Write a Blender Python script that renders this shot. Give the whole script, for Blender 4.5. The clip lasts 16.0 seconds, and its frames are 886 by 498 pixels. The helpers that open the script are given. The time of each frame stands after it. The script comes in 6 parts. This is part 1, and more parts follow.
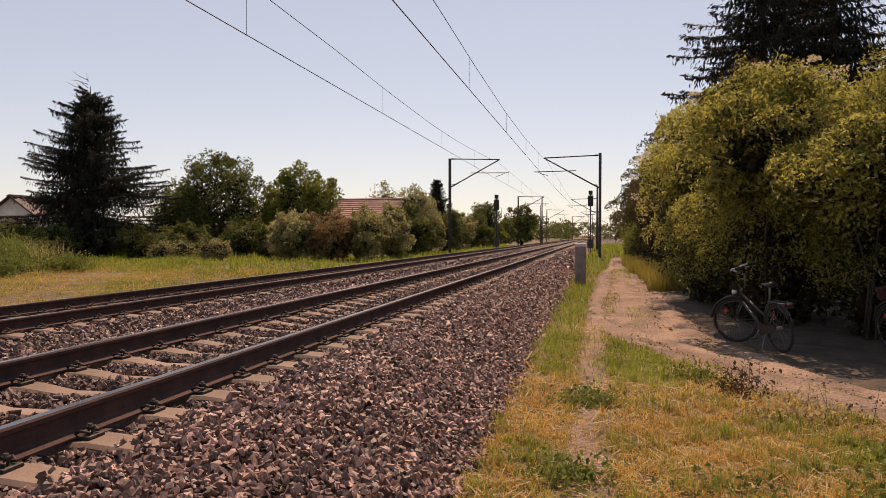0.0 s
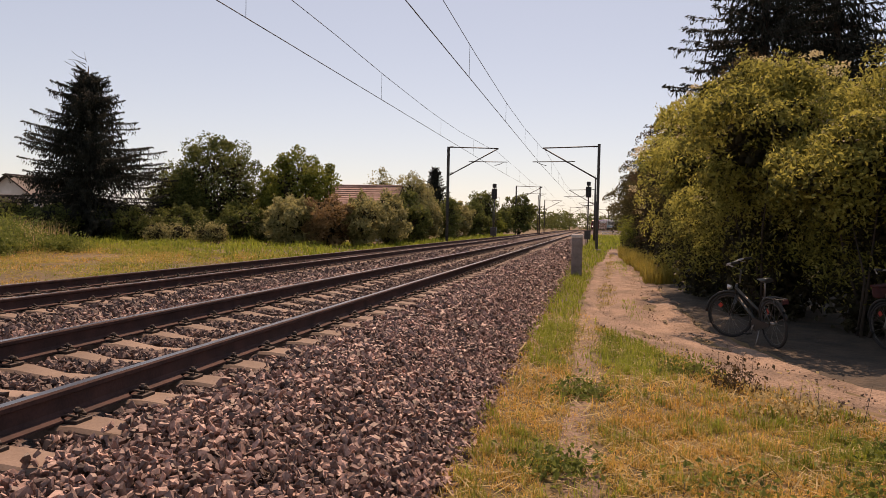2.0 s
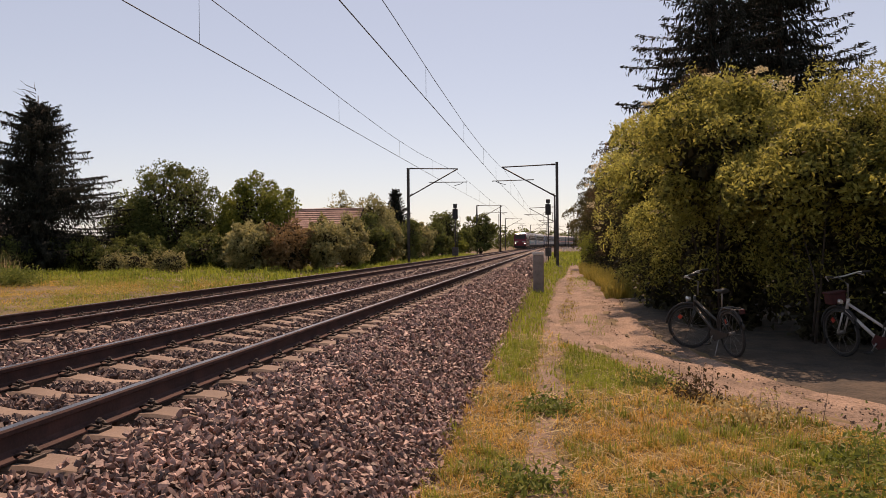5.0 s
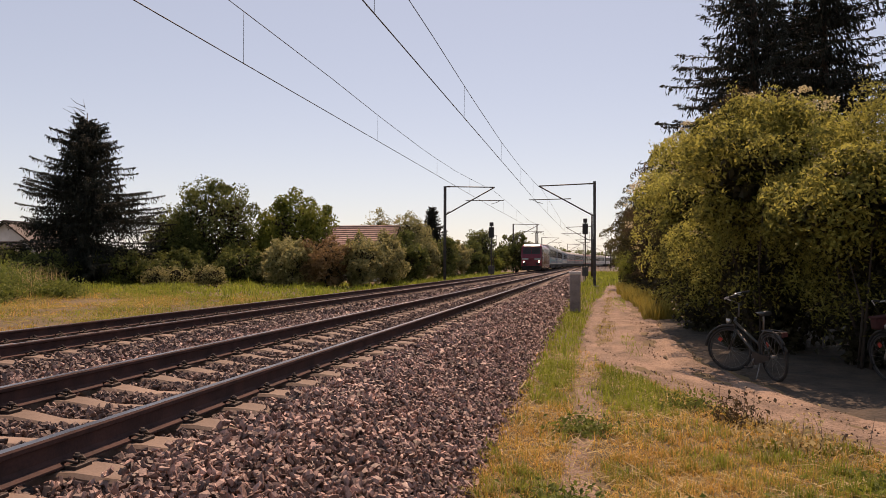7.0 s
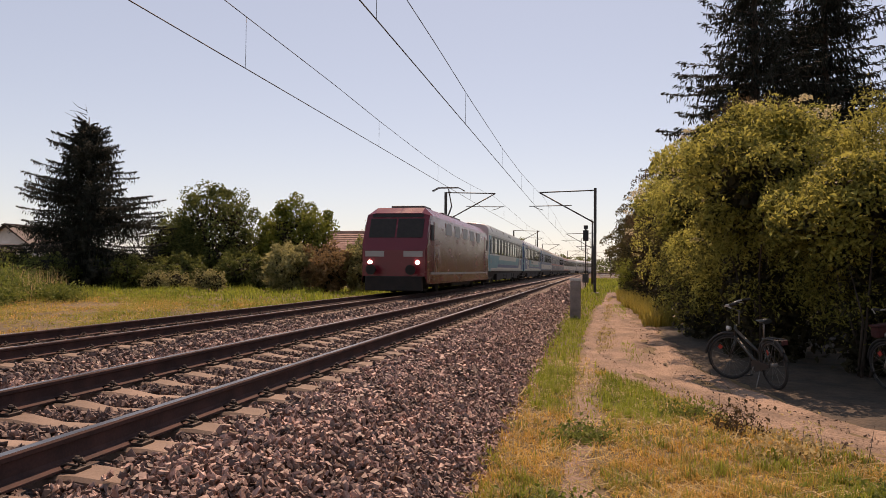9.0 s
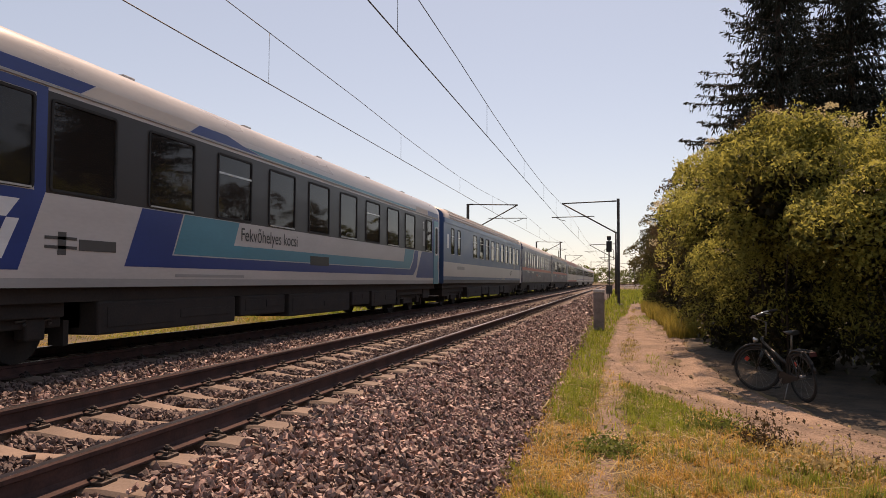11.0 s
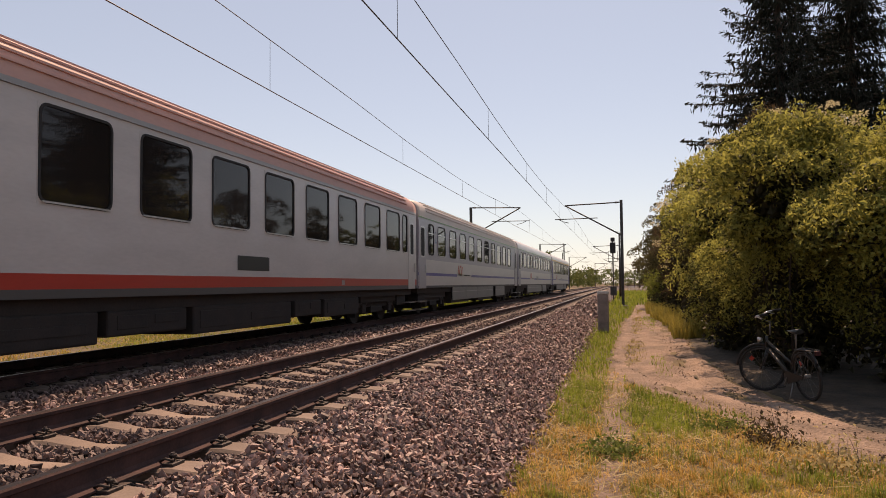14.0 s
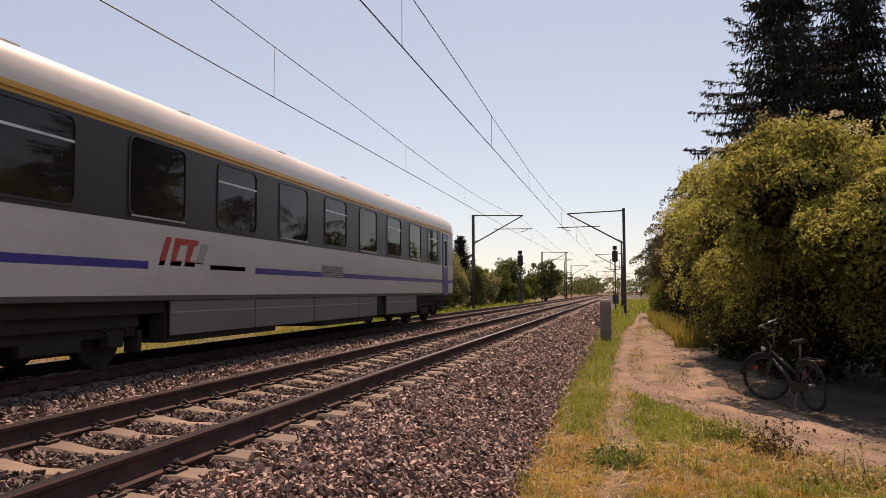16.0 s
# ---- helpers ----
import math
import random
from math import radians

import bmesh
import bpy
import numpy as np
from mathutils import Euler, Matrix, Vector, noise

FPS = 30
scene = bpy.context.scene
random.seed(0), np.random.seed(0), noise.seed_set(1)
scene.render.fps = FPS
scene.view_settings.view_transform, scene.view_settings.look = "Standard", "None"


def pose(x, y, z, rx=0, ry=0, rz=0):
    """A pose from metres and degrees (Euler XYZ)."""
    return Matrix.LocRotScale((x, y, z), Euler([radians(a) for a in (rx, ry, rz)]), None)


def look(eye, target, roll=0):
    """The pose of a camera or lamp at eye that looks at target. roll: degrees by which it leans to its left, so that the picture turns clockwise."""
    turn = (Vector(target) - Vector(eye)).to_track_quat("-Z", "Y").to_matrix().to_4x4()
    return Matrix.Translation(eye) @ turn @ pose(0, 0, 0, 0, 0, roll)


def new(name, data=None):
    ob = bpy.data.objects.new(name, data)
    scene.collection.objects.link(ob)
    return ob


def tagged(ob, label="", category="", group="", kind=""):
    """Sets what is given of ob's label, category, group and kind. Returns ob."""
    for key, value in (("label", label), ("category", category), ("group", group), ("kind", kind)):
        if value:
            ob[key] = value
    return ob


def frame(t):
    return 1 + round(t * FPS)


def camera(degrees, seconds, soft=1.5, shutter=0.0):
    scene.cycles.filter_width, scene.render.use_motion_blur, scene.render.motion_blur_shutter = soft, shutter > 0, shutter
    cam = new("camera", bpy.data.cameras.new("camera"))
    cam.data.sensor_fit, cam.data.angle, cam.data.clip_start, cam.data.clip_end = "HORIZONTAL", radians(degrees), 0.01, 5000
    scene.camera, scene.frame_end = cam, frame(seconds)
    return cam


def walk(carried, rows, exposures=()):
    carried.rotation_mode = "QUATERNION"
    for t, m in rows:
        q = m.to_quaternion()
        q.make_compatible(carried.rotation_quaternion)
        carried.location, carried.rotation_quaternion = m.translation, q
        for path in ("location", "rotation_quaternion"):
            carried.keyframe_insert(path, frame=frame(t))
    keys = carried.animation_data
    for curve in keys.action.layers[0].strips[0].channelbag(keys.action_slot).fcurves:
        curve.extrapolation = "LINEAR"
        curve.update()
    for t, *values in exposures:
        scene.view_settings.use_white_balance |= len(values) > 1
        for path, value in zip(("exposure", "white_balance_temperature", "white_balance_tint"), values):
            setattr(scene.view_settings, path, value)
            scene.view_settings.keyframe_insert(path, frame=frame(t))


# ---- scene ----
import itertools

# camera: hand-held at the trackside, standing
cam = camera(61.2, 16.0, soft=0.6)
PATH = [
    (0, pose(3.650, 0.000, 0.950, 89.00, 0.00, 11.70)),
    (0.5, pose(3.672, 0.011, 0.926, 89.25, 0.13, 11.55)),
    (1, pose(3.662, 0.040, 0.929, 87.12, 0.05, 12.11)),
    (1.5, pose(3.668, 0.035, 0.929, 87.73, 0.23, 12.86)),
    (2, pose(3.659, 0.045, 0.959, 88.09, -1.18, 11.50)),
    (2.5, pose(3.666, 0.032, 0.932, 88.80, -1.37, 10.50)),
    (2.7, pose(3.651, 0.002, 0.953, 89.21, -1.10, 7.65)),
    (3, pose(3.672, 0.048, 0.949, 89.75, 0.65, 5.96)),
    (3.5, pose(3.693, 0.041, 0.968, 91.56, -0.65, 6.30)),
    (4, pose(3.683, 0.044, 0.955, 91.00, 0.35, 5.73)),
    (4.5, pose(3.700, 0.041, 0.965, 90.86, 0.83, 6.53)),
    (5, pose(3.674, 0.041, 0.957, 89.70, 0.53, 8.59)),
    (5.2, pose(3.665, 0.029, 0.965, 89.74, 0.44, 9.80)),
    (7.5, pose(3.662, 0.007, 0.952, 91.32, -0.29, 11.40)),
    (8, pose(3.660, 0.016, 0.957, 91.39, -0.47, 11.39)),
    (8.2, pose(3.660, -0.003, 0.949, 91.43, -0.54, 11.31)),
    (10.3, pose(3.667, -0.002, 0.958, 92.17, -0.60, 12.04)),
    (10.5, pose(3.665, -0.000, 0.958, 93.01, -0.57, 12.76)),
    (11, pose(3.669, -0.002, 0.959, 92.43, -0.25, 13.08)),
    (11.5, pose(3.680, -0.006, 0.960, 92.72, -0.20, 13.03)),
    (12, pose(3.681, -0.010, 0.960, 92.80, 0.04, 13.19)),
    (12.5, pose(3.688, -0.012, 0.957, 92.92, 0.08, 13.06)),
    (13, pose(3.680, -0.014, 0.961, 92.98, 0.15, 13.04)),
    (13.5, pose(3.679, -0.015, 0.958, 92.90, 0.51, 13.42)),
    (14, pose(3.688, -0.018, 0.962, 92.72, 0.56, 13.40)),
    (14.5, pose(3.692, -0.012, 0.964, 92.46, 0.87, 13.80)),
    (15, pose(3.685, -0.017, 0.965, 93.12, 0.53, 13.66)),
    (15.5, pose(3.686, -0.026, 0.960, 93.45, 0.40, 13.47)),
    (16, pose(3.660, -0.015, 0.962, 93.29, 0.25, 13.52)),
]
walk(cam, PATH, exposures=[(0, 0.25, 8500, 22), (2.5, 0.25, 8500, 22), (3.5, 0.22, 8250, 22), (8.2, 0.24, 8250, 22), (10.3, 0.31, 8350, 20), (16, 0.29, 8250, 19)])

# ---- light: high summer sun ahead of the camera, hazy sky ----
SUN_AZ, SUN_EL = radians(-4), radians(57)      # azimuth from +y towards +x
SUN_DIR = Vector((math.sin(SUN_AZ) * math.cos(SUN_EL), math.cos(SUN_AZ) * math.cos(SUN_EL), math.sin(SUN_EL)))
world = bpy.data.worlds.new("sky")
scene.world = world
world.use_nodes = True
wn = world.node_tree
sky = wn.nodes.new("ShaderNodeTexSky")
sky.sky_type = "NISHITA"
sky.sun_disc = False
sky.sun_elevation, sky.sun_rotation = SUN_EL, SUN_AZ
sky.air_density, sky.dust_density, sky.ozone_density = 0.9, 0.4, 1.5
wn.nodes["Background"].inputs["Strength"].default_value = 0.1
haze = wn.nodes.new("ShaderNodeHueSaturation")
haze.inputs["Saturation"].default_value = 0.85
wn.links.new(sky.outputs[0], haze.inputs["Color"])
# summer haze veils the whole sky evenly
veil = wn.nodes.new("ShaderNodeMix")
veil.data_type = "RGBA"
veil.inputs[0].default_value = 0.32
veil.inputs[7].default_value = (4.6, 6.2, 8.9, 1)
wn.links.new(haze.outputs[0], veil.inputs[6])
wn.links.new(veil.outputs[2], wn.nodes["Background"].inputs["Color"])
sun = new("sun", bpy.data.lights.new("sun", "SUN"))
sun.data.energy, sun.data.angle, sun.data.color = 4.75, radians(0.53), (1.0, 0.79, 0.64)
sun.matrix_world = look((0, 0, 60), Vector((0, 0, 60)) - SUN_DIR)
scene.view_settings.exposure = 0.0

# ---- helpers ----
rng = np.random.default_rng(7)


def mesh_np(name, verts, faces, mats=(), index=None, smooth=False):
    """A mesh from arrays: verts (n,3), faces (m,k) of one size."""
    me = bpy.data.meshes.new(name)
    verts, faces = np.asarray(verts, np.float32), np.asarray(faces, np.int32)
    n, k = faces.shape
    me.vertices.add(len(verts))
    me.vertices.foreach_set("co", verts.ravel())
    me.loops.add(n * k)
    me.loops.foreach_set("vertex_index", faces.ravel())
    me.polygons.add(n)
    me.polygons.foreach_set("loop_start", np.arange(0, n * k, k, dtype=np.int32))
    for m in mats:
        me.materials.append(m)
    if index is not None:
        me.polygons.foreach_set("material_index", np.asarray(index, np.int32))
    me.update(calc_edges=True)
    if smooth:
        me.shade_smooth()
    else:
        me.shade_flat()
    return me


def bm_mesh(name, bm, mats, smooth=False):
    me = bpy.data.meshes.new(name)
    bmesh.ops.recalc_face_normals(bm, faces=bm.faces)
    bm.to_mesh(me)
    bm.free()
    for m in (mats if isinstance(mats, (list, tuple)) else [mats]):
        me.materials.append(m)
    if smooth:
        me.shade_smooth()
    return me


def part(name, data, mats, parent, label="", m=None):
    """One mesh object under a thing or a part."""
    if isinstance(data, bmesh.types.BMesh):
        data = bm_mesh(name, data, mats)
    ob = new(name, data)
    ob.parent = parent
    if m is not None:
        ob.matrix_basis = m
    return tagged(ob, label)


def empty(name, m, label, category, group="", kind=""):
    ob = new(name)
    ob.empty_display_size = 0.2
    ob.matrix_basis = m
    return tagged(ob, label, category, group, kind)


def box(bm, x0, x1, y0, y1, z0, z1, mi=0, bev=0.0):
    v = [bm.verts.new(c) for c in ((x0, y0, z0), (x1, y0, z0), (x1, y1, z0), (x0, y1, z0), (x0, y0, z1), (x1, y0, z1), (x1, y1, z1), (x0, y1, z1))]
    fs = [bm.faces.new([v[i] for i in q]) for q in ((3, 2, 1, 0), (4, 5, 6, 7), (0, 1, 5, 4), (1, 2, 6, 5), (2, 3, 7, 6), (3, 0, 4, 7))]
    for f in fs:
        f.material_index = mi
    if bev:
        es = list({e for f in fs for e in f.edges})
        bmesh.ops.bevel(bm, geom=es, offset=bev, segments=2, affect="EDGES", profile=0.5)
    return bm


def nbox(*a, **k):
    return box(bmesh.new(), *a, **k)


def tube(bm, pts, r, n=8, mi=0, cap=True):
    """A tube along points; r: one radius or one for each point."""
    pts = [Vector(p) for p in pts]
    rs = r if isinstance(r, (list, tuple, np.ndarray)) else [r] * len(pts)
    rings = []
    for i, p in enumerate(pts):
        d = (pts[min(i + 1, len(pts) - 1)] - pts[max(i - 1, 0)]).normalized()
        u = d.cross(Vector((0, 0, 1)) if abs(d.z) < 0.9 else Vector((1, 0, 0))).normalized()
        w = d.cross(u)
        rings.append([bm.verts.new(p + (u * math.cos(a) + w * math.sin(a)) * float(rs[i])) for a in [2 * math.pi * j / n for j in range(n)]])
    for a, b in zip(rings, rings[1:]):
        for j in range(n):
            f = bm.faces.new((a[j], a[(j + 1) % n], b[(j + 1) % n], b[j]))
            f.material_index, f.smooth = mi, True
    if cap:
        for ring in (rings[0][::-1], rings[-1]):
            bm.faces.new(ring).material_index = mi
    return bm


def ntube(*a, **k):
    return tube(bmesh.new(), *a, **k)


def prism(bm, outline, depth, mi=0):
    """Extrudes a closed outline of 3D points by the vector depth."""
    a = [bm.verts.new(p) for p in outline]
    b = [bm.verts.new(Vector(p) + Vector(depth)) for p in outline]
    n = len(a)
    fs = [bm.faces.new(a[::-1]), bm.faces.new(b)] + [bm.faces.new((a[i], a[(i + 1) % n], b[(i + 1) % n], b[i])) for i in range(n)]
    for f in fs:
        f.material_index = mi
    return bm


# ---- materials ----
def surf(name, c1, c2, scale=3.0, rough=0.7, metal=0.0, bump=0.3, fine=40.0, dist=0.01, coat=0.0, vary=0.0, dirt=None, stretch=(1, 1, 1)):
    """A surface of two colours mixed by noise at two scales, with relief."""
    m = bpy.data.materials.new(name)
    m.use_nodes = True
    nt = m.node_tree
    bs = nt.nodes["Principled BSDF"]
    tc = nt.nodes.new("ShaderNodeTexCoord")
    mp = nt.nodes.new("ShaderNodeMapping")
    mp.inputs["Scale"].default_value = stretch
    nt.links.new(tc.outputs["Object"], mp.inputs[0])
    n1, n2 = nt.nodes.new("ShaderNodeTexNoise"), nt.nodes.new("ShaderNodeTexNoise")
    n1.inputs["Scale"].default_value, n2.inputs["Scale"].default_value = scale, fine
    n1.inputs["Detail"].default_value, n2.inputs["Detail"].default_value = 5, 3
    for n in (n1, n2):
        nt.links.new(mp.outputs[0], n.inputs["Vector"])
    add = nt.nodes.new("ShaderNodeMath")
    add.operation = "MULTIPLY_ADD"
    nt.links.new(n2.outputs[0], add.inputs[0])
    add.inputs[1].default_value = 0.45
    nt.links.new(n1.outputs[0], add.inputs[2])
    rp = nt.nodes.new("ShaderNodeValToRGB")
    rp.color_ramp.elements[0].position, rp.color_ramp.elements[1].position = 0.52, 0.92
    rp.color_ramp.elements[0].color, rp.color_ramp.elements[1].color = (*c1, 1), (*c2, 1)
    if dirt:
        e = rp.color_ramp.elements.new(0.45)
        e.color = (*dirt, 1)
    nt.links.new(add.outputs[0], rp.inputs[0])
    col = rp.outputs[0]
    if vary:
        for node, out in (("ShaderNodeObjectInfo", "Random"), ("ShaderNodeNewGeometry", "Random Per Island")):
            g = nt.nodes.new(node)
            mr = nt.nodes.new("ShaderNodeMapRange")
            mr.inputs[3].default_value, mr.inputs[4].default_value = 1 - vary, 1 + vary
            nt.links.new(g.outputs[out], mr.inputs[0])
            hs = nt.nodes.new("ShaderNodeHueSaturation")
            nt.links.new(mr.outputs[0], hs.inputs["Value"])
            nt.links.new(col, hs.inputs["Color"])
            col = hs.outputs[0]
    nt.links.new(col, bs.inputs["Base Color"])
    rr = nt.nodes.new("ShaderNodeMapRange")
    rr.inputs[3].default_value, rr.inputs[4].default_value = max(0.02, rough - 0.1), min(1, rough + 0.1)
    nt.links.new(n1.outputs[0], rr.inputs[0])
    nt.links.new(rr.outputs[0], bs.inputs["Roughness"])
    bs.inputs["Metallic"].default_value = metal
    bs.inputs["Coat Weight"].default_value = coat
    if bump:
        b = nt.nodes.new("ShaderNodeBump")
        b.inputs["Strength"].default_value, b.inputs["Distance"].default_value = bump, dist
        nt.links.new(n2.outputs[0], b.inputs["Height"])
        nt.links.new(b.outputs[0], bs.inputs["Normal"])
    return m


def leaf_mat(name, c1, c2, glow=0.35, rough=0.6, spec=0.2):
    """Foliage: colour by leaf, some light passes through."""
    m = bpy.data.materials.new(name)
    m.use_nodes = True
    nt = m.node_tree
    bs, out = nt.nodes["Principled BSDF"], nt.nodes["Material Output"]
    g = nt.nodes.new("ShaderNodeNewGeometry")
    tc, no = nt.nodes.new("ShaderNodeTexCoord"), nt.nodes.new("ShaderNodeTexNoise")
    no.inputs["Scale"].default_value = 0.9
    nt.links.new(tc.outputs["Object"], no.inputs["Vector"])
    mx = nt.nodes.new("ShaderNodeMath")
    mx.operation = "MULTIPLY_ADD"
    nt.links.new(g.outputs["Random Per Island"], mx.inputs[0])
    mx.inputs[1].default_value = 0.55
    nt.links.new(no.outputs[0], mx.inputs[2])
    rp = nt.nodes.new("ShaderNodeValToRGB")
    rp.color_ramp.elements[0].position, rp.color_ramp.elements[1].position = 0.4, 1.0
    rp.color_ramp.elements[0].color, rp.color_ramp.elements[1].color = (*c1, 1), (*c2, 1)
    nt.links.new(mx.outputs[0], rp.inputs[0])
    nt.links.new(rp.outputs[0], bs.inputs["Base Color"])
    bs.inputs["Roughness"].default_value = rough
    bs.inputs["Specular IOR Level"].default_value = spec
    tr, mix = nt.nodes.new("ShaderNodeBsdfTranslucent"), nt.nodes.new("ShaderNodeMixShader")
    nt.links.new(rp.outputs[0], tr.inputs[0])
    mix.inputs[0].default_value = glow
    nt.links.new(bs.outputs[0], mix.inputs[1])
    nt.links.new(tr.outputs[0], mix.inputs[2])
    nt.links.new(mix.outputs[0], out.inputs[0])
    return m


def glass_mat(name, tint, rough=0.03):
    m = bpy.data.materials.new(name)
    m.use_nodes = True
    nt = m.node_tree
    bs, out = nt.nodes["Principled BSDF"], nt.nodes["Material Output"]
    gl, tr, mix = nt.nodes.new("ShaderNodeBsdfGlossy"), nt.nodes.new("ShaderNodeBsdfTransparent"), nt.nodes.new("ShaderNodeMixShader")
    fr = nt.nodes.new("ShaderNodeFresnel")
    fr.inputs[0].default_value = 1.4
    gl.inputs["Roughness"].default_value = rough
    tr.inputs[0].default_value = (*tint, 1)
    nt.links.new(fr.outputs[0], mix.inputs[0])
    nt.links.new(tr.outputs[0], mix.inputs[1])
    nt.links.new(gl.outputs[0], mix.inputs[2])
    # a film of dust on the outside
    df, film = nt.nodes.new("ShaderNodeBsdfDiffuse"), nt.nodes.new("ShaderNodeMixShader")
    df.inputs[0].default_value = (0.34, 0.28, 0.25, 1)
    film.inputs[0].default_value = 0.05
    nt.links.new(mix.outputs[0], film.inputs[1])
    nt.links.new(df.outputs[0], film.inputs[2])
    nt.links.new(film.outputs[0], out.inputs[0])
    nt.nodes.remove(bs)
    return m


def glow_mat(name, colour, strength):
    m = bpy.data.materials.new(name)
    m.use_nodes = True
    bs = m.node_tree.nodes["Principled BSDF"]
    bs.inputs["Emission Color"].default_value = (*colour, 1)
    bs.inputs["Emission Strength"].default_value = strength
    return m


def paint(name, c, rough=0.35, d=0.85):
    return surf(name, tuple(x * d for x in c), c, scale=1.2, rough=rough, bump=0.03, fine=14, dist=0.004, stretch=(1, 0.5, 2))


M_BALLAST = surf("ballast_bed", (0.03, 0.021, 0.019), (0.10, 0.072, 0.064), scale=9, rough=0.95, bump=0.8, fine=26, dist=0.03)
M_STONE = surf("ballast_stone", (0.048, 0.0265, 0.021), (0.36, 0.228, 0.19), scale=7, rough=0.6, bump=0.18, fine=60, dist=0.004, vary=0.55)
M_STONE_RUSTY = surf("brake_dust_stone", (0.05, 0.030, 0.026), (0.19, 0.125, 0.106), scale=7, rough=0.7, bump=0.4, fine=60, dist=0.004, vary=0.35)
M_LITTER_SHADE = surf("shade_dark_soil_and_litter", (0.022, 0.017, 0.012), (0.075, 0.055, 0.038), scale=2.5, rough=1.0, bump=0.8, fine=18, dist=0.03)
M_SLEEPER = surf("sleeper_concrete", (0.13, 0.09, 0.069), (0.245, 0.178, 0.138), scale=3, rough=0.85, bump=0.4, fine=70, dist=0.003, vary=0.12, dirt=(0.08, 0.053, 0.04))
M_RUST = surf("rail_side_rust", (0.028, 0.0115, 0.0098), (0.07, 0.031, 0.026), scale=5, rough=0.95, bump=0.3, fine=50, dist=0.002)
M_RAILTOP = surf("rail_running_face", (0.12, 0.10, 0.095), (0.22, 0.195, 0.185), scale=2, rough=0.3, metal=1.0, bump=0.05, fine=30, dist=0.001, stretch=(1, 0.1, 1))
M_CLIP = surf("rail_clip_steel", (0.02, 0.015, 0.013), (0.06, 0.045, 0.04), scale=20, rough=0.6, metal=0.4, bump=0.2, fine=80, dist=0.001)
M_GROUND = surf("soil_and_turf", (0.06, 0.044, 0.02), (0.16, 0.108, 0.046), scale=0.7, rough=1.0, bump=0.6, fine=9, dist=0.03, dirt=(0.06, 0.055, 0.02))
M_PATH = surf("sandy_path", (0.11, 0.072, 0.05), (0.29, 0.20, 0.145), scale=2.1, rough=0.95, bump=1.0, fine=24, dist=0.06, dirt=(0.075, 0.052, 0.036), stretch=(1, 0.6, 1))
M_STEEL = surf("mast_steel", (0.035, 0.032, 0.03), (0.085, 0.078, 0.072), scale=3, rough=0.6, metal=0.3, bump=0.2, fine=40, dist=0.002)
M_GALV = surf("galvanised_tube", (0.16, 0.15, 0.14), (0.26, 0.25, 0.24), scale=4, rough=0.5, metal=0.6, bump=0.1, fine=40, dist=0.001)
M_WIRE = surf("copper_wire", (0.05, 0.045, 0.045), (0.10, 0.09, 0.085), scale=6, rough=0.5, metal=0.6, bump=0)
M_CONCRETE = surf("post_concrete", (0.17, 0.145, 0.13), (0.30, 0.26, 0.24), scale=4, rough=0.9, bump=0.5, fine=45, dist=0.004, dirt=(0.09, 0.075, 0.065))
M_WHITECAP = surf("whitewashed_cap", (0.45, 0.42, 0.40), (0.7, 0.67, 0.64), scale=6, rough=0.9, bump=0.3, fine=40, dist=0.003)
M_BARK = surf("bark", (0.028, 0.021, 0.016), (0.075, 0.056, 0.043), scale=6, rough=0.95, bump=0.9, fine=25, dist=0.02, stretch=(1, 1, 0.3))
M_BLACK = surf("signal_black", (0.008, 0.008, 0.008), (0.02, 0.02, 0.02), scale=5, rough=0.6, bump=0.1)
M_RUBBER = surf("rubber", (0.01, 0.01, 0.01), (0.03, 0.028, 0.026), scale=14, rough=0.85, bump=0.3, fine=60, dist=0.002)
M_UNDER = surf("underframe_grime", (0.007, 0.0055, 0.005), (0.024, 0.018, 0.015), scale=2.5, rough=0.85, bump=0.4, fine=30, dist=0.006)

# ---- the lie of the tracks ----
Y_BEND, R_BEND = 186.0, 635.0
X1, X2, Z2 = 0.0, -4.75, -0.15                # centre lines and the far track's level


def bend(y):
    return np.where(np.asarray(y) > Y_BEND, (np.asarray(y) - Y_BEND) ** 2 / (2 * R_BEND), 0.0)


def track_point(x, y):
    return float(x + bend(y))


YS = np.concatenate([np.arange(-14, 186, 4.0), np.arange(186, 640, 6.0)])


def sweep(name, profile, base_x, ys, mats, index=None, z=0.0, wiggle=0.0):
    """A cross-section swept along the line of the tracks."""
    pr = np.array(profile)
    k = len(pr)
    V = np.zeros((len(ys), k, 3))
    V[:, :, 0] = pr[None, :, 0] + base_x + bend(ys)[:, None]
    V[:, :, 1] = ys[:, None]
    V[:, :, 2] = pr[None, :, 1] + z
    if wiggle:
        V[:, 1:-1, 2] += rng.normal(0, wiggle, (len(ys), k - 2))
        V[:, [0, -1], 0] += rng.normal(0, wiggle * 4, (len(ys), 2))
    i = np.arange(len(ys) - 1)[:, None] * k + np.arange(k - 1)[None, :]
    F = np.stack([i, i + 1, i + k + 1, i + k], -1).reshape(-1, 4)
    return mesh_np(name, V.reshape(-1, 3), F, mats, None if index is None else np.tile(index, len(ys) - 1))


def ground_z(x, y):
    """Height of the land beside the tracks."""
    x, y = np.asarray(x, float), np.asarray(y, float)
    dx = x - bend(y)
    z = np.where(dx > -2, -0.74, -0.62)
    z = z + 0.22 * np.clip((-9 - dx) / 9, 0, 1)
    near = np.exp(-(y / 120) ** 2)
    return z + near * (0.035 * np.sin(0.9 * x + 0.5 * y) + 0.03 * np.sin(0.31 * y - 0.7 * x)) * np.clip(np.abs(dx - 1) - 2, 0, 1)


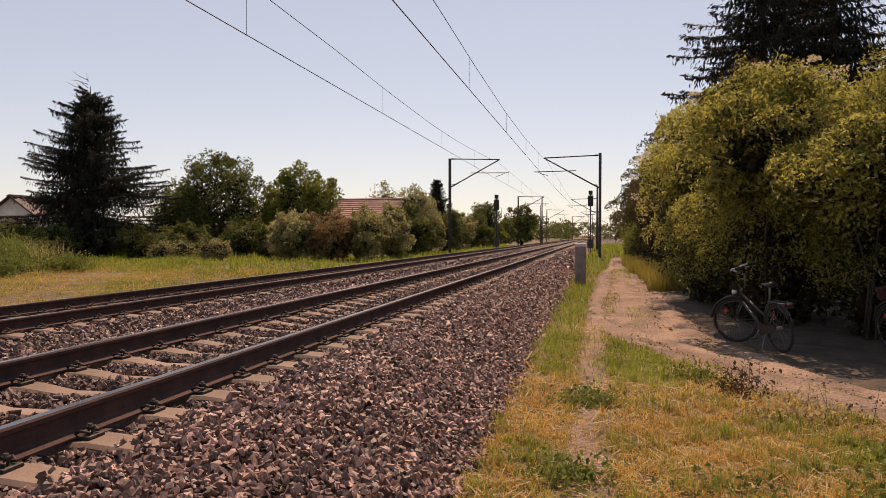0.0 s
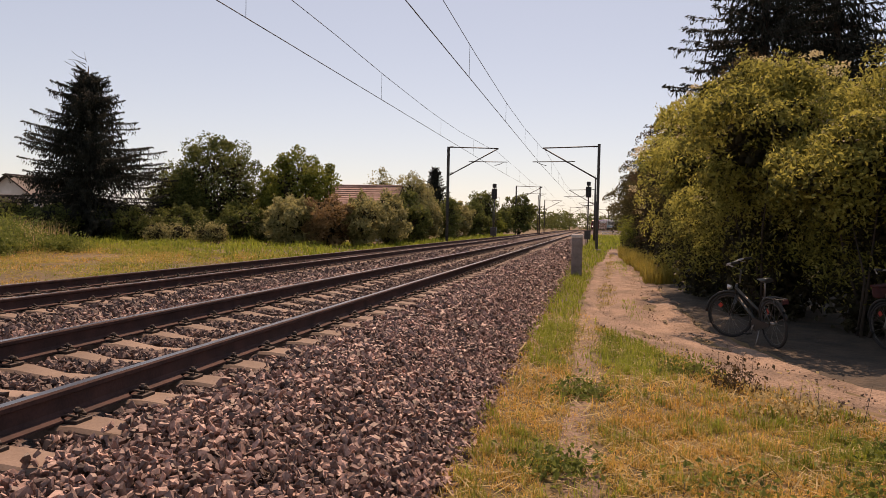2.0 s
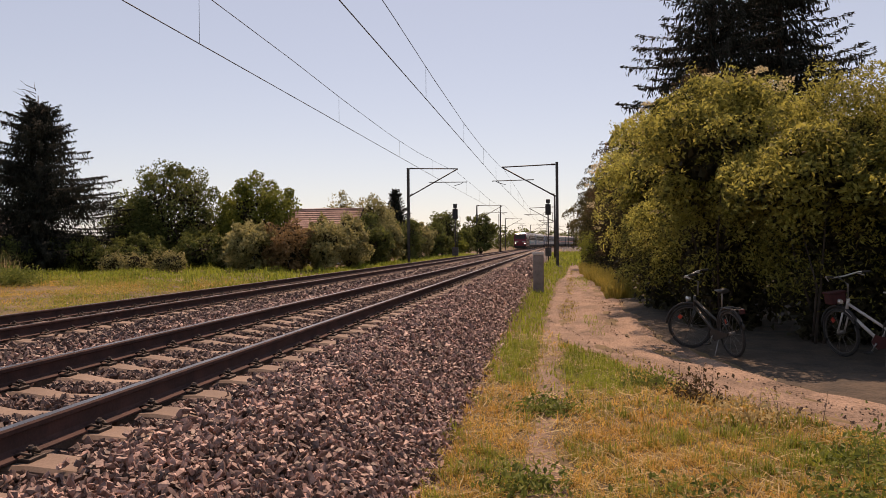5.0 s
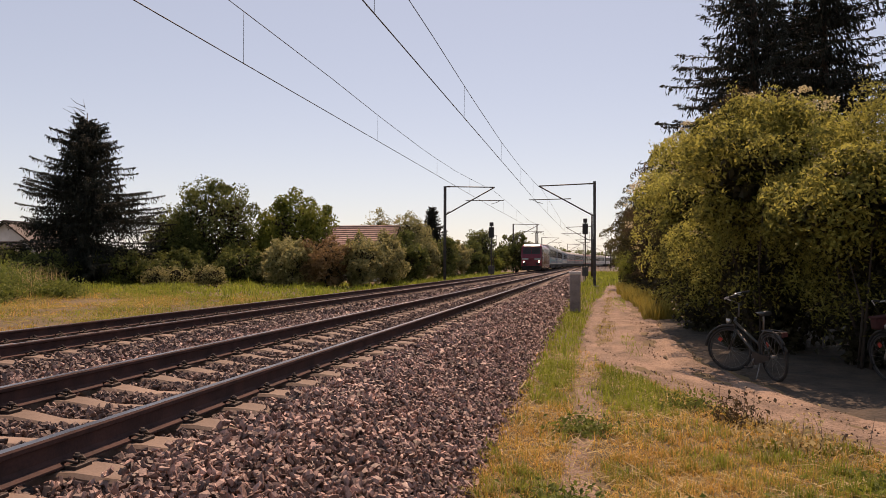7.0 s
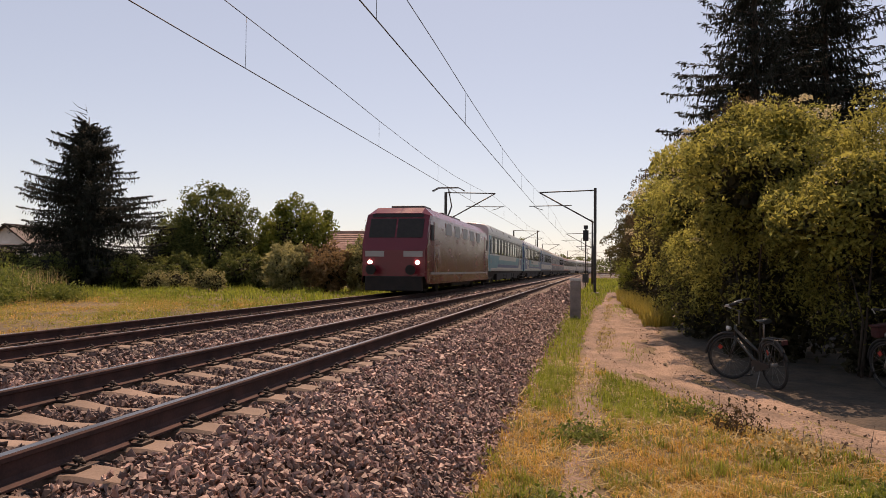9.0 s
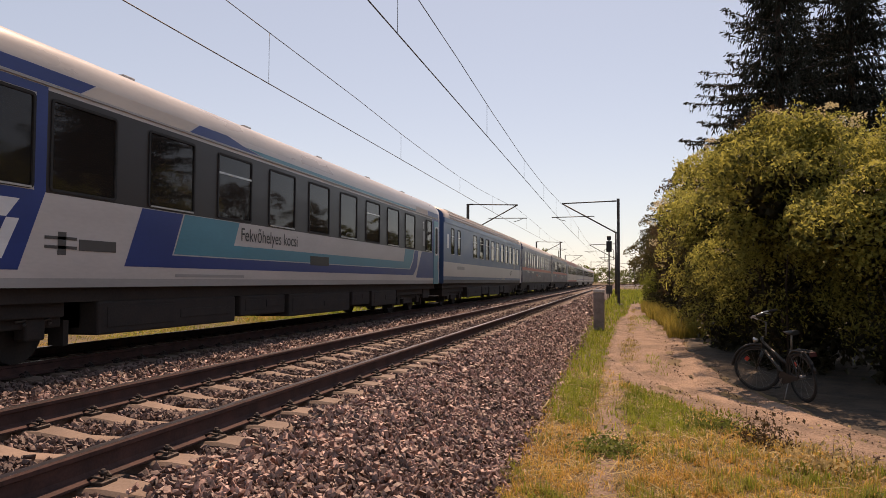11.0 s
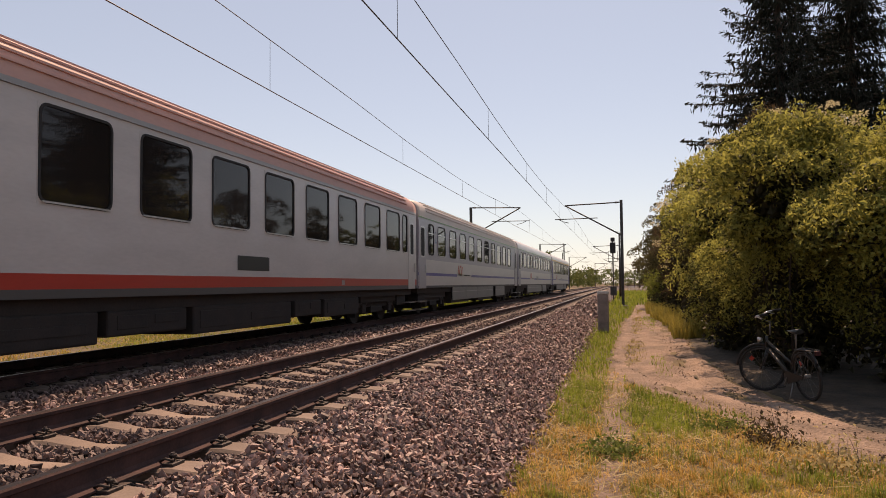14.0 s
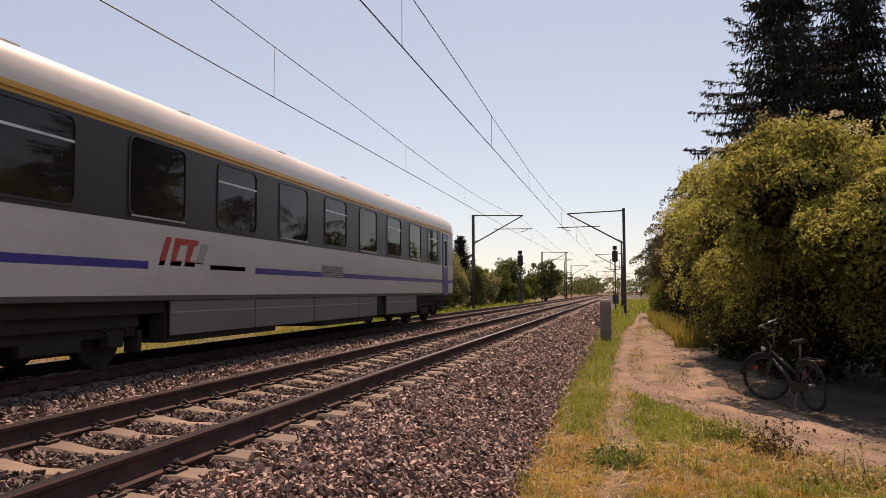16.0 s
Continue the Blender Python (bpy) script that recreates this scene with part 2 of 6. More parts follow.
gx = np.concatenate([[-2500, -900, -400, -200, -120, -80], np.arange(-60, -8, 2.0), np.arange(-8, 14, 0.5), np.arange(14, 40, 2.0), [50, 80, 120, 200, 400, 900, 2500]])
gy = np.concatenate([[-600, -200, -60, -20, -8], np.arange(-4, 40, 0.5), np.arange(40, 130, 3.0), [140, 160, 190, 230, 300, 400, 600, 1000, 1800, 3200]])
GX, GY = np.meshgrid(gx, gy)
k = len(gx)
gi = np.arange(len(gy) - 1)[:, None] * k + np.arange(k - 1)[None, :]
ground = new("ground", mesh_np("ground", np.stack([GX, GY, ground_z(GX, GY)], -1).reshape(-1, 3), np.stack([gi, gi + 1, gi + k + 1, gi + k], -1).reshape(-1, 4), [M_GROUND], smooth=True))
tagged(ground, "dry sunburnt meadow soil with sparse turf", "ground", kind="structure")

# ballast bed under both tracks
bed = new("ballast_bed", sweep("ballast_bed", [(-8.1, -0.85), (-7.3, -0.65), (-6.45, -0.41), (-3.2, -0.41), (-2.4, -0.43), (-1.55, -0.265), (1.6, -0.265), (1.75, -0.29), (2.75, -0.76), (3.0, -0.9)], 0, np.concatenate([np.arange(-14, 60, 0.5), np.arange(60, 186, 4.0), np.arange(186, 640, 6.0)]), [M_BALLAST], wiggle=0.012))
tagged(bed, "brownish crushed-stone ballast bed under the tracks", "ballast", kind="structure")

# sandy path between the verge and the hedge
def path_left(y):
    return np.interp(y, [-8, 5.0, 6.5, 7.4, 8.3, 9, 10.4, 12.8, 15.8, 19, 22, 30, 40, 55, 70], [9.0, 7.8, 6.9, 6.2, 5.6, 5.2, 4.7, 3.8, 3.38, 3.4, 3.44, 3.6, 4.1, 4.6, 4.9])


# near the bicycles this edge follows the rim of the hedge's shadow
def path_right(y):
    return np.interp(y, [-8, 5, 8, 10, 12, 14, 19, 28, 37, 55, 70], [12, 9.0, 7.3, 6.4, 5.95, 5.55, 5.4, 5.9, 5.6, 5.6, 5.6])


py = np.arange(-8, 58, 0.35)
u = np.linspace(0, 1, 15)
PL, PR = path_left(py) + rng.normal(0, 0.04, len(py)), path_right(py) + rng.normal(0, 0.05, len(py))
PX = PL[:, None] + (PR - PL)[:, None] * u
PY = np.repeat(py[:, None], len(u), 1)
rut = -0.03 * (np.exp(-((u - 0.25) / 0.1) ** 2) + np.exp(-((u - 0.7) / 0.12) ** 2))
edge = np.where((u < 0.01) | (u > 0.99), -0.05, 0.02)
PZ = 0.014 * np.sin(3.1 * PX + 1.3 * PY) * np.sin(1.9 * PY - 2.2 * PX) + ground_z(PX, PY) + (rut + edge + 0.012)[None, :] + rng.normal(0, 0.006, PX.shape)
pk = len(u)
pi = np.arange(len(py) - 1)[:, None] * pk + np.arange(pk - 1)[None, :]
tagged(new("path", mesh_np("path", np.stack([PX, PY, PZ], -1).reshape(-1, 3), np.stack([pi, pi + 1, pi + pk + 1, pi + pk], -1).reshape(-1, 4), [M_PATH], smooth=True)), "pale sandy dirt path with wheel ruts", "path", kind="structure")

# bare trodden strip in the verge
ty = np.arange(3.5, 17, 0.3)
TX = (3.58 + 0.05 * np.sin(1.7 * ty))[:, None] + np.array([-0.17, -0.09, 0, 0.09, 0.17])[None, :] * (1 + 0.25 * np.sin(2.3 * ty + 1))[:, None]
TY = np.repeat(ty[:, None], 5, 1)
TZ = ground_z(TX, TY) + np.array([-0.02, 0.012, 0.006, 0.012, -0.02])[None, :] + rng.normal(0, 0.004, TX.shape)
ti = np.arange(len(ty) - 1)[:, None] * 5 + np.arange(4)[None, :]
tagged(new("trodden_strip", mesh_np("trodden_strip", np.stack([TX, TY, TZ], -1).reshape(-1, 3), np.stack([ti, ti + 1, ti + 6, ti + 5], -1).reshape(-1, 4), [M_PATH], smooth=True)), "narrow bare trodden strip through the dry verge", "path", kind="structure")

# pebbles on the path
n = 2600
qy = 5.5 + 34 * rng.random(n) ** 1.6
qx = path_left(qy) + (path_right(qy) - path_left(qy)) * rng.random(n)
PEBBLES = np.column_stack([qx, qy, ground_z(qx, qy) + 0.015]), rng.uniform(0.005, 0.018, n)

# litter under the hedge; its dark colour also stands in for the hedge's shadow
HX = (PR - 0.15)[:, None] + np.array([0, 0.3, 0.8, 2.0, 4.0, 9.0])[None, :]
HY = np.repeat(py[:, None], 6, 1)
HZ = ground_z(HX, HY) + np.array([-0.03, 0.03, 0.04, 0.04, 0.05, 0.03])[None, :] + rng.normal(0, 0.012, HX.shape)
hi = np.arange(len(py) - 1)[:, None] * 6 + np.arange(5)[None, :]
tagged(new("hedge_floor", mesh_np("hedge_floor", np.stack([HX, HY, HZ], -1).reshape(-1, 3), np.stack([hi, hi + 1, hi + 7, hi + 6], -1).reshape(-1, 4), [M_LITTER_SHADE], smooth=True)), "bare soil and leaf litter under the hedge, darkened for its shadow", "soil", kind="structure")

# ---- rails and sleepers ----
RAIL = [(-0.075, -0.172), (-0.075, -0.160), (-0.02, -0.142), (-0.0085, -0.125), (-0.0085, -0.05), (-0.034, -0.036), (-0.036, -0.012), (-0.027, 0.0), (0.027, 0.0), (0.036, -0.012), (0.034, -0.036), (0.0085, -0.05), (0.0085, -0.125), (0.02, -0.142), (0.075, -0.160), (0.075, -0.172)]
RAIL_MAT = [1 if i == 7 else 0 for i in range(15)]
for tx, tz in ((X1, 0.0), (X2, Z2)):
    for side in (-1, 1):
        ob = new("rail", sweep("rail", RAIL[:5] + RAIL[11:], tx + side * 0.7535, YS, [M_RUST], z=tz))
        tagged(ob, "rusty steel rail with a polished running surface", "rail", "rails")
        part("railhead", sweep("railhead", RAIL[4:12], tx + side * 0.7535, YS, [M_RUST, M_RAILTOP], RAIL_MAT[4:11], z=tz), None, ob, "worn steel railhead")


def sleeper_mesh():
    """Concrete sleeper, waisted in the middle, sloped at the ends."""
    xs = [-1.3, -1.27, -0.95, -0.55, -0.25, 0.25, 0.55, 0.95, 1.27, 1.3]
    w = [0.12, 0.135, 0.14, 0.13, 0.105, 0.105, 0.13, 0.14, 0.135, 0.12]
    zt = [-0.245, -0.205, -0.178, -0.185, -0.225, -0.225, -0.185, -0.178, -0.205, -0.245]
    bm = bmesh.new()
    rings = []
    for x, a, t in zip(xs, w, zt):
        rings.append([bm.verts.new(p) for p in ((x, -a - 0.01, -0.40), (x, -a, t - 0.02), (x, -a + 0.025, t), (x, a - 0.025, t), (x, a, t - 0.02), (x, a + 0.01, -0.40))])
    for a, b in zip(rings, rings[1:]):
        for j in range(5):
            bm.faces.new((a[j], a[j + 1], b[j + 1], b[j]))
    bm.faces.new(rings[0][::-1])
    bm.faces.new(rings[-1])
    return bm_mesh("sleeper", bm, M_SLEEPER)


def clip_mesh():
    """Spring clip with its bolt beside the rail foot."""
    bm = bmesh.new()
    box(bm, 0.07, 0.15, -0.07, 0.07, -0.182, -0.158, bev=0.006)
    tube(bm, [(0.05, -0.055, -0.150), (0.09, -0.06, -0.13), (0.13, -0.035, -0.145), (0.10, 0, -0.128), (0.13, 0.035, -0.145), (0.09, 0.06, -0.13), (0.05, 0.055, -0.150)], 0.009, n=6)
    tube(bm, [(0.105, 0, -0.16), (0.105, 0, -0.10)], 0.014, n=6)
    tube(bm, [(0.105, 0, -0.128), (0.105, 0, -0.112)], 0.024, n=6)
    return bm_mesh("rail_clip", bm, M_CLIP)


ME_SLEEPER, ME_CLIP = sleeper_mesh(), clip_mesh()
for tx, tz, group, y0 in ((X1, 0.0, "sleepers of the near track", 4.93), (X2, Z2, "sleepers of the far track", 4.7)):
    for i in range(-12, 76):
        y = y0 + 0.615 * i
        ob = new("sleeper", ME_SLEEPER)
        ob.matrix_basis = pose(tx, y, tz + random.uniform(-0.006, 0.004), 0, 0, random.uniform(-0.5, 0.5))
        tagged(ob, "weathered concrete sleeper half sunk in ballast", "sleeper", group)
        if -6 < i < (46 if tx == X1 else 30):
            for s in (-1, 1):
                for o in (0, 180):
                    part("rail_clip", ME_CLIP, None, ob, m=pose(s * 0.7535, 0, 0, 0, 0, o))
    src = np.array([v.co for v in ME_SLEEPER.vertices])
    fc = [list(p.vertices) for p in ME_SLEEPER.polygons if len(p.vertices) == 4]
    far_y = np.arange(y0 + 0.615 * 76, 300, 0.615)
    V = src[None] + np.stack([tx + bend(far_y), far_y, np.full_like(far_y, tz)], -1)[:, None]
    F = (np.array(fc)[None] + (np.arange(len(far_y)) * len(src))[:, None, None]).reshape(-1, 4)
    tagged(new("distant_sleepers", mesh_np("distant_sleepers", V.reshape(-1, 3), F, [M_SLEEPER])), "row of concrete sleepers running into the distance", "sleepers", kind="stuff")

# ---- loose ballast stones ----
def stone_shapes(count):
    """Angular split stones: hulls of the shifted corners of a block."""
    out = []
    while len(out) < count:
        p = np.array(list(itertools.product((-1, 1), repeat=3))) * rng.uniform(0.3, 1.0, (8, 3))
        bm = bmesh.new()
        for q in p:
            bm.verts.new(q)
        bmesh.ops.convex_hull(bm, input=bm.verts)
        bmesh.ops.triangulate(bm, faces=bm.faces)
        if len(bm.verts) == 8 and all(v.link_faces for v in bm.verts):
            bm.verts.index_update()
            v, f = np.array([v.co for v in bm.verts]), np.array([[v.index for v in f.verts] for f in bm.faces])
            if len(f) == 12:
                out.append((v, f))
        bm.free()
    return out


STONES = stone_shapes(24)


def spin(n):
    """Random rotation matrices."""
    q = rng.normal(size=(n, 4))
    q /= np.linalg.norm(q, axis=1)[:, None]
    a, b, c, d = q.T
    return np.stack([np.stack([1 - 2 * (c * c + d * d), 2 * (b * c - a * d), 2 * (b * d + a * c)], -1), np.stack([2 * (b * c + a * d), 1 - 2 * (b * b + d * d), 2 * (c * d - a * b)], -1), np.stack([2 * (b * d - a * c), 2 * (c * d + a * b), 1 - 2 * (b * b + c * c)], -1)], 1)


def stones(name, pos, size, label, mat=None):
    n = len(pos)
    kind = rng.integers(0, len(STONES), n)
    sh = np.stack([v for v, _ in STONES])[kind]
    sh = sh * np.stack([rng.uniform(0.95, 1.8, n), rng.uniform(0.7, 1.15, n), rng.uniform(0.25, 0.7, n)], -1)[:, None]
    V = np.einsum("nij,nkj->nki", spin(n), sh) * size[:, None, None] + pos[:, None]
    F = (np.stack([f for _, f in STONES])[kind] + (np.arange(n) * 8)[:, None, None]).reshape(-1, 3)
    return tagged(new(name, mesh_np(name, V.reshape(-1, 3), F, [mat or M_STONE])), label, "ballast", kind="stuff")


def bed_z(x):
    return np.interp(x, [-8.1, -7.3, -6.45, -3.2, -2.4, -1.55, 1.6, 1.75, 2.75, 3.0], [-0.85, -0.62, -0.37, -0.37, -0.40, -0.215, -0.215, -0.245, -0.73, -0.88])


def scatter_stones(x0, x1, y0, y1, per, smin, smax):
    n = int((x1 - x0) * (y1 - y0) * per)
    p = np.stack([rng.uniform(x0, x1, n), rng.uniform(y0, y1, n)], -1)
    z = bed_z(p[:, 0]) + rng.uniform(-0.042, 0.036, n)
    s = rng.uniform(smin, smax, n)
    # none on the rails; few on the sleepers
    for tx, y00 in ((X1, 4.93), (X2, 4.7)):
        d = np.abs(p[:, 0] - tx)
        on = np.abs((p[:, 1] - y00 + 0.3075) % 0.615 - 0.3075) < 0.128
        drop = ((np.abs(d - 0.7535) < 0.10) | (on & (d < 1.17 + rng.normal(0, 0.06, len(d)))))
        z = np.where((d < 1.3) & ~on, z - 0.024, z)
        z = np.where((d > 1.1) & (d < 1.4) & on, z + 0.03, z)
        keep = ~drop
        p, z, s = p[keep], z[keep], s[keep]
    return np.column_stack([p, z]), s


B = [scatter_stones(-7.2, 2.95, -6, 2.0, 60, 0.03, 0.05), scatter_stones(-7.2, -1.6, 2, 5, 90, 0.03, 0.05), scatter_stones(-1.6, 2.95, 2.0, 9, 1600, 0.015, 0.029), scatter_stones(-1.6, 2.9, 9, 18, 850, 0.017, 0.033), scatter_stones(-7.2, -1.6, 5, 18, 330, 0.022, 0.04),
     scatter_stones(-1.6, 2.9, 18, 34, 220, 0.028, 0.05), scatter_stones(-7.2, -1.6, 18, 34, 70, 0.034, 0.06), scatter_stones(-7.2, 2.9, 34, 70, 18, 0.05, 0.08)]
BP, BS = np.concatenate([b[0] for b in B]), np.concatenate([b[1] for b in B])
rusty = (np.abs(BP[:, 0] - X1) < 1.0 + rng.normal(0, 0.25, len(BP))) | (np.abs(BP[:, 0] - X2) < 1.9 + rng.normal(0, 0.25, len(BP)))
stones("ballast_stones", BP[~rusty], BS[~rusty], "angular purplish-brown crushed stones on the ballast shoulder")
stones("rusty_ballast_stones", BP[rusty], BS[rusty], "rust-brown crushed stones between the rails", M_STONE_RUSTY)
stones("path_pebbles", PEBBLES[0], PEBBLES[1], "small loose pebbles on the sandy path", M_PATH)

# ---- overhead line ----
def cantilever_mast(x, y, z_top, reach, z_arm, z_contact, base_z, label):
    """Steel mast with a hinged cantilever that reaches over the track."""
    s = 1 if reach > 0 else -1
    th = empty("catenary_mast", pose(x, y, base_z), label, "mast", "overhead line masts")
    bm = bmesh.new()
    h = z_top - base_z
    for q in (-1, 1):
        box(bm, -0.10, 0.10, q * 0.10 - 0.008, q * 0.10 + 0.008, 0, h)
    box(bm, -0.008, 0.008, -0.092, 0.092, 0, h)
    part("column", bm, M_STEEL, th)
    part("footing", nbox(-0.3, 0.3, -0.3, 0.3, -0.3, 0.12, bev=0.03), M_CONCRETE, th, "grey concrete footing")
    za, zd = z_arm - base_z, z_arm - base_z - 2.2
    part("top_tube", ntube([(s * 0.10, 0, za + 0.12), (reach, 0, za)], 0.045), M_STEEL, th)
    part("stay_tube", ntube([(s * 0.10, 0, zd), (reach, 0, za)], 0.05), M_STEEL, th)
    zc = z_contact - base_z
    part("registration_arm", ntube([(reach * 0.42, 0, zc + 0.32), (reach * 1.18, 0, zc + 0.28)], 0.032), M_STEEL, th)
    part("steady_arm", ntube([(reach * 1.10, 0, zc + 0.25), (reach * 1.04, 0, zc + 0.12), (reach * 0.93, 0, zc)], 0.022), M_STEEL, th)
    for zz, rr in ((za + 0.117, 0.10), (zd + 0.15, 0.14)):
        bm = bmesh.new()
        for i in range(4):
            tube(bm, [(s * (0.16 + 0.07 * i), 0, zz + (0.015 * i if zz < za else 0)), (s * (0.185 + 0.07 * i), 0, zz + (0.015 * i if zz < za else 0))], 0.075, n=10)
        part("insulator", bm, M_RUST, th, "brown ribbed insulator")
    return th


MAST_R = [(3.77, 55.0), (3.5, 118.0), (3.6, 181.0), (3.6 + 4, 246.0)]
MAST_L = [(-8.4, 61.0), (-9.0, 121.0), (-8.6, 184.0), (-8.6 + 4, 248.0)]
C1, C2 = 5.34, 5.82                            # contact wire heights
for x, y in MAST_R:
    cantilever_mast(x, y, 6.9, -4.0, 6.62, C1, -0.74, "dark steel catenary mast with a tubular cantilever beside the path")
for x, y in MAST_L:
    cantilever_mast(x, y, 7.35, 4.15, 7.2, C2, -0.62, "dark steel catenary mast with a tubular cantilever by the shrubs")


def wire_run(cx, zc, mast_y, gap_mid, gap_mast, drops, label):
    """Contact wire, carrying wire and droppers of one track."""
    th = empty("overhead_line", pose(0, 0, 0), label, "overhead line", "overhead lines")
    ends = [mast_y[0] - 63] + list(mast_y)
    def gap(y):
        for a, b in zip(ends, ends[1:]):
            if a <= y <= b:
                return float(np.interp((y - a) / (b - a), [0, 0.4, 0.5, 0.64, 0.77, 1], [gap_mast + 0.2, gap_mid + 0.3, gap_mid + 0.13, gap_mid, gap_mid + 0.06, gap_mast]))
        return gap_mast
    def cxy(y):
        i = max(j for j, e in enumerate(ends) if e <= y + 1e-6)
        f = 0 if i == len(ends) - 1 else (y - ends[i]) / (ends[i + 1] - ends[i])
        st = 0.12 * (-1) ** i * (1 - 2 * f)
        return float(cx + bend(y) + st)
    ys = sorted(set(list(np.linspace(ends[0], ends[-1], 90)) + ends))
    part("contact_wire", ntube([(cxy(y), y, zc) for y in ys], 0.0125, n=6), M_WIRE, th)
    part("carrying_wire", ntube([(cxy(y), y, zc + gap(y)) for y in ys], 0.0105, n=6), M_WIRE, th)
    for y in drops:
        part("dropper", ntube([(cxy(y), y, zc), (cxy(y), y, zc + gap(y))], 0.006, n=5), M_WIRE, th)


wire_run(X1 - 0.15, C1, [y for _, y in MAST_R], 0.80, 1.26, [2.5, 12.6, 22.2, 31.8, 41, 50, 66, 78, 90, 102, 112], "copper overhead wires with droppers above the near track")
wire_run(X2 - 0.01, C2, [y for _, y in MAST_L], 0.88, 1.36, [5.2, 16.9, 28.7, 40.5, 52, 72, 84, 96, 108], "copper overhead wires with droppers above the far track")


def light_signal(x, y, top, base_z, label):
    """Colour-light signal: black screen on a thin mast with a cage and ladder."""
    th = empty("railway_signal", pose(x, y, base_z), label, "signal", "railway signals")
    h = top - base_z
    part("mast", ntube([(0, 0.1, 0), (0, 0.1, h - 0.1)], 0.07), M_STEEL, th)
    part("screen", nbox(-0.27, 0.27, -0.06, 0.06, h - 1.55, h - 0.48, bev=0.04), M_BLACK, th, "black signal screen")
    part("indicator", nbox(-0.2, 0.2, -0.06, 0.06, h - 0.4, h, bev=0.03), M_BLACK, th)
    for i, zz in enumerate((h - 0.72, h - 1.0, h - 1.3)):
        bm = ntube([(0, -0.06, zz), (0, -0.22, zz)], 0.085, n=12)
        part("lamp_hood", bm, M_BLACK, th)
    part("platform", nbox(-0.45, 0.45, -0.1, 0.55, h - 2.35, h - 2.3), M_STEEL, th)
    for q in (-0.43, 0.43):
        part("railing_post", ntube([(q, 0.5, h - 2.3), (q, 0.5, h - 1.3)], 0.02, n=6), M_STEEL, th)
    part("railing_bar", ntube([(-0.43, 0.5, h - 1.3), (0.43, 0.5, h - 1.3)], 0.02, n=6), M_STEEL, th)
    for q in (-0.18, 0.18):
        part("ladder_rail", ntube([(q, 0.35, 0), (q, 0.35, h - 2.3)], 0.02, n=6), M_STEEL, th)
    for i in range(9):
        part("rung", ntube([(-0.18, 0.35, 0.3 + 0.33 * i), (0.18, 0.35, 0.3 + 0.33 * i)], 0.012, n=5), M_STEEL, th)
    part("equipment_box", nbox(-0.3, 0.3, -0.25, 0.05, 0.5, 1.35, bev=0.02), M_STEEL, th, "dark equipment box")


light_signal(-6.38, 75.0, 5.1, -0.62, "black colour-light signal with service cage by the shrubs")
light_signal(2.91, 75.0, 5.4, -0.74, "black colour-light signal with service cage near the path")

# thin telegraph pole behind the signal, and the distance marker stone
for x, y, h in ((3.55, 82.0, 6.2), (-5.4, 124.0, 7.4), (-9.5, 175.0, 8.0), (9, 240.0, 8.5)):
    th = empty("pole", pose(x, y, -0.7), "slim dark timber pole beside the line", "pole", "slim poles")
    part("shaft", ntube([(0, 0, 0), (0, 0, h + 0.7)], [0.13, 0.09]), M_STEEL, th)
    part("cap", ntube([(0, 0, h + 0.68), (0, 0, h + 0.76)], 0.11), M_GALV, th)

th = empty("marker_post", pose(3.05, 26.6, -0.76), "weathered square concrete post with a whitewashed top", "post")
bm = nbox(-0.185, 0.185, -0.16, 0.16, 0, 1.33, bev=0.03)
part("shaft", bm, M_CONCRETE, th)
part("cap", nbox(-0.2, 0.2, -0.175, 0.175, 1.332, 1.45, bev=0.025), M_WHITECAP, th, "whitewashed concrete cap")

# ---- the train ----
P = {
    "white": paint("coach_light_grey_paint", (0.51, 0.475, 0.45)), "grey": paint("coach_mid_grey_paint", (0.32, 0.30, 0.325)),
    "blue": paint("coach_royal_blue_paint", (0.02, 0.045, 0.19)), "teal": paint("coach_teal_paint", (0.06, 0.24, 0.31)), "mid": paint("coach_steel_blue_paint", (0.042, 0.095, 0.20)),
    "night": paint("coach_midnight_blue_paint", (0.014, 0.015, 0.075)), "red": paint("coach_red_paint", (0.42, 0.045, 0.03)), "band": paint("coach_dark_window_band", (0.026, 0.018, 0.016), 0.4),
    "violet": paint("coach_violet_paint", (0.05, 0.035, 0.22)), "green": paint("coach_green_paint", (0.08, 0.28, 0.06)), "yellow": paint("coach_yellow_paint", (0.55, 0.30, 0.035)),
    "silver": paint("coach_silver_skirt", (0.32, 0.31, 0.30), 0.45), "skirt": paint("coach_grey_skirt", (0.15, 0.145, 0.145), 0.45), "dark": paint("coach_dark_skirt", (0.07, 0.065, 0.06), 0.6), "cream": paint("coach_cream_roof", (0.58, 0.50, 0.43), 0.5),
    "roof": paint("coach_grey_roof", (0.42, 0.40, 0.38), 0.3), "bright": paint("coach_pale_roof", (0.64, 0.61, 0.58), 0.35), "pink": paint("coach_faded_red_roof", (0.56, 0.33, 0.28), 0.6), "loco": paint("locomotive_red_paint", (0.15, 0.016, 0.026), 0.25),
    "frame": surf("window_aluminium", (0.45, 0.44, 0.43), (0.62, 0.6, 0.58), scale=4, rough=0.35, metal=0.8, bump=0.05), "gasket": M_RUBBER, "letter": paint("white_lettering", (0.7, 0.7, 0.7)),
    "black": paint("dark_lettering", (0.02, 0.02, 0.02)), "bellows": surf("gangway_rubber", (0.012, 0.011, 0.010), (0.03, 0.027, 0.025), scale=6, rough=0.8, bump=0.3),
    "inside": surf("coach_interior", (0.28, 0.22, 0.17), (0.42, 0.35, 0.28), scale=3, rough=0.9, bump=0),
}
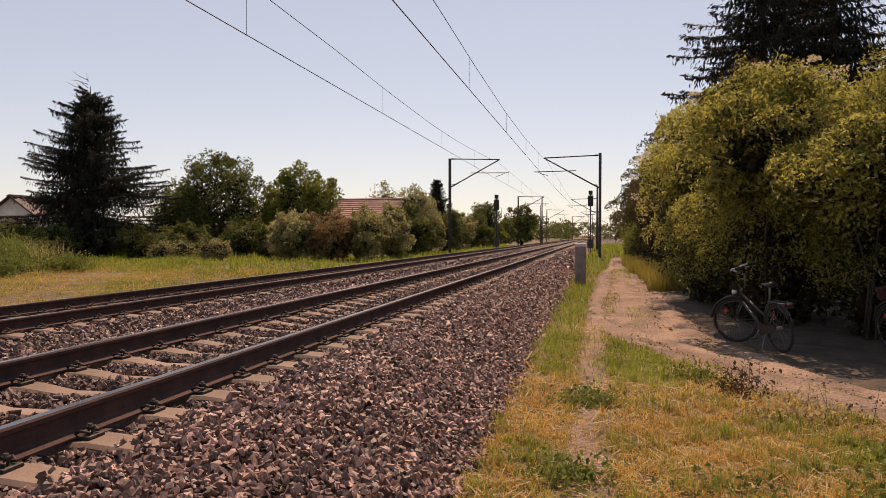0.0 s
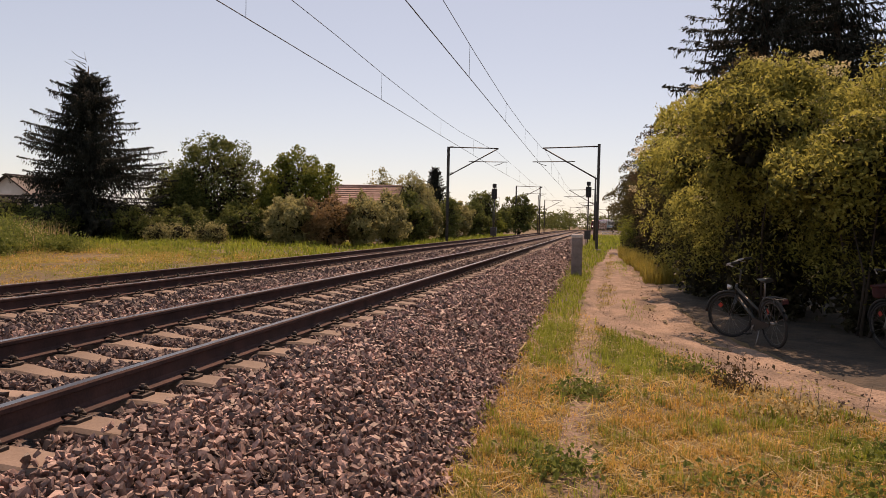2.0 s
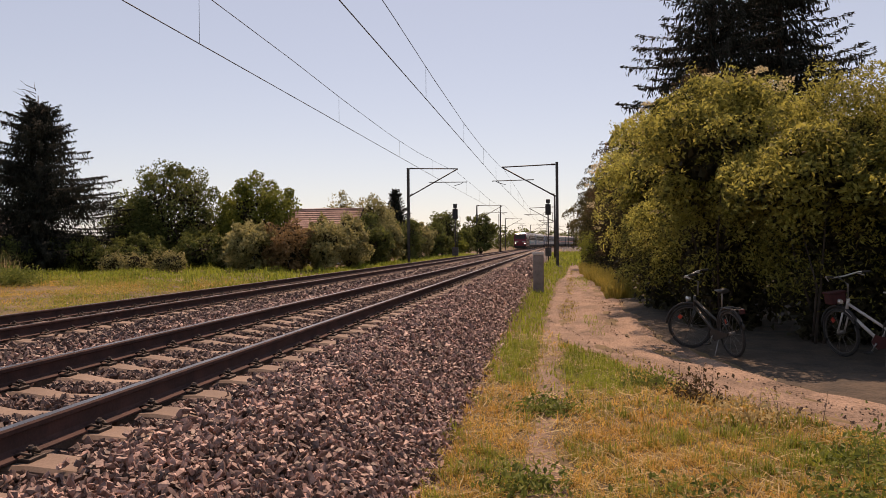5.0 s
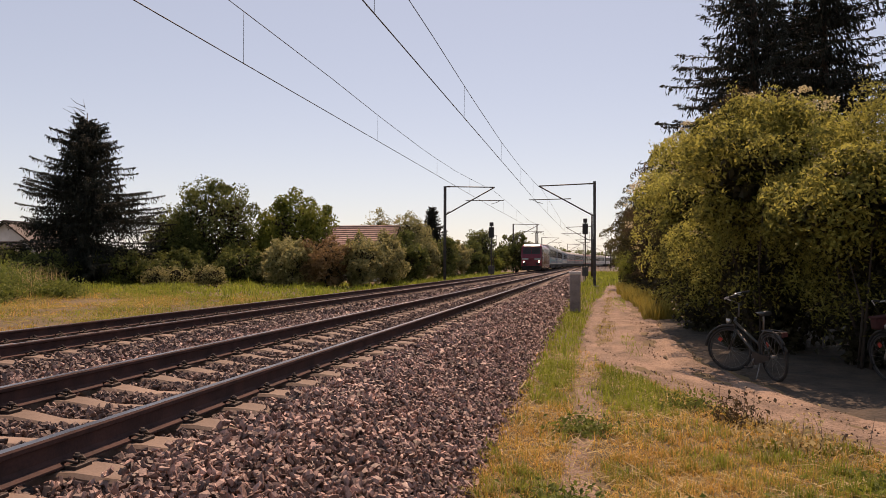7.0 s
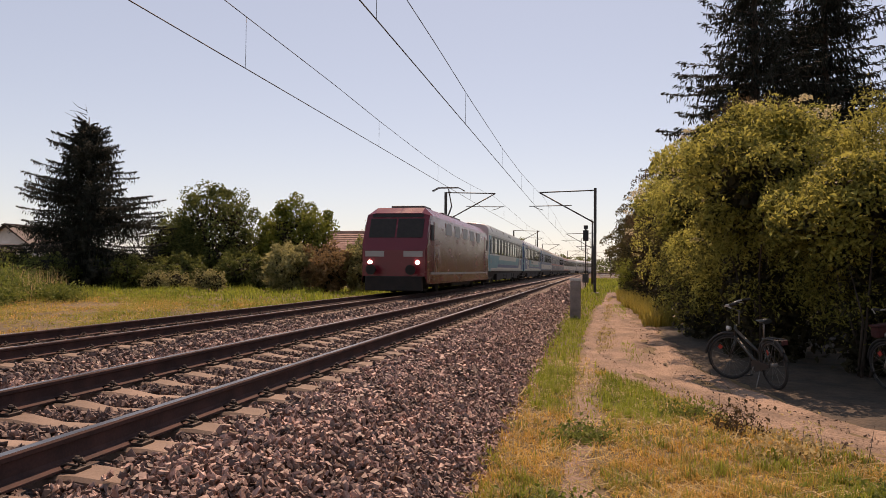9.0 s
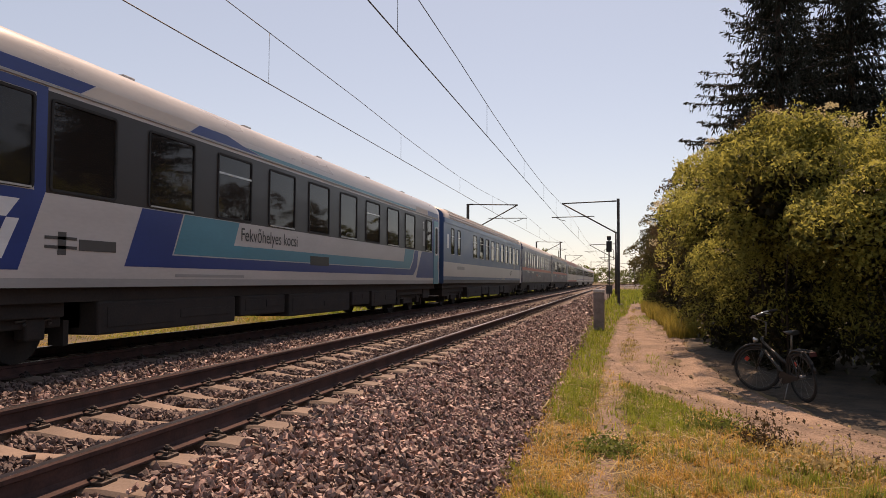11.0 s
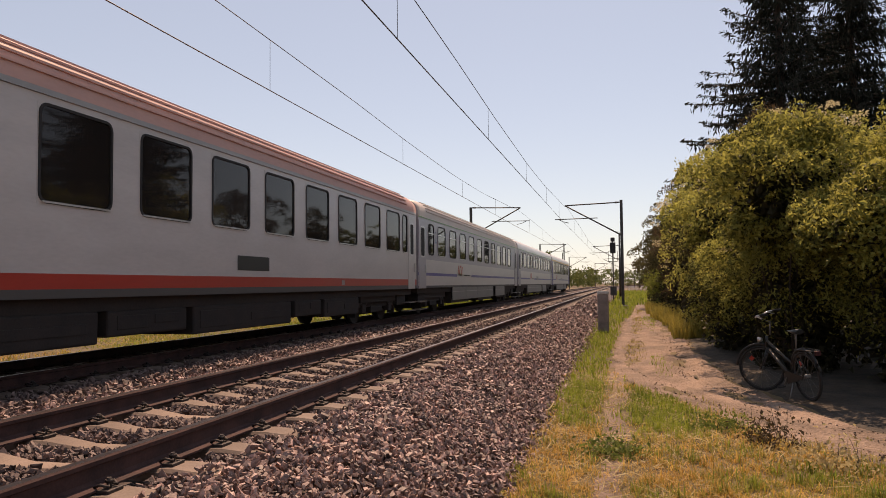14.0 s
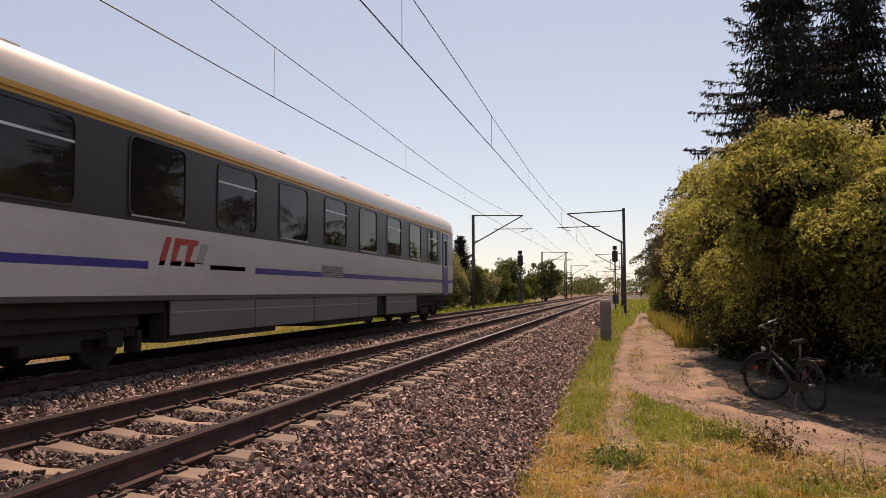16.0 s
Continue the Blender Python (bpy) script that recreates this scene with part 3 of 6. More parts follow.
for m in P.values():
    m.node_tree.nodes["Principled BSDF"].inputs["Specular IOR Level"].default_value = 0.45
M_GLASS = glass_mat("coach_window_glass", (0.11, 0.10, 0.095))
HW, LEN, MID = 1.41, 25.9, 13.2
ROOF = [(1.41, 3.55), (1.41, 3.64), (1.405, 3.78), (1.38, 3.93), (1.31, 4.06), (1.18, 4.165), (0.95, 4.25), (0.5, 4.33), (0, 4.35)]


def cells(cuts, lo, hi):
    return sorted({lo, hi, *[c for c in cuts if lo < c < hi]})


def rounded(y0, y1, z0, z1, r, n=4):
    out = []
    for cy, cz, a0 in ((y1 - r, z1 - r, 0), (y0 + r, z1 - r, 90), (y0 + r, z0 + r, 180), (y1 - r, z0 + r, 270)):
        for i in range(n + 1):
            a = radians(a0 + 90 * i / n)
            out.append((cy + r * math.cos(a), cz + r * math.sin(a)))
    return out


def ring_mesh(name, x, outer, inner, depth, mat):
    """A flat frame between two outlines of equal length on the plane x."""
    bm = bmesh.new()
    n = len(outer)
    rows = []
    for xx, o in ((x - depth, outer), (x, outer), (x, inner), (x - depth, inner)):
        rows.append([bm.verts.new((xx, a, b)) for a, b in o])
    for a, b in zip(rows, rows[1:]):
        for i in range(n):
            bm.faces.new((a[i], a[(i + 1) % n], b[(i + 1) % n], b[i]))
    return bm_mesh(name, bm, mat)


def plate(x, outline, mat, name="plate", t=0.003):
    """A thin painted field on the side wall, given as (s, z) corners from the leading end."""
    return bm_mesh(name, prism(bmesh.new(), [(x, min(max(a, 0.27), 26.13) - MID, b) for a, b in outline], (t, 0, 0)), mat)


BOGIE = {}


def add_bogie(th, y):
    """Two-axle bogie: frame, four wheels, springs, axle boxes."""
    if not BOGIE:
        bm = bmesh.new()
        for s in (-1, 1):
            box(bm, s * 1.0 - 0.07, s * 1.0 + 0.07, -1.75, 1.75, 0.46, 0.62, bev=0.02)
            box(bm, s * 1.0 - 0.08, s * 1.0 + 0.08, -0.55, 0.55, 0.30, 0.50, bev=0.02)
        box(bm, -1.0, 1.0, -0.25, 0.25, 0.42, 0.66)
        box(bm, -0.62, 0.62, -1.75, 1.75, 0.22, 0.85)
        for s in (-1, 1):
            box(bm, s * 1.12 - 0.05, s * 1.12 + 0.05, -1.7, 1.7, 0.60, 0.84, bev=0.02)
            for a in (-1.85, 1.85):
                box(bm, s * 0.95 - 0.12, s * 0.95 + 0.12, a - 0.05, a + 0.05, 0.2, 0.55)
        BOGIE["frame"] = bm_mesh("bogie_frame", bm, M_UNDER)
        bm = bmesh.new()
        tube(bm, [(-0.07, 0, 0), (0.065, 0, 0)], 0.46, n=28)
        tube(bm, [(-0.075, 0, 0), (-0.10, 0, 0)], 0.49, n=28)
        tube(bm, [(0.06, 0, 0), (0.16, 0, 0)], 0.10, n=12)
        BOGIE["wheel"] = bm_mesh("wheel", bm, M_UNDER)
        bm = bmesh.new()
        tube(bm, [(0.07 * math.cos(a), 0.07 * math.sin(a), 0.30 * a / (10 * math.pi)) for a in np.linspace(0, 10 * math.pi, 36)], 0.018, n=4)
        BOGIE["spring"] = bm_mesh("spring", bm, M_STEEL)
        BOGIE["box"] = bm_mesh("axle_box", nbox(-0.09, 0.1, -0.17, 0.17, -0.15, 0.15, bev=0.03), M_UNDER)
    bg = part("bogie", BOGIE["frame"], None, th, "grimy black two-axle bogie", pose(0, y, 0))
    for a in (-1.25, 1.25):
        for s in (-1, 1):
            part("wheel", BOGIE["wheel"], None, bg, m=pose(s * 0.7535, a, 0.46, 0, 0, 0 if s > 0 else 180))
            part("axle_box", BOGIE["box"], None, bg, m=pose(s * 1.02, a, 0.46))
            for d in (-0.22, 0.22):
                part("spring", BOGIE["spring"], None, bg, m=pose(s * 1.06, a + d, 0.52))


def coach(label, bands, wins, doors, roof, fields=(), ribs=False, frame="gasket", wz=(2.24, 3.40), skirt=("dark", 0.62), door_paint="grey", radius=0.09, split="all", band=None, roof_edge=None, edge_n=2, extras=(), end=None):
    """A passenger coach. bands: (z0, z1, paint) of the side; wins: (s0, s1) from the leading end; doors: (s0, s1)."""
    th = empty("passenger_coach", pose(0, 0, 0), label, "railway coach", "coaches of the train")
    end = end or bands[-1][2]
    keys = sorted({b[2] for b in bands} | {roof, "inside", "band", "dark", end, roof_edge or roof})
    mats = [P[q] for q in keys]
    bm = bmesh.new()
    zc = cells([b[0] for b in bands] + [b[1] for b in bands] + list(wz) + [3.55], bands[0][0], 3.55)
    opens = [(a - MID, b - MID) for a, b in wins]
    bandr = (band[0] - MID, band[1] - MID, band[2], band[3]) if band else None
    yc = cells([v for w in opens for v in w] + ([bandr[0], bandr[1]] if bandr else []), -LEN / 2, LEN / 2)
    if bandr:
        zc = cells(zc + [bandr[2], bandr[3]], bands[0][0], 3.55)
    for s in (-1, 1):
        grid = {}
        for ya, yb in zip(yc, yc[1:]):
            for za, zb in zip(zc, zc[1:]):
                ym, zm = (ya + yb) / 2, (za + zb) / 2
                if wz[0] < zm < wz[1] and any(a < ym < b for a, b in opens):
                    continue
                key = next((b[2] for b in bands if b[0] <= zm <= b[1]), bands[-1][2])
                if bandr and bandr[0] < ym < bandr[1] and bandr[2] < zm < bandr[3]:
                    key = "band"
                q = []
                for y, z in ((ya, za), (yb, za), (yb, zb), (ya, zb)):
                    if (y, z) not in grid:
                        grid[(y, z)] = bm.verts.new((s * HW, y, z))
                    q.append(grid[(y, z)])
                bm.faces.new(q).material_index = keys.index(key)
    # roof shell, ends and floor
    arch = ROOF + [(-x, z) for x, z in ROOF[-2::-1]]
    ya, yb = -LEN / 2, LEN / 2
    taper = [(ya, 0.12), (ya + 0.35, 0.03), (ya + 0.9, 0.0), (yb - 0.9, 0.0), (yb - 0.35, 0.03), (yb, 0.12)]
    rings = [[bm.verts.new((x, y, 3.55 + (z - 3.55) * (1 - d))) for x, z in arch] for y, d in taper]
    for a, b in zip(rings, rings[1:]):
        for j in range(len(arch) - 1):
            f = bm.faces.new((a[j], a[j + 1], b[j + 1], b[j]))
            f.material_index, f.smooth = keys.index(roof_edge if roof_edge and (j < edge_n or j > len(arch) - 2 - edge_n) else roof), True
    for ring, y in ((rings[0], ya), (rings[-1], yb)):
        low = [bm.verts.new((x, y, bands[0][0])) for x in (-HW, HW)]
        bm.faces.new(list(ring) + low).material_index = keys.index(end)
    box(bm, -HW + 0.01, HW - 0.01, ya + 0.02, yb - 0.02, bands[0][0], bands[0][0] + 0.12, mi=keys.index("inside"))
    box(bm, -HW + 0.05, HW - 0.05, ya + 0.02, yb - 0.02, 3.5, 3.53, mi=keys.index("inside"))
    part("body", bm_mesh("coach_body", bm, mats), None, th)
    if ribs:
        for x, z in ((1.40, 3.84), (1.368, 3.965), (1.29, 4.08), (1.15, 4.18)):
            for q in (-1, 1):
                part("roof_rib", nbox(q * x - 0.03, q * x + 0.03, ya + 1.2, yb - 1.2, z - 0.016, z + 0.016), P[roof], th)
    else:
        for i in range(6):
            part("roof_vent", nbox(0.5, 0.74, ya + 3 + 4 * i - 0.15, ya + 3 + 4 * i + 0.15, 4.28, 4.40, bev=0.02), P[roof], th)
    # gutter
    for q in (-1, 1):
        part("gutter", nbox(q * (HW + 0.012) - 0.014, q * (HW + 0.012) + 0.014, ya + 0.05, yb - 0.05, 3.555, 3.585), P["silver" if roof_edge in ("white", None) else roof_edge], th)
    # windows on both sides
    made = {}
    for i, (a, b) in enumerate(opens):
        w = round(b - a, 2)
        if w not in made:
            o = rounded(-w / 2 - 0.018, w / 2 + 0.018, wz[0] - 0.018, wz[1] + 0.018, radius + 0.018)
            made[w] = (ring_mesh("window_frame", HW + 0.016, o, rounded(-w / 2 + 0.02, w / 2 - 0.02, wz[0] + 0.02, wz[1] - 0.02, max(radius - 0.02, 0.01)), 0.03, P[frame]),
                       bm_mesh("pane", prism(bmesh.new(), [(HW - 0.012, y, z) for y, z in rounded(-w / 2, w / 2, wz[0], wz[1], radius)], (0.008, 0, 0)), M_GLASS),
                       bm_mesh("transom", nbox(HW - 0.004, HW + 0.014, -w / 2 + 0.02, w / 2 - 0.02, wz[1] - 0.36, wz[1] - 0.325), P["frame"]),
                       bm_mesh("window_sill", nbox(HW + 0.012, HW + 0.03, -w / 2 + 0.04, w / 2 - 0.04, wz[0] - 0.012, wz[0] + 0.012), P["frame"]),
                       ring_mesh("window_surround", HW + 0.003, rounded(-w / 2 - 0.035, w / 2 + 0.035, wz[0] - 0.035, wz[1] + 0.035, 0.004), o, 0.006, P["band" if band else next(b[2] for b in bands if b[0] <= 2.8 <= b[1])]))
        for s in (1, -1):
            fr = part("window", made[w][0], None, th, m=pose(0, (a + b) / 2, 0, 0, 0, 0 if s > 0 else 180))
            part("pane", made[w][1], None, fr)
            if radius >= 0.12:
                part("window_surround", made[w][4], None, fr)
            if split == "all" or (split and i % split == 0):
                part("transom", made[w][2], None, fr)
            if radius < 0.2 and band is None or i % 2:
                part("window_sill", made[w][3], None, fr)
    # doors
    for a, b in doors:
        w = b - a
        for s in (1, -1):
            d = part("door", nbox(-0.02, 0.022, -w / 2, w / 2, 0.98, 3.46, bev=0.012), P[door_paint], th, "folding entrance door", pose(s * HW, (a + b) / 2 - MID, 0, 0, 0, 0 if s > 0 else 180))
            part("door_window", bm_mesh("door_window", prism(bmesh.new(), [(0.024, y, z) for y, z in rounded(-w * 0.26, w * 0.26, 2.15, 3.2, 0.08)], (0.004, 0, 0)), P["gasket"]), None, d)
            part("door_frame", ring_mesh("door_frame", 0.032, rounded(-w * 0.3, w * 0.3, 2.11, 3.24, 0.1), rounded(-w * 0.25, w * 0.25, 2.16, 3.19, 0.08), 0.012, P["frame"]), None, d)
            part("handle", nbox(0.022, 0.06, w * 0.3, w * 0.34, 1.55, 1.85), P["frame"], d)
            part("step", nbox(-0.25, 0.03, -w / 2, w / 2, 0.50, 0.53), M_GALV, d)
            part("step", nbox(-0.25, 0.03, -w / 2, w / 2, 0.22, 0.25), M_GALV, d)
    # painted fields
    for key, outline in fields:
        part("paint_field", plate(HW + 0.001, outline, P[key]), None, th)
    # underframe
    z0 = bands[0][0]
    part("centre_sill", nbox(-1.0, 1.0, -7.3, 7.3, 0.42, z0 - 0.15), M_UNDER, th)
    part("underframe", nbox(-1.28, 1.28, ya + 0.3, yb - 0.3, z0 - 0.2, z0 - 0.004), M_UNDER, th)
    for y in (-11.75, 11.75):
        part("headstock", nbox(-1.2, 1.2, y - 0.5, y + 0.5, 0.45, z0 - 0.2, bev=0.03), M_UNDER, th)
    for y0, y1, zb in ((-7.3, -3.4, 0.32), (-3.2, -1.2, 0.40), (-1.0, 2.9, 0.30), (3.1, 4.6, 0.42), (4.8, 7.3, 0.34)):
        bx = part("equipment_box", nbox(-1.3, 1.3, y0, y1, zb, z0 - 0.2, bev=0.03), M_UNDER, th)
        for q in (-1, 1):
            part("hatch", nbox(q * 1.302 - 0.008, q * 1.302 + 0.008, y0 + 0.2, (y0 + y1) / 2 - 0.1, zb + 0.1, z0 - 0.28, bev=0.006), M_UNDER, bx)
            part("louvre", nbox(q * 1.302 - 0.01, q * 1.302 + 0.01, (y0 + y1) / 2 + 0.1, y1 - 0.25, zb + 0.16, zb + 0.3, bev=0.004), M_UNDER, bx)
    if skirt[0] == "silver":
        for y0, y1 in ((-7.3, -4.5), (-4.46, -1.6), (-1.56, 1.4), (1.44, 3.0), (3.9, 7.3)):
            for q in (-1, 1):
                sk = part("side_skirt", nbox(q * 1.37 - 0.02, q * 1.37 + 0.02, y0, y1, skirt[1], z0 - 0.006, bev=0.008), P["skirt"], th, "grey side skirt panel")
                part("skirt_lip", nbox(q * 1.385 - 0.012, q * 1.385 + 0.012, y0 + 0.02, y1 - 0.02, z0 - 0.2, z0 - 0.18), P["silver"], sk)
    for y in (-9.5, 9.5):
        add_bogie(th, y)
    for y, s in ((ya, -1), (yb, 1)):
        part("gangway", nbox(-0.62, 0.62, min(y, y + s * 0.24), max(y, y + s * 0.24), 1.0, 3.35, bev=0.06), P["bellows"], th, "black rubber gangway")
        for q in (-0.87, 0.87):
            part("buffer", ntube([(q, y, 1.06), (q, y + s * 0.2, 1.06), (q, y + s * 0.201, 1.06), (q, y + s * 0.24, 1.06)], [0.1, 0.1, 0.2, 0.2], n=12), M_UNDER, th)
    for kind, *a in extras:
        if kind == "text":
            txt, s0, z0_, size, key = a
            cu = bpy.data.curves.new("lettering", "FONT")
            cu.body, cu.size, cu.extrude, cu.shear = txt, size, 0.001, 0.0
            cu.materials.append(P[key])
            ob = new("lettering", cu)
            ob.parent = th
            ob.matrix_basis = Matrix(((0, 0, 1, HW + 0.007), (1, 0, 0, s0 - MID), (0, 1, 0, z0_), (0, 0, 0, 1)))
        else:
            key, outline = a
            part(kind, plate(HW + 0.005, outline, P[key], kind), None, th)
    return th


def rect(a, b, z0, z1):
    return [(a, z0), (b, z0), (b, z1), (a, z1)]


def series(start, pitch, n, w):
    return [(start + pitch * i, start + pitch * i + w) for i in range(n)]


def outlined_shapes(s0, z0, h, n):
    """A slanted row of outlined shapes, for a wordmark."""
    out = []
    for i in range(n):
        a, hh = s0 + 0.62 * i, h * (1.3 if i % 3 == 1 else 0.85)
        b, k, t = a + 0.46, 0.16, 0.022
        out += [("emblem", "letter", [(a, z0), (b, z0), (b, z0 + t), (a, z0 + t)]), ("emblem", "letter", [(a + k, z0 + hh), (b + k, z0 + hh), (b + k, z0 + hh + t), (a + k, z0 + hh + t)]),
                ("emblem", "letter", [(a, z0), (a + 0.03, z0), (a + k + 0.03, z0 + hh), (a + k, z0 + hh)]), ("emblem", "letter", [(b - 0.03, z0), (b, z0), (b + k, z0 + hh), (b + k - 0.03, z0 + hh)])]
    return out


COACHES = []
# 1: light coach with teal and blue sweeps
COACHES.append(coach("light grey coach with teal and blue sweeps and dark window band", [(1.0, 1.12, "silver"), (1.12, 3.55, "white")], [(2.3, 3.0)] + series(3.86, 2.04, 10, 1.24) + [(24.15, 24.72)], [(0.75, 1.7), (25.0, 25.95)], "roof", ribs=True, frame="band", door_paint="teal", band=(1.9, 24.9, 2.2, 3.5), radius=0.05, roof_edge="white",
    fields=[("teal", [(0.2, 1.2), (5.2, 1.2), (6.6, 2.12), (0.2, 2.12)]), ("blue", [(5.3, 1.27), (20.6, 1.27), (21.1, 1.33), (21.6, 1.52), (22.25, 2.19), (21.8, 2.19), (21.2, 1.68), (20.8, 1.55), (20.4, 1.5), (5.6, 1.5)]), ("teal", [(5.7, 1.51), (20.4, 1.51), (20.8, 1.56), (21.18, 1.69), (21.78, 2.19), (19.3, 2.19), (18.9, 1.94), (18.5, 1.84), (6.2, 1.84)]), ("blue", rect(24.9, 26.0, 3.6, 3.76)), ("blue", [(23.35, 1.14), (26.0, 1.14), (26.0, 3.54), (24.92, 3.54), (24.92, 2.19), (23.65, 2.19)])],
    extras=[("notice_plate", "band", rect(22.3, 23.25, 1.6, 2.08)), ("text", "2", 23.68, 3.05, 0.34, "letter"), ("marking", "silver", rect(23.66, 23.92, 2.45, 2.62)), ("marking", "silver", rect(23.66, 23.92, 2.7, 2.9)), ("marking", "letter", rect(9.0, 14.0, 1.14, 1.19))]))
# 2: couchette
COACHES.append(coach("blue, white and teal couchette coach with dark window band", [(1.0, 1.12, "silver"), (1.12, 3.55, "white")], [(1.9, 2.75), (3.2, 4.5)] + series(4.8, 2.045, 10, 1.26)[0:9] + [(23.95, 24.85)], [(0.35, 1.35), (25.2, 25.95)], "roof", frame="gasket", door_paint="teal", band=(4.72, 24.95, 2.2, 3.5), radius=0.05, split=4, roof_edge="white", end="blue",
    fields=[("blue", [(0.05, 1.22), (4.3, 1.22), (4.72, 2.21), (0.05, 2.21)]), ("blue", rect(0.05, 4.72, 3.43, 3.54)), ("blue", rect(0.05, 1.87, 2.21, 3.43)), ("blue", rect(2.78, 3.17, 2.21, 3.43)), ("blue", rect(4.53, 4.72, 2.21, 3.43)), ("blue", [(6.3, 1.3), (22.2, 1.3), (22.7, 1.6), (22.9, 2.19), (22.4, 2.19), (22.2, 1.8), (21.8, 1.5), (7.5, 1.5), (7.8, 2.19), (6.7, 2.19)]), ("teal", [(7.55, 1.52), (21.7, 1.52), (22.1, 1.8), (22.3, 2.19), (21.2, 2.19), (21.0, 1.75), (9.5, 1.75), (9.7, 2.19), (7.85, 2.19)]), ("blue", [(22.6, 1.22), (26.0, 1.22), (26.0, 3.54), (24.97, 3.54), (24.97, 2.19), (23.4, 2.19)]), ("blue", [(0.05, 3.6), (5.3, 3.6), (5.6, 3.77), (0.05, 3.77)]), ("cream", [(5.35, 3.6), (7.9, 3.6), (8.2, 3.77), (5.65, 3.77)]), ("blue", [(7.95, 3.6), (10.6, 3.6), (9.8, 3.68), (9.2, 3.77), (8.25, 3.77)]), ("teal", [(10.7, 3.6), (22.5, 3.6), (22.5, 3.65), (9.9, 3.68)]), ("cream", rect(22.6, 24.2, 3.6, 3.77)), ("blue", rect(24.3, 26.0, 3.6, 3.77))],
    extras=[("text", "Fekvőhelyes kocsi", 9.75, 1.86, 0.36, "black"), ("vent_grille", "black", rect(13.1, 14.25, 1.46, 1.68)), ("marking", "silver", rect(7.6, 9.9, 1.15, 1.2)), ("emblem", "dark", rect(4.95, 5.1, 1.42, 1.72)), ("emblem", "dark", rect(4.72, 5.3, 1.62, 1.66)), ("emblem", "dark", rect(4.72, 5.3, 1.5, 1.54)), ("emblem", "dark", rect(5.34, 6.1, 1.49, 1.64)),
            ("emblem", "letter", [(2.75, 1.35), (2.95, 1.35), (3.2, 1.85), (4.1, 1.85), (4.3, 2.08), (3.0, 2.08)]), ("emblem", "letter", [(3.85, 1.35), (4.05, 1.35), (4.3, 1.84), (4.1, 1.84)]), ("text", "2", 2.83, 3.0, 0.34, "letter"), ("marking", "silver", rect(2.84, 3.1, 2.35, 2.9)), ("text", "2", 23.5, 3.05, 0.36, "letter"), ("marking", "silver", rect(23.5, 23.8, 2.4, 2.95))]))
# 3: steel blue with a grey belt
COACHES.append(coach("steel blue sleeping coach with a pale grey belt", [(1.0, 1.16, "dark"), (1.16, 1.30, "mid"), (1.30, 1.91, "white"), (1.91, 3.55, "mid")], [(1.7, 2.3), (3.05, 3.65)] + series(6.8, 1.835, 10, 1.05), [(25.2, 26.0)], "cream", ribs=True, frame="gasket", door_paint="white", roof_edge="mid", wz=(2.27, 3.39),
    extras=[("marking", "letter", rect(0.9, 1.25, 2.5, 3.1)), ("marking", "silver", rect(3.0, 4.6, 1.62, 1.76)), ("emblem", "dark", rect(20.0, 20.1, 1.5, 1.78)), ("emblem", "dark", rect(20.1, 20.35, 1.5, 1.56)), ("emblem", "dark", rect(20.4, 20.5, 1.5, 1.78)), ("emblem", "dark", rect(20.5, 20.75, 1.72, 1.78)), ("emblem", "dark", rect(20.5, 20.7, 1.6, 1.65)), ("marking", "silver", rect(14.0, 15.2, 1.2, 1.24)), ("marking", "silver", rect(16.2, 16.8, 1.18, 1.28)), ("marking", "silver", rect(17.0, 17.6, 1.18, 1.28)), ("text", "CARROZZA CON LETTI", 16.9, 3.43, 0.11, "letter"), ("marking", "silver", rect(21.2, 21.32, 2.5, 3.2)), ("marking", "letter", rect(22.95, 23.15, 2.4, 2.85)), ("marking", "band", rect(22.98, 23.1, 1.95, 2.2)), ("notice_plate", "silver", rect(21.8, 22.6, 1.95, 2.2))]))
# 4: midnight blue sleeper
COACHES.append(coach("midnight blue sleeping coach with a red line and cream roof", [(1.0, 1.06, "dark"), (1.06, 1.94, "night"), (1.94, 1.98, "silver"), (1.98, 2.20, "red"), (2.20, 3.55, "night")], [(1.9, 2.78), (3.74, 4.62), (5.12, 6.0), (6.92, 7.81), (8.3, 9.2), (10.68, 11.97), (12.5, 13.35), (14.82, 16.09), (16.62, 17.43), (18.95, 20.18), (20.68, 21.5), (22.44, 23.3), (24.1, 24.87)], [(25.15, 26.0)], "cream", frame="frame", door_paint="silver", roof_edge="night", radius=0.14,
    extras=[("text", "schlafwagen", 3.6, 1.80, 0.29, "letter"), ("text", "#loveyourplanet", 6.75, 1.83, 0.22, "letter"), ("emblem", "red", rect(10.55, 10.9, 1.54, 1.76)), ("emblem", "red", rect(10.98, 11.4, 1.56, 1.74)), ("emblem", "mid", [(5.5, 1.3), (6.3, 1.3), (5.9, 1.6)]), ("marking", "silver", rect(15.5, 24, 1.1, 1.15))] + outlined_shapes(11.65, 1.50, 0.22, 4)))
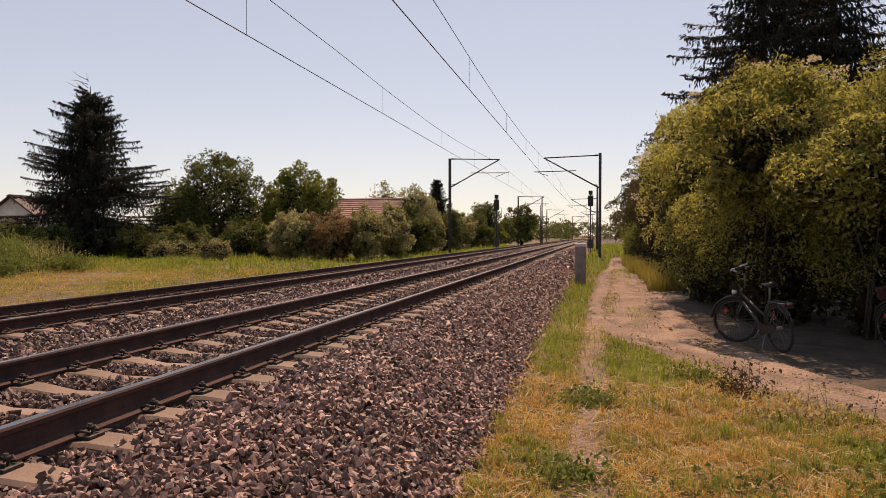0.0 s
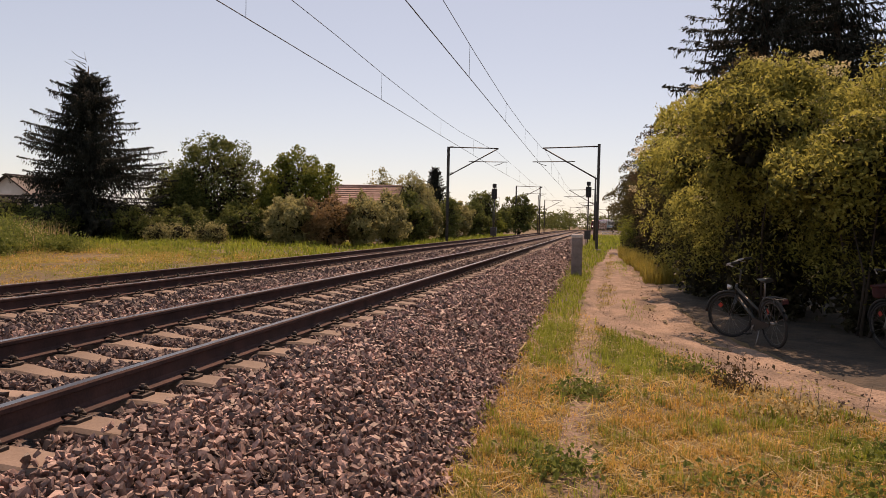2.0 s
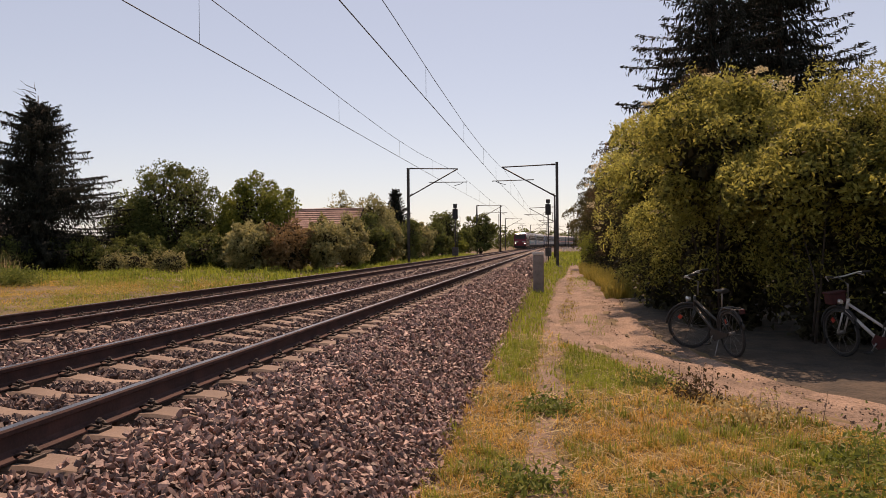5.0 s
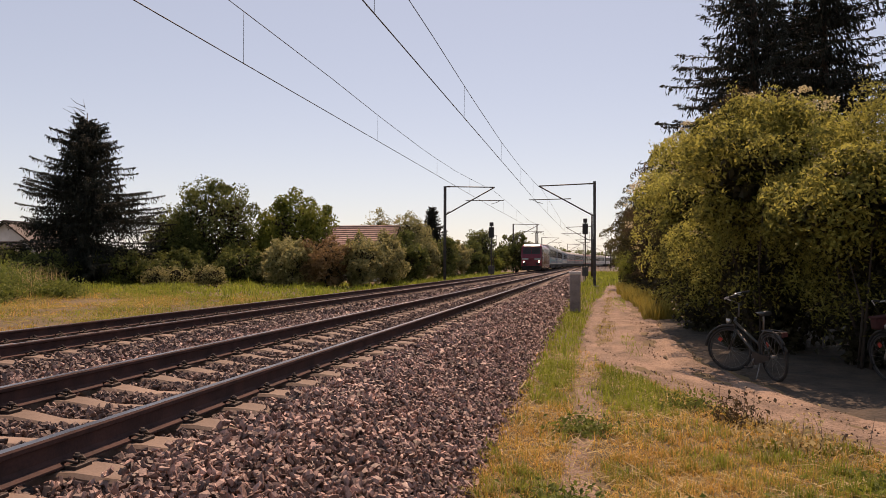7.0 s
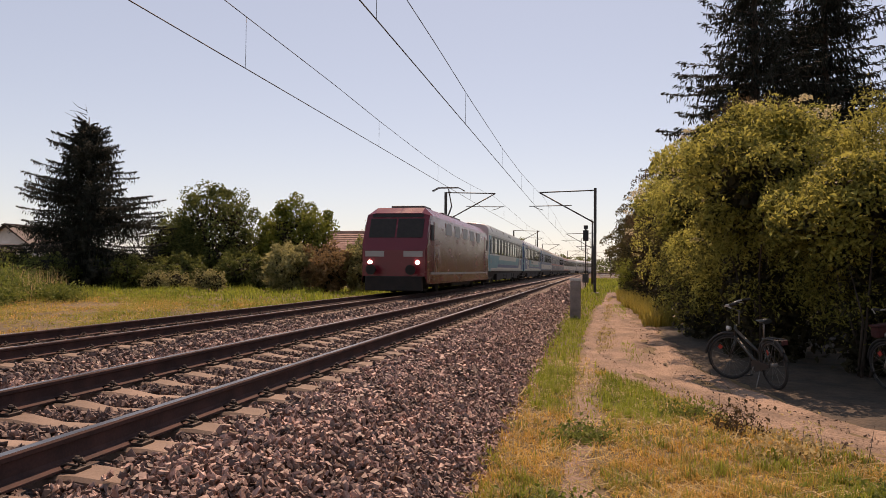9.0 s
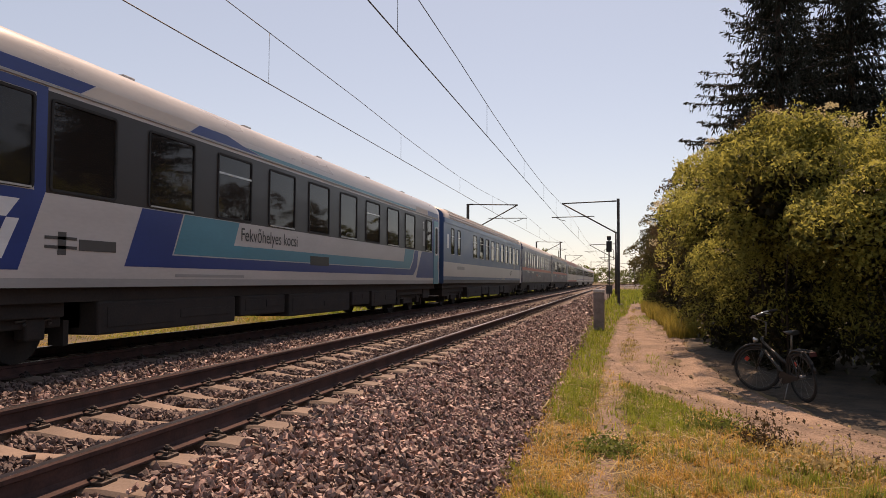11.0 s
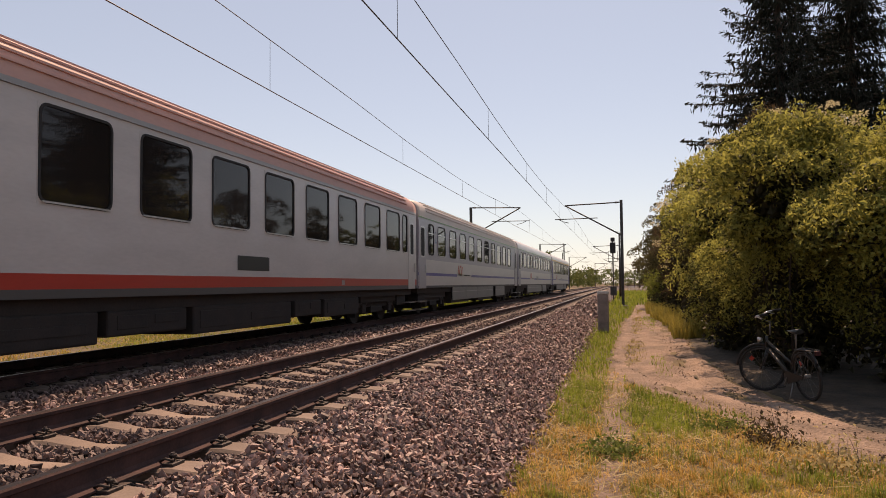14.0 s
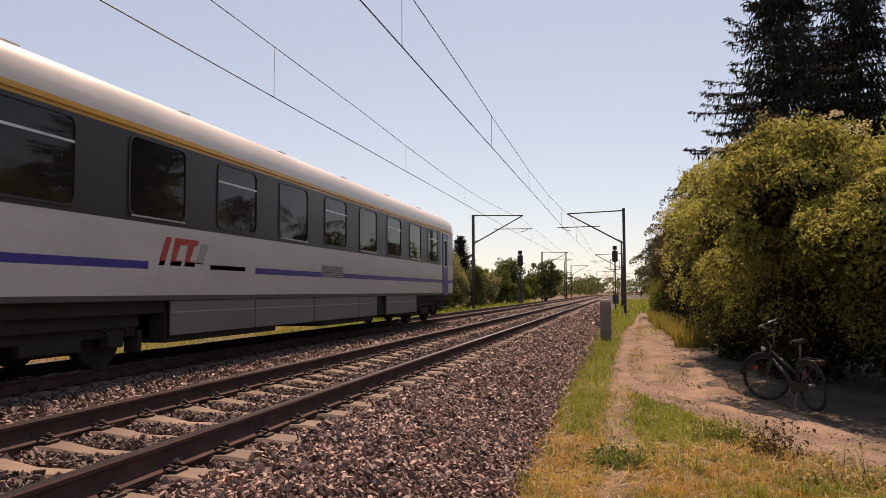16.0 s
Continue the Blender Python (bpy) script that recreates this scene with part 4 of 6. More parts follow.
# 5: midnight blue couchette
COACHES.append(coach("midnight blue couchette coach with a red line and ribbed roof", [(1.0, 1.06, "dark"), (1.06, 1.94, "night"), (1.94, 1.98, "silver"), (1.98, 2.20, "red"), (2.20, 3.55, "night")], series(4.16, 2.0, 3, 1.3) + [(10.25, 11.55), (12.5, 13.8), (14.85, 16.2), (17.15, 18.45), (19.2, 20.55), (21.4, 22.7)], [(0.4, 1.4), (25.2, 26.0)], "cream", ribs=True, frame="gasket", door_paint="silver", roof_edge="night", radius=0.07,
    extras=[("text", "liegewagen", 3.95, 1.74, 0.27, "letter"), ("text", "couchette", 21.4, 1.74, 0.27, "letter"), ("text", "2", 5.62, 2.72, 0.75, "letter"), ("text", "2", 20.82, 2.72, 0.75, "letter"), ("emblem", "red", rect(8.3, 9.25, 1.6, 1.82)), ("emblem", "mid", [(23.6, 1.4), (24.6, 1.4), (24.2, 1.56)])] + [("small_window", "gasket", rounded(a, a + 0.52, 2.66, 3.32, 0.06)) for a in (1.75, 2.88, 23.25, 24.4)] + [("window_ledge", "frame", rect(a + 0.02, a + 0.5, z, z + 0.025)) for a in (1.75, 2.88, 23.25, 24.4) for z in (2.64, 3.1)] + [("marking", "silver", rect(18.8, 19.05, 1.15, 1.3)), ("marking", "silver", rect(16.2, 16.5, 1.2, 1.24)), ("marking", "silver", rect(17.0, 17.9, 1.2, 1.23))]
    + outlined_shapes(13.2, 1.4, 0.40, 8)))
# 6: light grey with red belt
COACHES.append(coach("light grey coach with a red belt and faded red roof", [(0.98, 1.10, "dark"), (1.10, 1.30, "red"), (1.30, 3.55, "white")], [(2.55, 3.75)] + series(4.47, 2.03, 10, 1.36) + [(24.45, 24.98)], [(0.9, 1.8), (25.1, 25.9)], "pink", ribs=True, frame="gasket", door_paint="white", radius=0.12, wz=(2.20, 3.44), split=None, roof_edge="silver", edge_n=1,
    extras=[("vent_grille", "black", rect(13.5, 14.8, 1.42, 1.7)), ("marking", "silver", rect(18.9, 19.1, 1.12, 1.25)), ("emblem", "silver", rect(5.2, 5.8, 1.6, 1.75))]))
# 7 and 8: two-tone grey with a violet line
COACHES.append(coach("two-tone grey coach with violet line and ribbed roof", [(1.0, 1.08, "dark"), (1.08, 1.45, "white"), (1.45, 1.56, "violet"), (1.56, 2.05, "white"), (2.05, 3.55, "grey")], [(1.68, 2.56)] + series(3.2, 2.065, 10, 1.3), [(0.3, 1.3), (24.85, 25.85)], "cream", ribs=True, frame="gasket", door_paint="grey", radius=0.2, skirt=("silver", 0.44), roof_edge="green", edge_n=0,
    extras=[("text", "2", 2.68, 2.72, 0.65, "mid"), ("text", "2", 23.4, 2.72, 0.65, "mid"), ("paint_panel", "white", rect(6.65, 9.9, 1.44, 1.57)), ("emblem", "red", [(6.8, 1.5), (6.95, 1.5), (7.15, 1.95), (7.0, 1.95)]), ("emblem", "red", [(7.1, 1.5), (7.45, 1.5), (7.48, 1.58), (7.28, 1.58), (7.4, 1.86), (7.6, 1.86), (7.65, 1.95), (7.3, 1.95)]), ("emblem", "red", [(7.5, 1.5), (7.75, 1.5), (7.9, 1.9), (7.7, 1.9)]), ("marking", "dark", rect(8.1, 9.6, 1.5, 1.55))]))
COACHES.append(coach("two-tone grey coach with violet line, louvre and smooth roof", [(1.0, 1.08, "dark"), (1.08, 1.45, "white"), (1.45, 1.56, "violet"), (1.56, 2.05, "white"), (2.05, 3.55, "grey")], [(2.12, 2.95)] + series(3.76, 2.05, 10, 1.25) + [(24.02, 24.8)], [(0.6, 1.75), (25.1, 25.95)], "bright", frame="gasket", door_paint="grey", radius=0.24, wz=(2.32, 3.41), skirt=("silver", 0.44), roof_edge="green", edge_n=0,
    extras=[("text", "2", 3.12, 2.75, 0.6, "mid"), ("paint_panel", "white", rect(7.4, 10.3, 1.44, 1.57)), ("emblem", "red", [(7.6, 1.5), (7.75, 1.5), (7.95, 1.95), (7.8, 1.95)]), ("emblem", "red", [(7.9, 1.5), (8.4, 1.5), (8.6, 1.95), (8.1, 1.95)]), ("marking", "dark", rect(8.9, 10.1, 1.5, 1.56)), ("vent_grille", "silver", rect(11.95, 13.4, 1.42, 1.73))] + [("vent_slat", "black", rect(12.0, 13.35, 1.45 + 0.07 * i, 1.475 + 0.07 * i)) for i in range(4)]))
# 9: dark window band with yellow line
COACHES.append(coach("grey coach with dark window band and yellow line above", [(1.0, 1.08, "dark"), (1.08, 1.48, "white"), (1.48, 1.60, "violet"), (1.60, 2.2, "white"), (2.2, 3.50, "grey"), (3.50, 3.55, "yellow")], [(2.0, 3.65)] + series(4.76, 2.465, 8, 1.46), [(0.65, 1.55), (24.3, 25.2)], "bright", frame="band", door_paint="violet", radius=0.15, skirt=("silver", 0.44), band=(1.85, 24.0, 2.18, 3.5), end="grey", roof_edge="yellow", edge_n=1, wz=(2.26, 3.45), split=2,
    extras=[("paint_panel", "white", rect(5.25, 8.65, 1.46, 1.62)), ("emblem", "red", [(5.5, 1.55), (5.65, 1.55), (5.85, 2.0), (5.7, 2.0)]), ("emblem", "red", [(5.8, 1.55), (6.1, 1.55), (6.14, 1.64), (5.96, 1.64), (6.1, 1.9), (6.3, 1.9), (6.35, 2.0), (5.95, 2.0)]), ("emblem", "red", [(6.2, 1.55), (6.5, 1.55), (6.54, 1.64), (6.36, 1.64), (6.5, 1.9), (6.6, 1.9), (6.63, 2.0), (6.35, 2.0)]), ("emblem", "silver", [(6.55, 1.6), (6.75, 1.6), (6.95, 1.95), (6.72, 1.95)]), ("marking", "black", rect(7.0, 8.25, 1.52, 1.6)), ("vent_grille", "silver", rect(11.95, 13.4, 1.5, 1.78))] + [("vent_slat", "black", rect(12.0, 13.35, 1.53 + 0.06 * i, 1.55 + 0.06 * i)) for i in range(4)]))


def locomotive():
    """Red electric locomotive with a raked cab front and raised pantograph."""
    th = empty("locomotive", pose(0, 0, 0), "dark red electric locomotive with lit headlights", "locomotive")
    L = 19.1
    hw = 1.48
    sect = [(-L / 2, 0.78, 1.9, 0.10), (-L / 2 + 0.12, 0.5, 2.15, 0.03), (-L / 2 + 0.75, 0.45, 3.55, 0.03), (-L / 2 + 1.25, 0.45, 3.82, 0.0)]
    sect = sect + [(-y, a, b, c) for y, a, b, c in sect[::-1]]
    bm = bmesh.new()
    rings = []
    for y, zb, zt, ins in sect:
        w = hw - ins
        rings.append([bm.verts.new(p) for p in ((-w, y, zb), (-w, y, min(zt, 3.0)), (-w + 0.04, y, min(zt, 3.45)), (-w + 0.4, y, zt), (w - 0.4, y, zt), (w - 0.04, y, min(zt, 3.45)), (w, y, min(zt, 3.0)), (w, y, zb))])
    for a, b in zip(rings, rings[1:]):
        for j in range(7):
            bm.faces.new((a[j], a[j + 1], b[j + 1], b[j])).material_index = 1 if j == 3 else 0
    bm.faces.new(rings[0])
    bm.faces.new(rings[-1][::-1])
    part("body", bm_mesh("loco_body", bm, [P["loco"], P["loco"]]), None, th)
    f = -L / 2
    def on_front(x0, x1, z0, z1, o=0.012):
        yy = lambda z: f + float(np.interp(z, [1.9, 2.15, 3.55, 3.82], [0.0, 0.12, 0.75, 1.25])) - o
        return [(x0, yy(z0), z0), (x1, yy(z0), z0), (x1, yy(z1), z1), (x0, yy(z1), z1)]
    for x0, x1 in ((-1.2, -0.04), (0.04, 1.2)):
        part("windscreen", prism(bmesh.new(), on_front(x0, x1, 2.45, 3.3), (0, 0.006, 0)), P["bellows"], th, "dark sloping windscreen")
    part("destination_board", prism(bmesh.new(), on_front(-1.15, 1.15, 3.36, 3.52), (0, 0.006, 0)), P["gasket"], th)
    for s in (-1, 1):
        part("front_stripe", nbox(s * 0.85 - 0.42, s * 0.85 + 0.42, f - 0.014, f - 0.002, 1.62, 1.86), P["silver"], th, "pale grey front stripe")
        part("headlight", ntube([(s * 1.05, f - 0.05, 1.38), (s * 1.05, f, 1.38)], 0.09, n=14), glow_mat("headlight_glow", (1.0, 0.93, 0.8), 9.0), th, "lit round headlight")
        part("buffer", ntube([(s * 0.87, f, 1.06), (s * 0.87, f - 0.5, 1.06), (s * 0.87, f - 0.505, 1.06), (s * 0.87, f - 0.55, 1.06)], [0.1, 0.1, 0.22, 0.22], n=14), M_UNDER, th)
        for y in (f + 1.7, -f - 1.7):
            part("cab_door", nbox(s * hw - 0.012, s * hw + 0.012, y - 0.35, y + 0.35, 1.15, 3.2, bev=0.005), P["loco"], th)
        for y in (f + 0.98, -f - 0.98):
            part("cab_window", nbox(s * hw - 0.05, s * hw + 0.006, y - 0.22, y + 0.30, 2.35, 3.05, bev=0.02), P["bellows"], th, "dark cab side window")
        for y in (f + 1.28, f + 2.12, -f - 1.28, -f - 2.12):
            part("grab_rail", ntube([(s * (hw + 0.05), y, 0.9), (s * (hw + 0.05), y, 2.2)], 0.014, n=6), P["frame"], th)
        part("side_stripe", nbox(s * hw - 0.004, s * hw + 0.004, f + 0.7, -f - 0.7, 0.86, 0.96), P["silver"], th, "pale grey sill stripe")
        for y in (-2.6, 0.2, 3.0):
            part("side_seam", nbox(s * hw - 0.004, s * hw + 0.005, y, y + 0.02, 0.98, 3.0), P["dark"], th)
        for i in range(5):
            part("louvre", nbox(s * hw - 0.01, s * hw + 0.012, -5.5 + 2.4 * i, -4.1 + 2.4 * i, 2.75, 3.3), P["silver"], th)
    part("top_light", ntube([(0, f + 0.30, 2.4), (0, f + 0.36, 2.4)], 0.07, n=12), glow_mat("top_light_glow", (1.0, 0.9, 0.75), 3.0), th)
    part("plough", nbox(-1.25, 1.25, f - 0.1, f + 0.3, 0.15, 0.78, bev=0.04), M_UNDER, th)
    part("underframe", nbox(-1.35, 1.35, f + 0.4, -f - 0.4, 0.42, 0.80), M_UNDER, th)
    part("transformer_box", nbox(-1.3, 1.3, -3, 3, 0.25, 0.8, bev=0.05), M_UNDER, th)
    for y in (-5.6, 5.6):
        add_bogie(th, y)
    for y in (-6.4, -2.2, 0.3, 6.2):
        part("roof_unit", nbox(-0.8, 0.8, y - 0.7, y + 0.7, 3.82, 4.02, bev=0.05), P["dark"], th)
    for i in range(4):
        part("insulator", ntube([(0.3 * (-1) ** i, -4.8 + 0.4 * i, 3.82), (0.3 * (-1) ** i, -4.8 + 0.4 * i, 4.15)], 0.06), M_RUST, th)
    for q in (2.4, 3.4):
        part("insulator", ntube([(0.4, q, 3.8), (0.4, q, 4.0)], 0.07), M_RUST, th)
    pan = part("pantograph", nbox(-0.55, 0.55, 2.2, 3.6, 3.98, 4.08), M_STEEL, th, "raised single-arm pantograph")
    hz = C2 - Z2 - 0.06
    part("lower_arm", ntube([(0, 2.3, 4.05), (0, 3.7, 4.05 + (hz - 4.05) * 0.45)], 0.05), M_STEEL, pan)
    part("upper_arm", ntube([(0, 3.7, 4.05 + (hz - 4.05) * 0.45), (0, 2.7, hz - 0.08)], 0.035), M_STEEL, pan)
    for y in (2.55, 2.85):
        part("contact_strip", ntube([(-0.97, y, hz - 0.2), (-0.6, y, hz), (0.6, y, hz), (0.97, y, hz - 0.2)], 0.03, n=6), M_STEEL, pan)
    return th


LOCO = locomotive()
SLACK = [-0.4, -0.2, 0.1, 0.25, 0.45, 0.35, 0.1, 0, 0]     # play in the couplings
SPEED, GAP0 = 36.714, 407.35                  # m/s; place of the first coach's rear end at 0 s


def rail_pose(y):
    """Pose of a vehicle whose middle is at y on the far track."""
    a, b = track_point(X2, y - 9), track_point(X2, y + 9)
    return pose((a + b) / 2, y, Z2, 0, 0, -math.degrees(math.atan2(b - a, 18)))


def motions():
    """The train runs past at a constant speed."""
    times = [0, 0.1] + [0.5 * i for i in range(1, 32)] + [15.9, 16.0]
    for i, c in enumerate(COACHES):
        mid = GAP0 + 26.4 * i - 13.2 + SLACK[i]
        walk(c, [(t, rail_pose(mid - SPEED * t)) for t in times])
    mid = GAP0 - 26.4 - 0.25 - 9.6
    walk(LOCO, [(t, rail_pose(mid - SPEED * t)) for t in times])

# ---- plants ----
L_ELDER = leaf_mat("elder_leaves", (0.048, 0.056, 0.016), (0.48, 0.465, 0.122), 0.55)
L_PRIVET = leaf_mat("privet_leaves", (0.034, 0.04, 0.013), (0.39, 0.37, 0.095), 0.55)
L_COPPER = leaf_mat("copper_leaves", (0.035, 0.027, 0.014), (0.11, 0.075, 0.04), 0.35)
L_DARK = leaf_mat("dark_hedge_leaves", (0.022, 0.027, 0.011), (0.12, 0.105, 0.042), 0.4)
L_RUSSET = leaf_mat("russet_leaves", (0.12, 0.085, 0.04), (0.30, 0.20, 0.10), 0.4)
L_LIME = leaf_mat("bright_leaves", (0.09, 0.11, 0.02), (0.22, 0.24, 0.05), 0.45)
L_TREE = leaf_mat("tree_leaves", (0.05, 0.068, 0.02), (0.165, 0.185, 0.055), 0.42)
L_SHRUB = leaf_mat("greyish_shrub_leaves", (0.14, 0.145, 0.06), (0.40, 0.37, 0.17), 0.45)
L_BLOSSOM = leaf_mat("elder_blossom", (0.45, 0.38, 0.20), (0.62, 0.55, 0.36), 0.3)
L_NEEDLE = leaf_mat("spruce_needles", (0.010, 0.013, 0.010), (0.032, 0.034, 0.024), 0.12, rough=0.8)
L_DRY = leaf_mat("dry_grass_blades", (0.38, 0.205, 0.045), (0.70, 0.46, 0.135), 0.45)
L_GREEN = leaf_mat("green_grass_blades", (0.105, 0.145, 0.018), (0.30, 0.345, 0.055), 0.5)
L_OLIVE = leaf_mat("olive_grass_blades", (0.19, 0.165, 0.033), (0.39, 0.315, 0.08), 0.45)
L_WEED = leaf_mat("broad_weed_leaves", (0.07, 0.10, 0.02), (0.21, 0.24, 0.058), 0.4)
# near-black leaf tone: the shade inside and under crowns is in the colour
L_SHADE = leaf_mat("shade_toned_leaves", (0.018, 0.017, 0.009), (0.055, 0.048, 0.024), 0.2)
L_SEED = leaf_mat("seed_heads", (0.30, 0.23, 0.10), (0.54, 0.43, 0.22), 0.35)


def unit(v):
    return v / np.maximum(np.linalg.norm(v, axis=-1, keepdims=True), 1e-9)


def leaf_mesh(name, pos, size, mat, out=None, aspect=0.5, toward=0.6, axis=None, fold=0.15):
    """Many small folded leaves. out: the way they face; axis: the way they point."""
    n = len(pos)
    a = rng.normal(size=(n, 3)) if axis is None else axis + rng.normal(0, 0.25, (n, 3))
    a = unit(a)
    nn = rng.normal(size=(n, 3)) + (0 if out is None else out * toward * 2)
    b = unit(np.cross(a, nn))
    c = np.cross(b, a)
    s = np.asarray(size)[:, None] if np.ndim(size) else np.full((n, 1), size)
    asp = np.asarray(aspect)[:, None] if np.ndim(aspect) else aspect
    V = np.stack([pos - a * s * 0.5, pos + b * s * asp * 0.5 + c * s * fold, pos + a * s * 0.5, pos - b * s * asp * 0.5 + c * s * fold], 1)
    i = np.arange(n)[:, None] * 4
    F = np.concatenate([i + [0, 1, 2], i + [0, 2, 3]], 1).reshape(-1, 3)
    return mesh_np(name, V.reshape(-1, 3), F, [mat])


def crown_points(c, r, n, clumps, clump_r, low=-1.0, core=0.25):
    """Points in an uneven crown: small clumps on a bumpy ellipsoid, and some inside."""
    d = unit(rng.normal(size=(clumps, 3)))
    d[:, 2] = np.where(d[:, 2] < low, -d[:, 2], d[:, 2])
    bump = 1 + rng.uniform(-0.22, 0.12, (clumps, 1))
    cc = np.asarray(c) + d * np.asarray(r) * bump * 0.88
    k = rng.integers(0, clumps, n)
    off = unit(rng.normal(size=(n, 3))) * (rng.uniform(0.2, 1.0, (n, 1)) ** 0.5)
    rad = rng.uniform(0.6, 1.35, clumps)[k][:, None] * clump_r
    p = cc[k] + off * rad
    inside = rng.random(n) < core
    p[inside] = np.asarray(c) + unit(rng.normal(size=(inside.sum(), 3))) * np.asarray(r) * rng.uniform(0.35, 0.85, (inside.sum(), 1))
    return p, unit((p - np.asarray(c)) / np.asarray(r)), cc


def bough_points(c, r, n, clumps, clump_r):
    """Leaf places of a hedge shrub: domed boughs that overhang, drawn in towards the foot, with gaps between."""
    c, r = np.asarray(c, float), np.asarray(r, float)
    d = unit(rng.normal(size=(clumps, 3)))
    d[:, 2] = np.where(d[:, 2] < -0.75, -d[:, 2], d[:, 2])
    draw = np.clip(0.68 + 0.32 * (d[:, 2] + 0.6) / 0.55, 0.68, 1)[:, None] * [1, 1, 0] + [0, 0, 1]
    cc = c + d * r * draw * (0.86 + rng.uniform(-0.3, 0.22, (clumps, 1)))
    size = rng.uniform(0.55, 1.5, clumps) * clump_r
    k = rng.choice(clumps, n, p=size ** 2 / (size ** 2).sum())
    e = unit(rng.normal(size=(n, 3)) + d[k] * 0.35)
    e[:, 2] = np.where((e[:, 2] < -0.1) & (rng.random(n) < 0.8), -e[:, 2], e[:, 2])
    rad = size[k][:, None] * rng.uniform(0.72, 1.05, (n, 1))
    p = cc[k] + e * rad * [1, 1, 0.72]
    p[:, 2] -= 0.22 * size[k] * (1 - e[:, 2]) * rng.random(n)
    return p, unit(e * 0.8 + [0, 0, 0.45]), cc


def trunk_mesh(base, tips, r0, mat=M_BARK):
    bm = bmesh.new()
    base = Vector(base)
    for t in tips:
        t = Vector(t)
        mid = base.lerp(t, 0.45) + Vector((random.uniform(-0.15, 0.15), random.uniform(-0.15, 0.15), 0.1))
        tube(bm, [base + Vector((random.uniform(-0.1, 0.1), random.uniform(-0.1, 0.1), -0.1)), mid, t], [r0, r0 * 0.6, r0 * 0.15], n=6)
    return bm_mesh("trunk", bm, mat)


def shrub(name, x, y, rx, ry, h, mat, n, leaf, label, z0=-0.74, clumps=70, clump_r=0.42, blossom=0, aspect=0.5, stem=0.0, category="shrub", group="hedge beside the path", tall=None, trunk_r=0.06, shoots=0, boughs=False):
    """A shrub or small tree: limbs and a crown of leaf clumps."""
    th = empty(name, pose(x, y, z0), label, category, group)
    cz, rz = (h + stem) / 2, (h - stem) / 2
    p, o, cc = (bough_points if boughs else crown_points)((0, 0, cz), (rx, ry, rz), n, clumps, clump_r)
    ok = p[:, 2] > 0.02
    p, o = p[ok], o[ok]
    part("crown", leaf_mesh("crown", p, rng.uniform(0.6, 1.3, len(p)) * leaf, mat, o, aspect), None, th)
    # filler leaves inside the crown, in the dark shade colour
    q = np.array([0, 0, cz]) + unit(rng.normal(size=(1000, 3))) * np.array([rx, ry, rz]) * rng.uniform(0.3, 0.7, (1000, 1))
    part("inner_foliage", leaf_mesh("inner_foliage", q, rng.uniform(0.1, 0.2, 1000) * min(rx, 2.0), L_SHADE, None, 0.7), None, th, "inner leaves coloured dark for shade")
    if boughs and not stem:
        # dense leaves that close the foot of the hedge, coloured dark as its shade
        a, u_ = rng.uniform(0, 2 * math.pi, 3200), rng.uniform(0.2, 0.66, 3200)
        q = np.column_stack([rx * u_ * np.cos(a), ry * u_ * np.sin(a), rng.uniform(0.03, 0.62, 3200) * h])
        part("foot_foliage", leaf_mesh("foot_foliage", q, rng.uniform(0.10, 0.19, 3200), L_SHADE, None, 0.65), None, th, "foot leaves coloured dark for shade")
    tips = cc[rng.choice(len(cc), min(8, len(cc)), replace=False)]
    part("trunk", trunk_mesh((0, 0, 0), tips, trunk_r), None, th)
    if shoots:
        # long upright shoots that stand out of the outline
        up = cc[cc[:, 2] > cz]
        k = rng.integers(0, len(up), shoots)
        d = unit(unit(up[k] - [0, 0, cz]) * [1, 1, 0.4] + [0, 0, 0.9] + rng.normal(0, 0.3, (shoots, 3)))
        tt = rng.uniform(0, 1, (shoots, 14, 1))
        q = (up[k][:, None] + d[:, None] * (0.05 + tt * 0.5)).reshape(-1, 3)
        dd = np.repeat(d, 14, 0)
        part("shoot_foliage", leaf_mesh("young_shoots", q + rng.normal(0, 0.03, q.shape), rng.uniform(0.5, 1.0, len(q)) * leaf * 0.8, mat, None, 0.4, axis=dd + rng.normal(0, 0.7, dd.shape)), None, th)["kind"] = "stuff"
    if blossom:
        top = cc[(cc[:, 2] > cz * 0.9)]
        k = rng.integers(0, len(top), blossom)
        d = unit(top[k] - np.array([0, 0, cz]))
        head = top[k] + d * clump_r * rng.uniform(0.8, 1.1, (blossom, 1)) + rng.normal(0, 0.15, (blossom, 3))
        m = 34
        disc = rng.uniform(-1, 1, (blossom, m, 3)) * [0.12, 0.12, 0.05]
        q = (head[:, None] + disc).reshape(-1, 3)
        part("blossom", leaf_mesh("blossom", q, rng.uniform(0.03, 0.06, len(q)), L_BLOSSOM, np.tile([0, 0, 1.0], (len(q), 1)), 0.9, 1.5), None, th, "flat creamy blossom umbels")
    return th


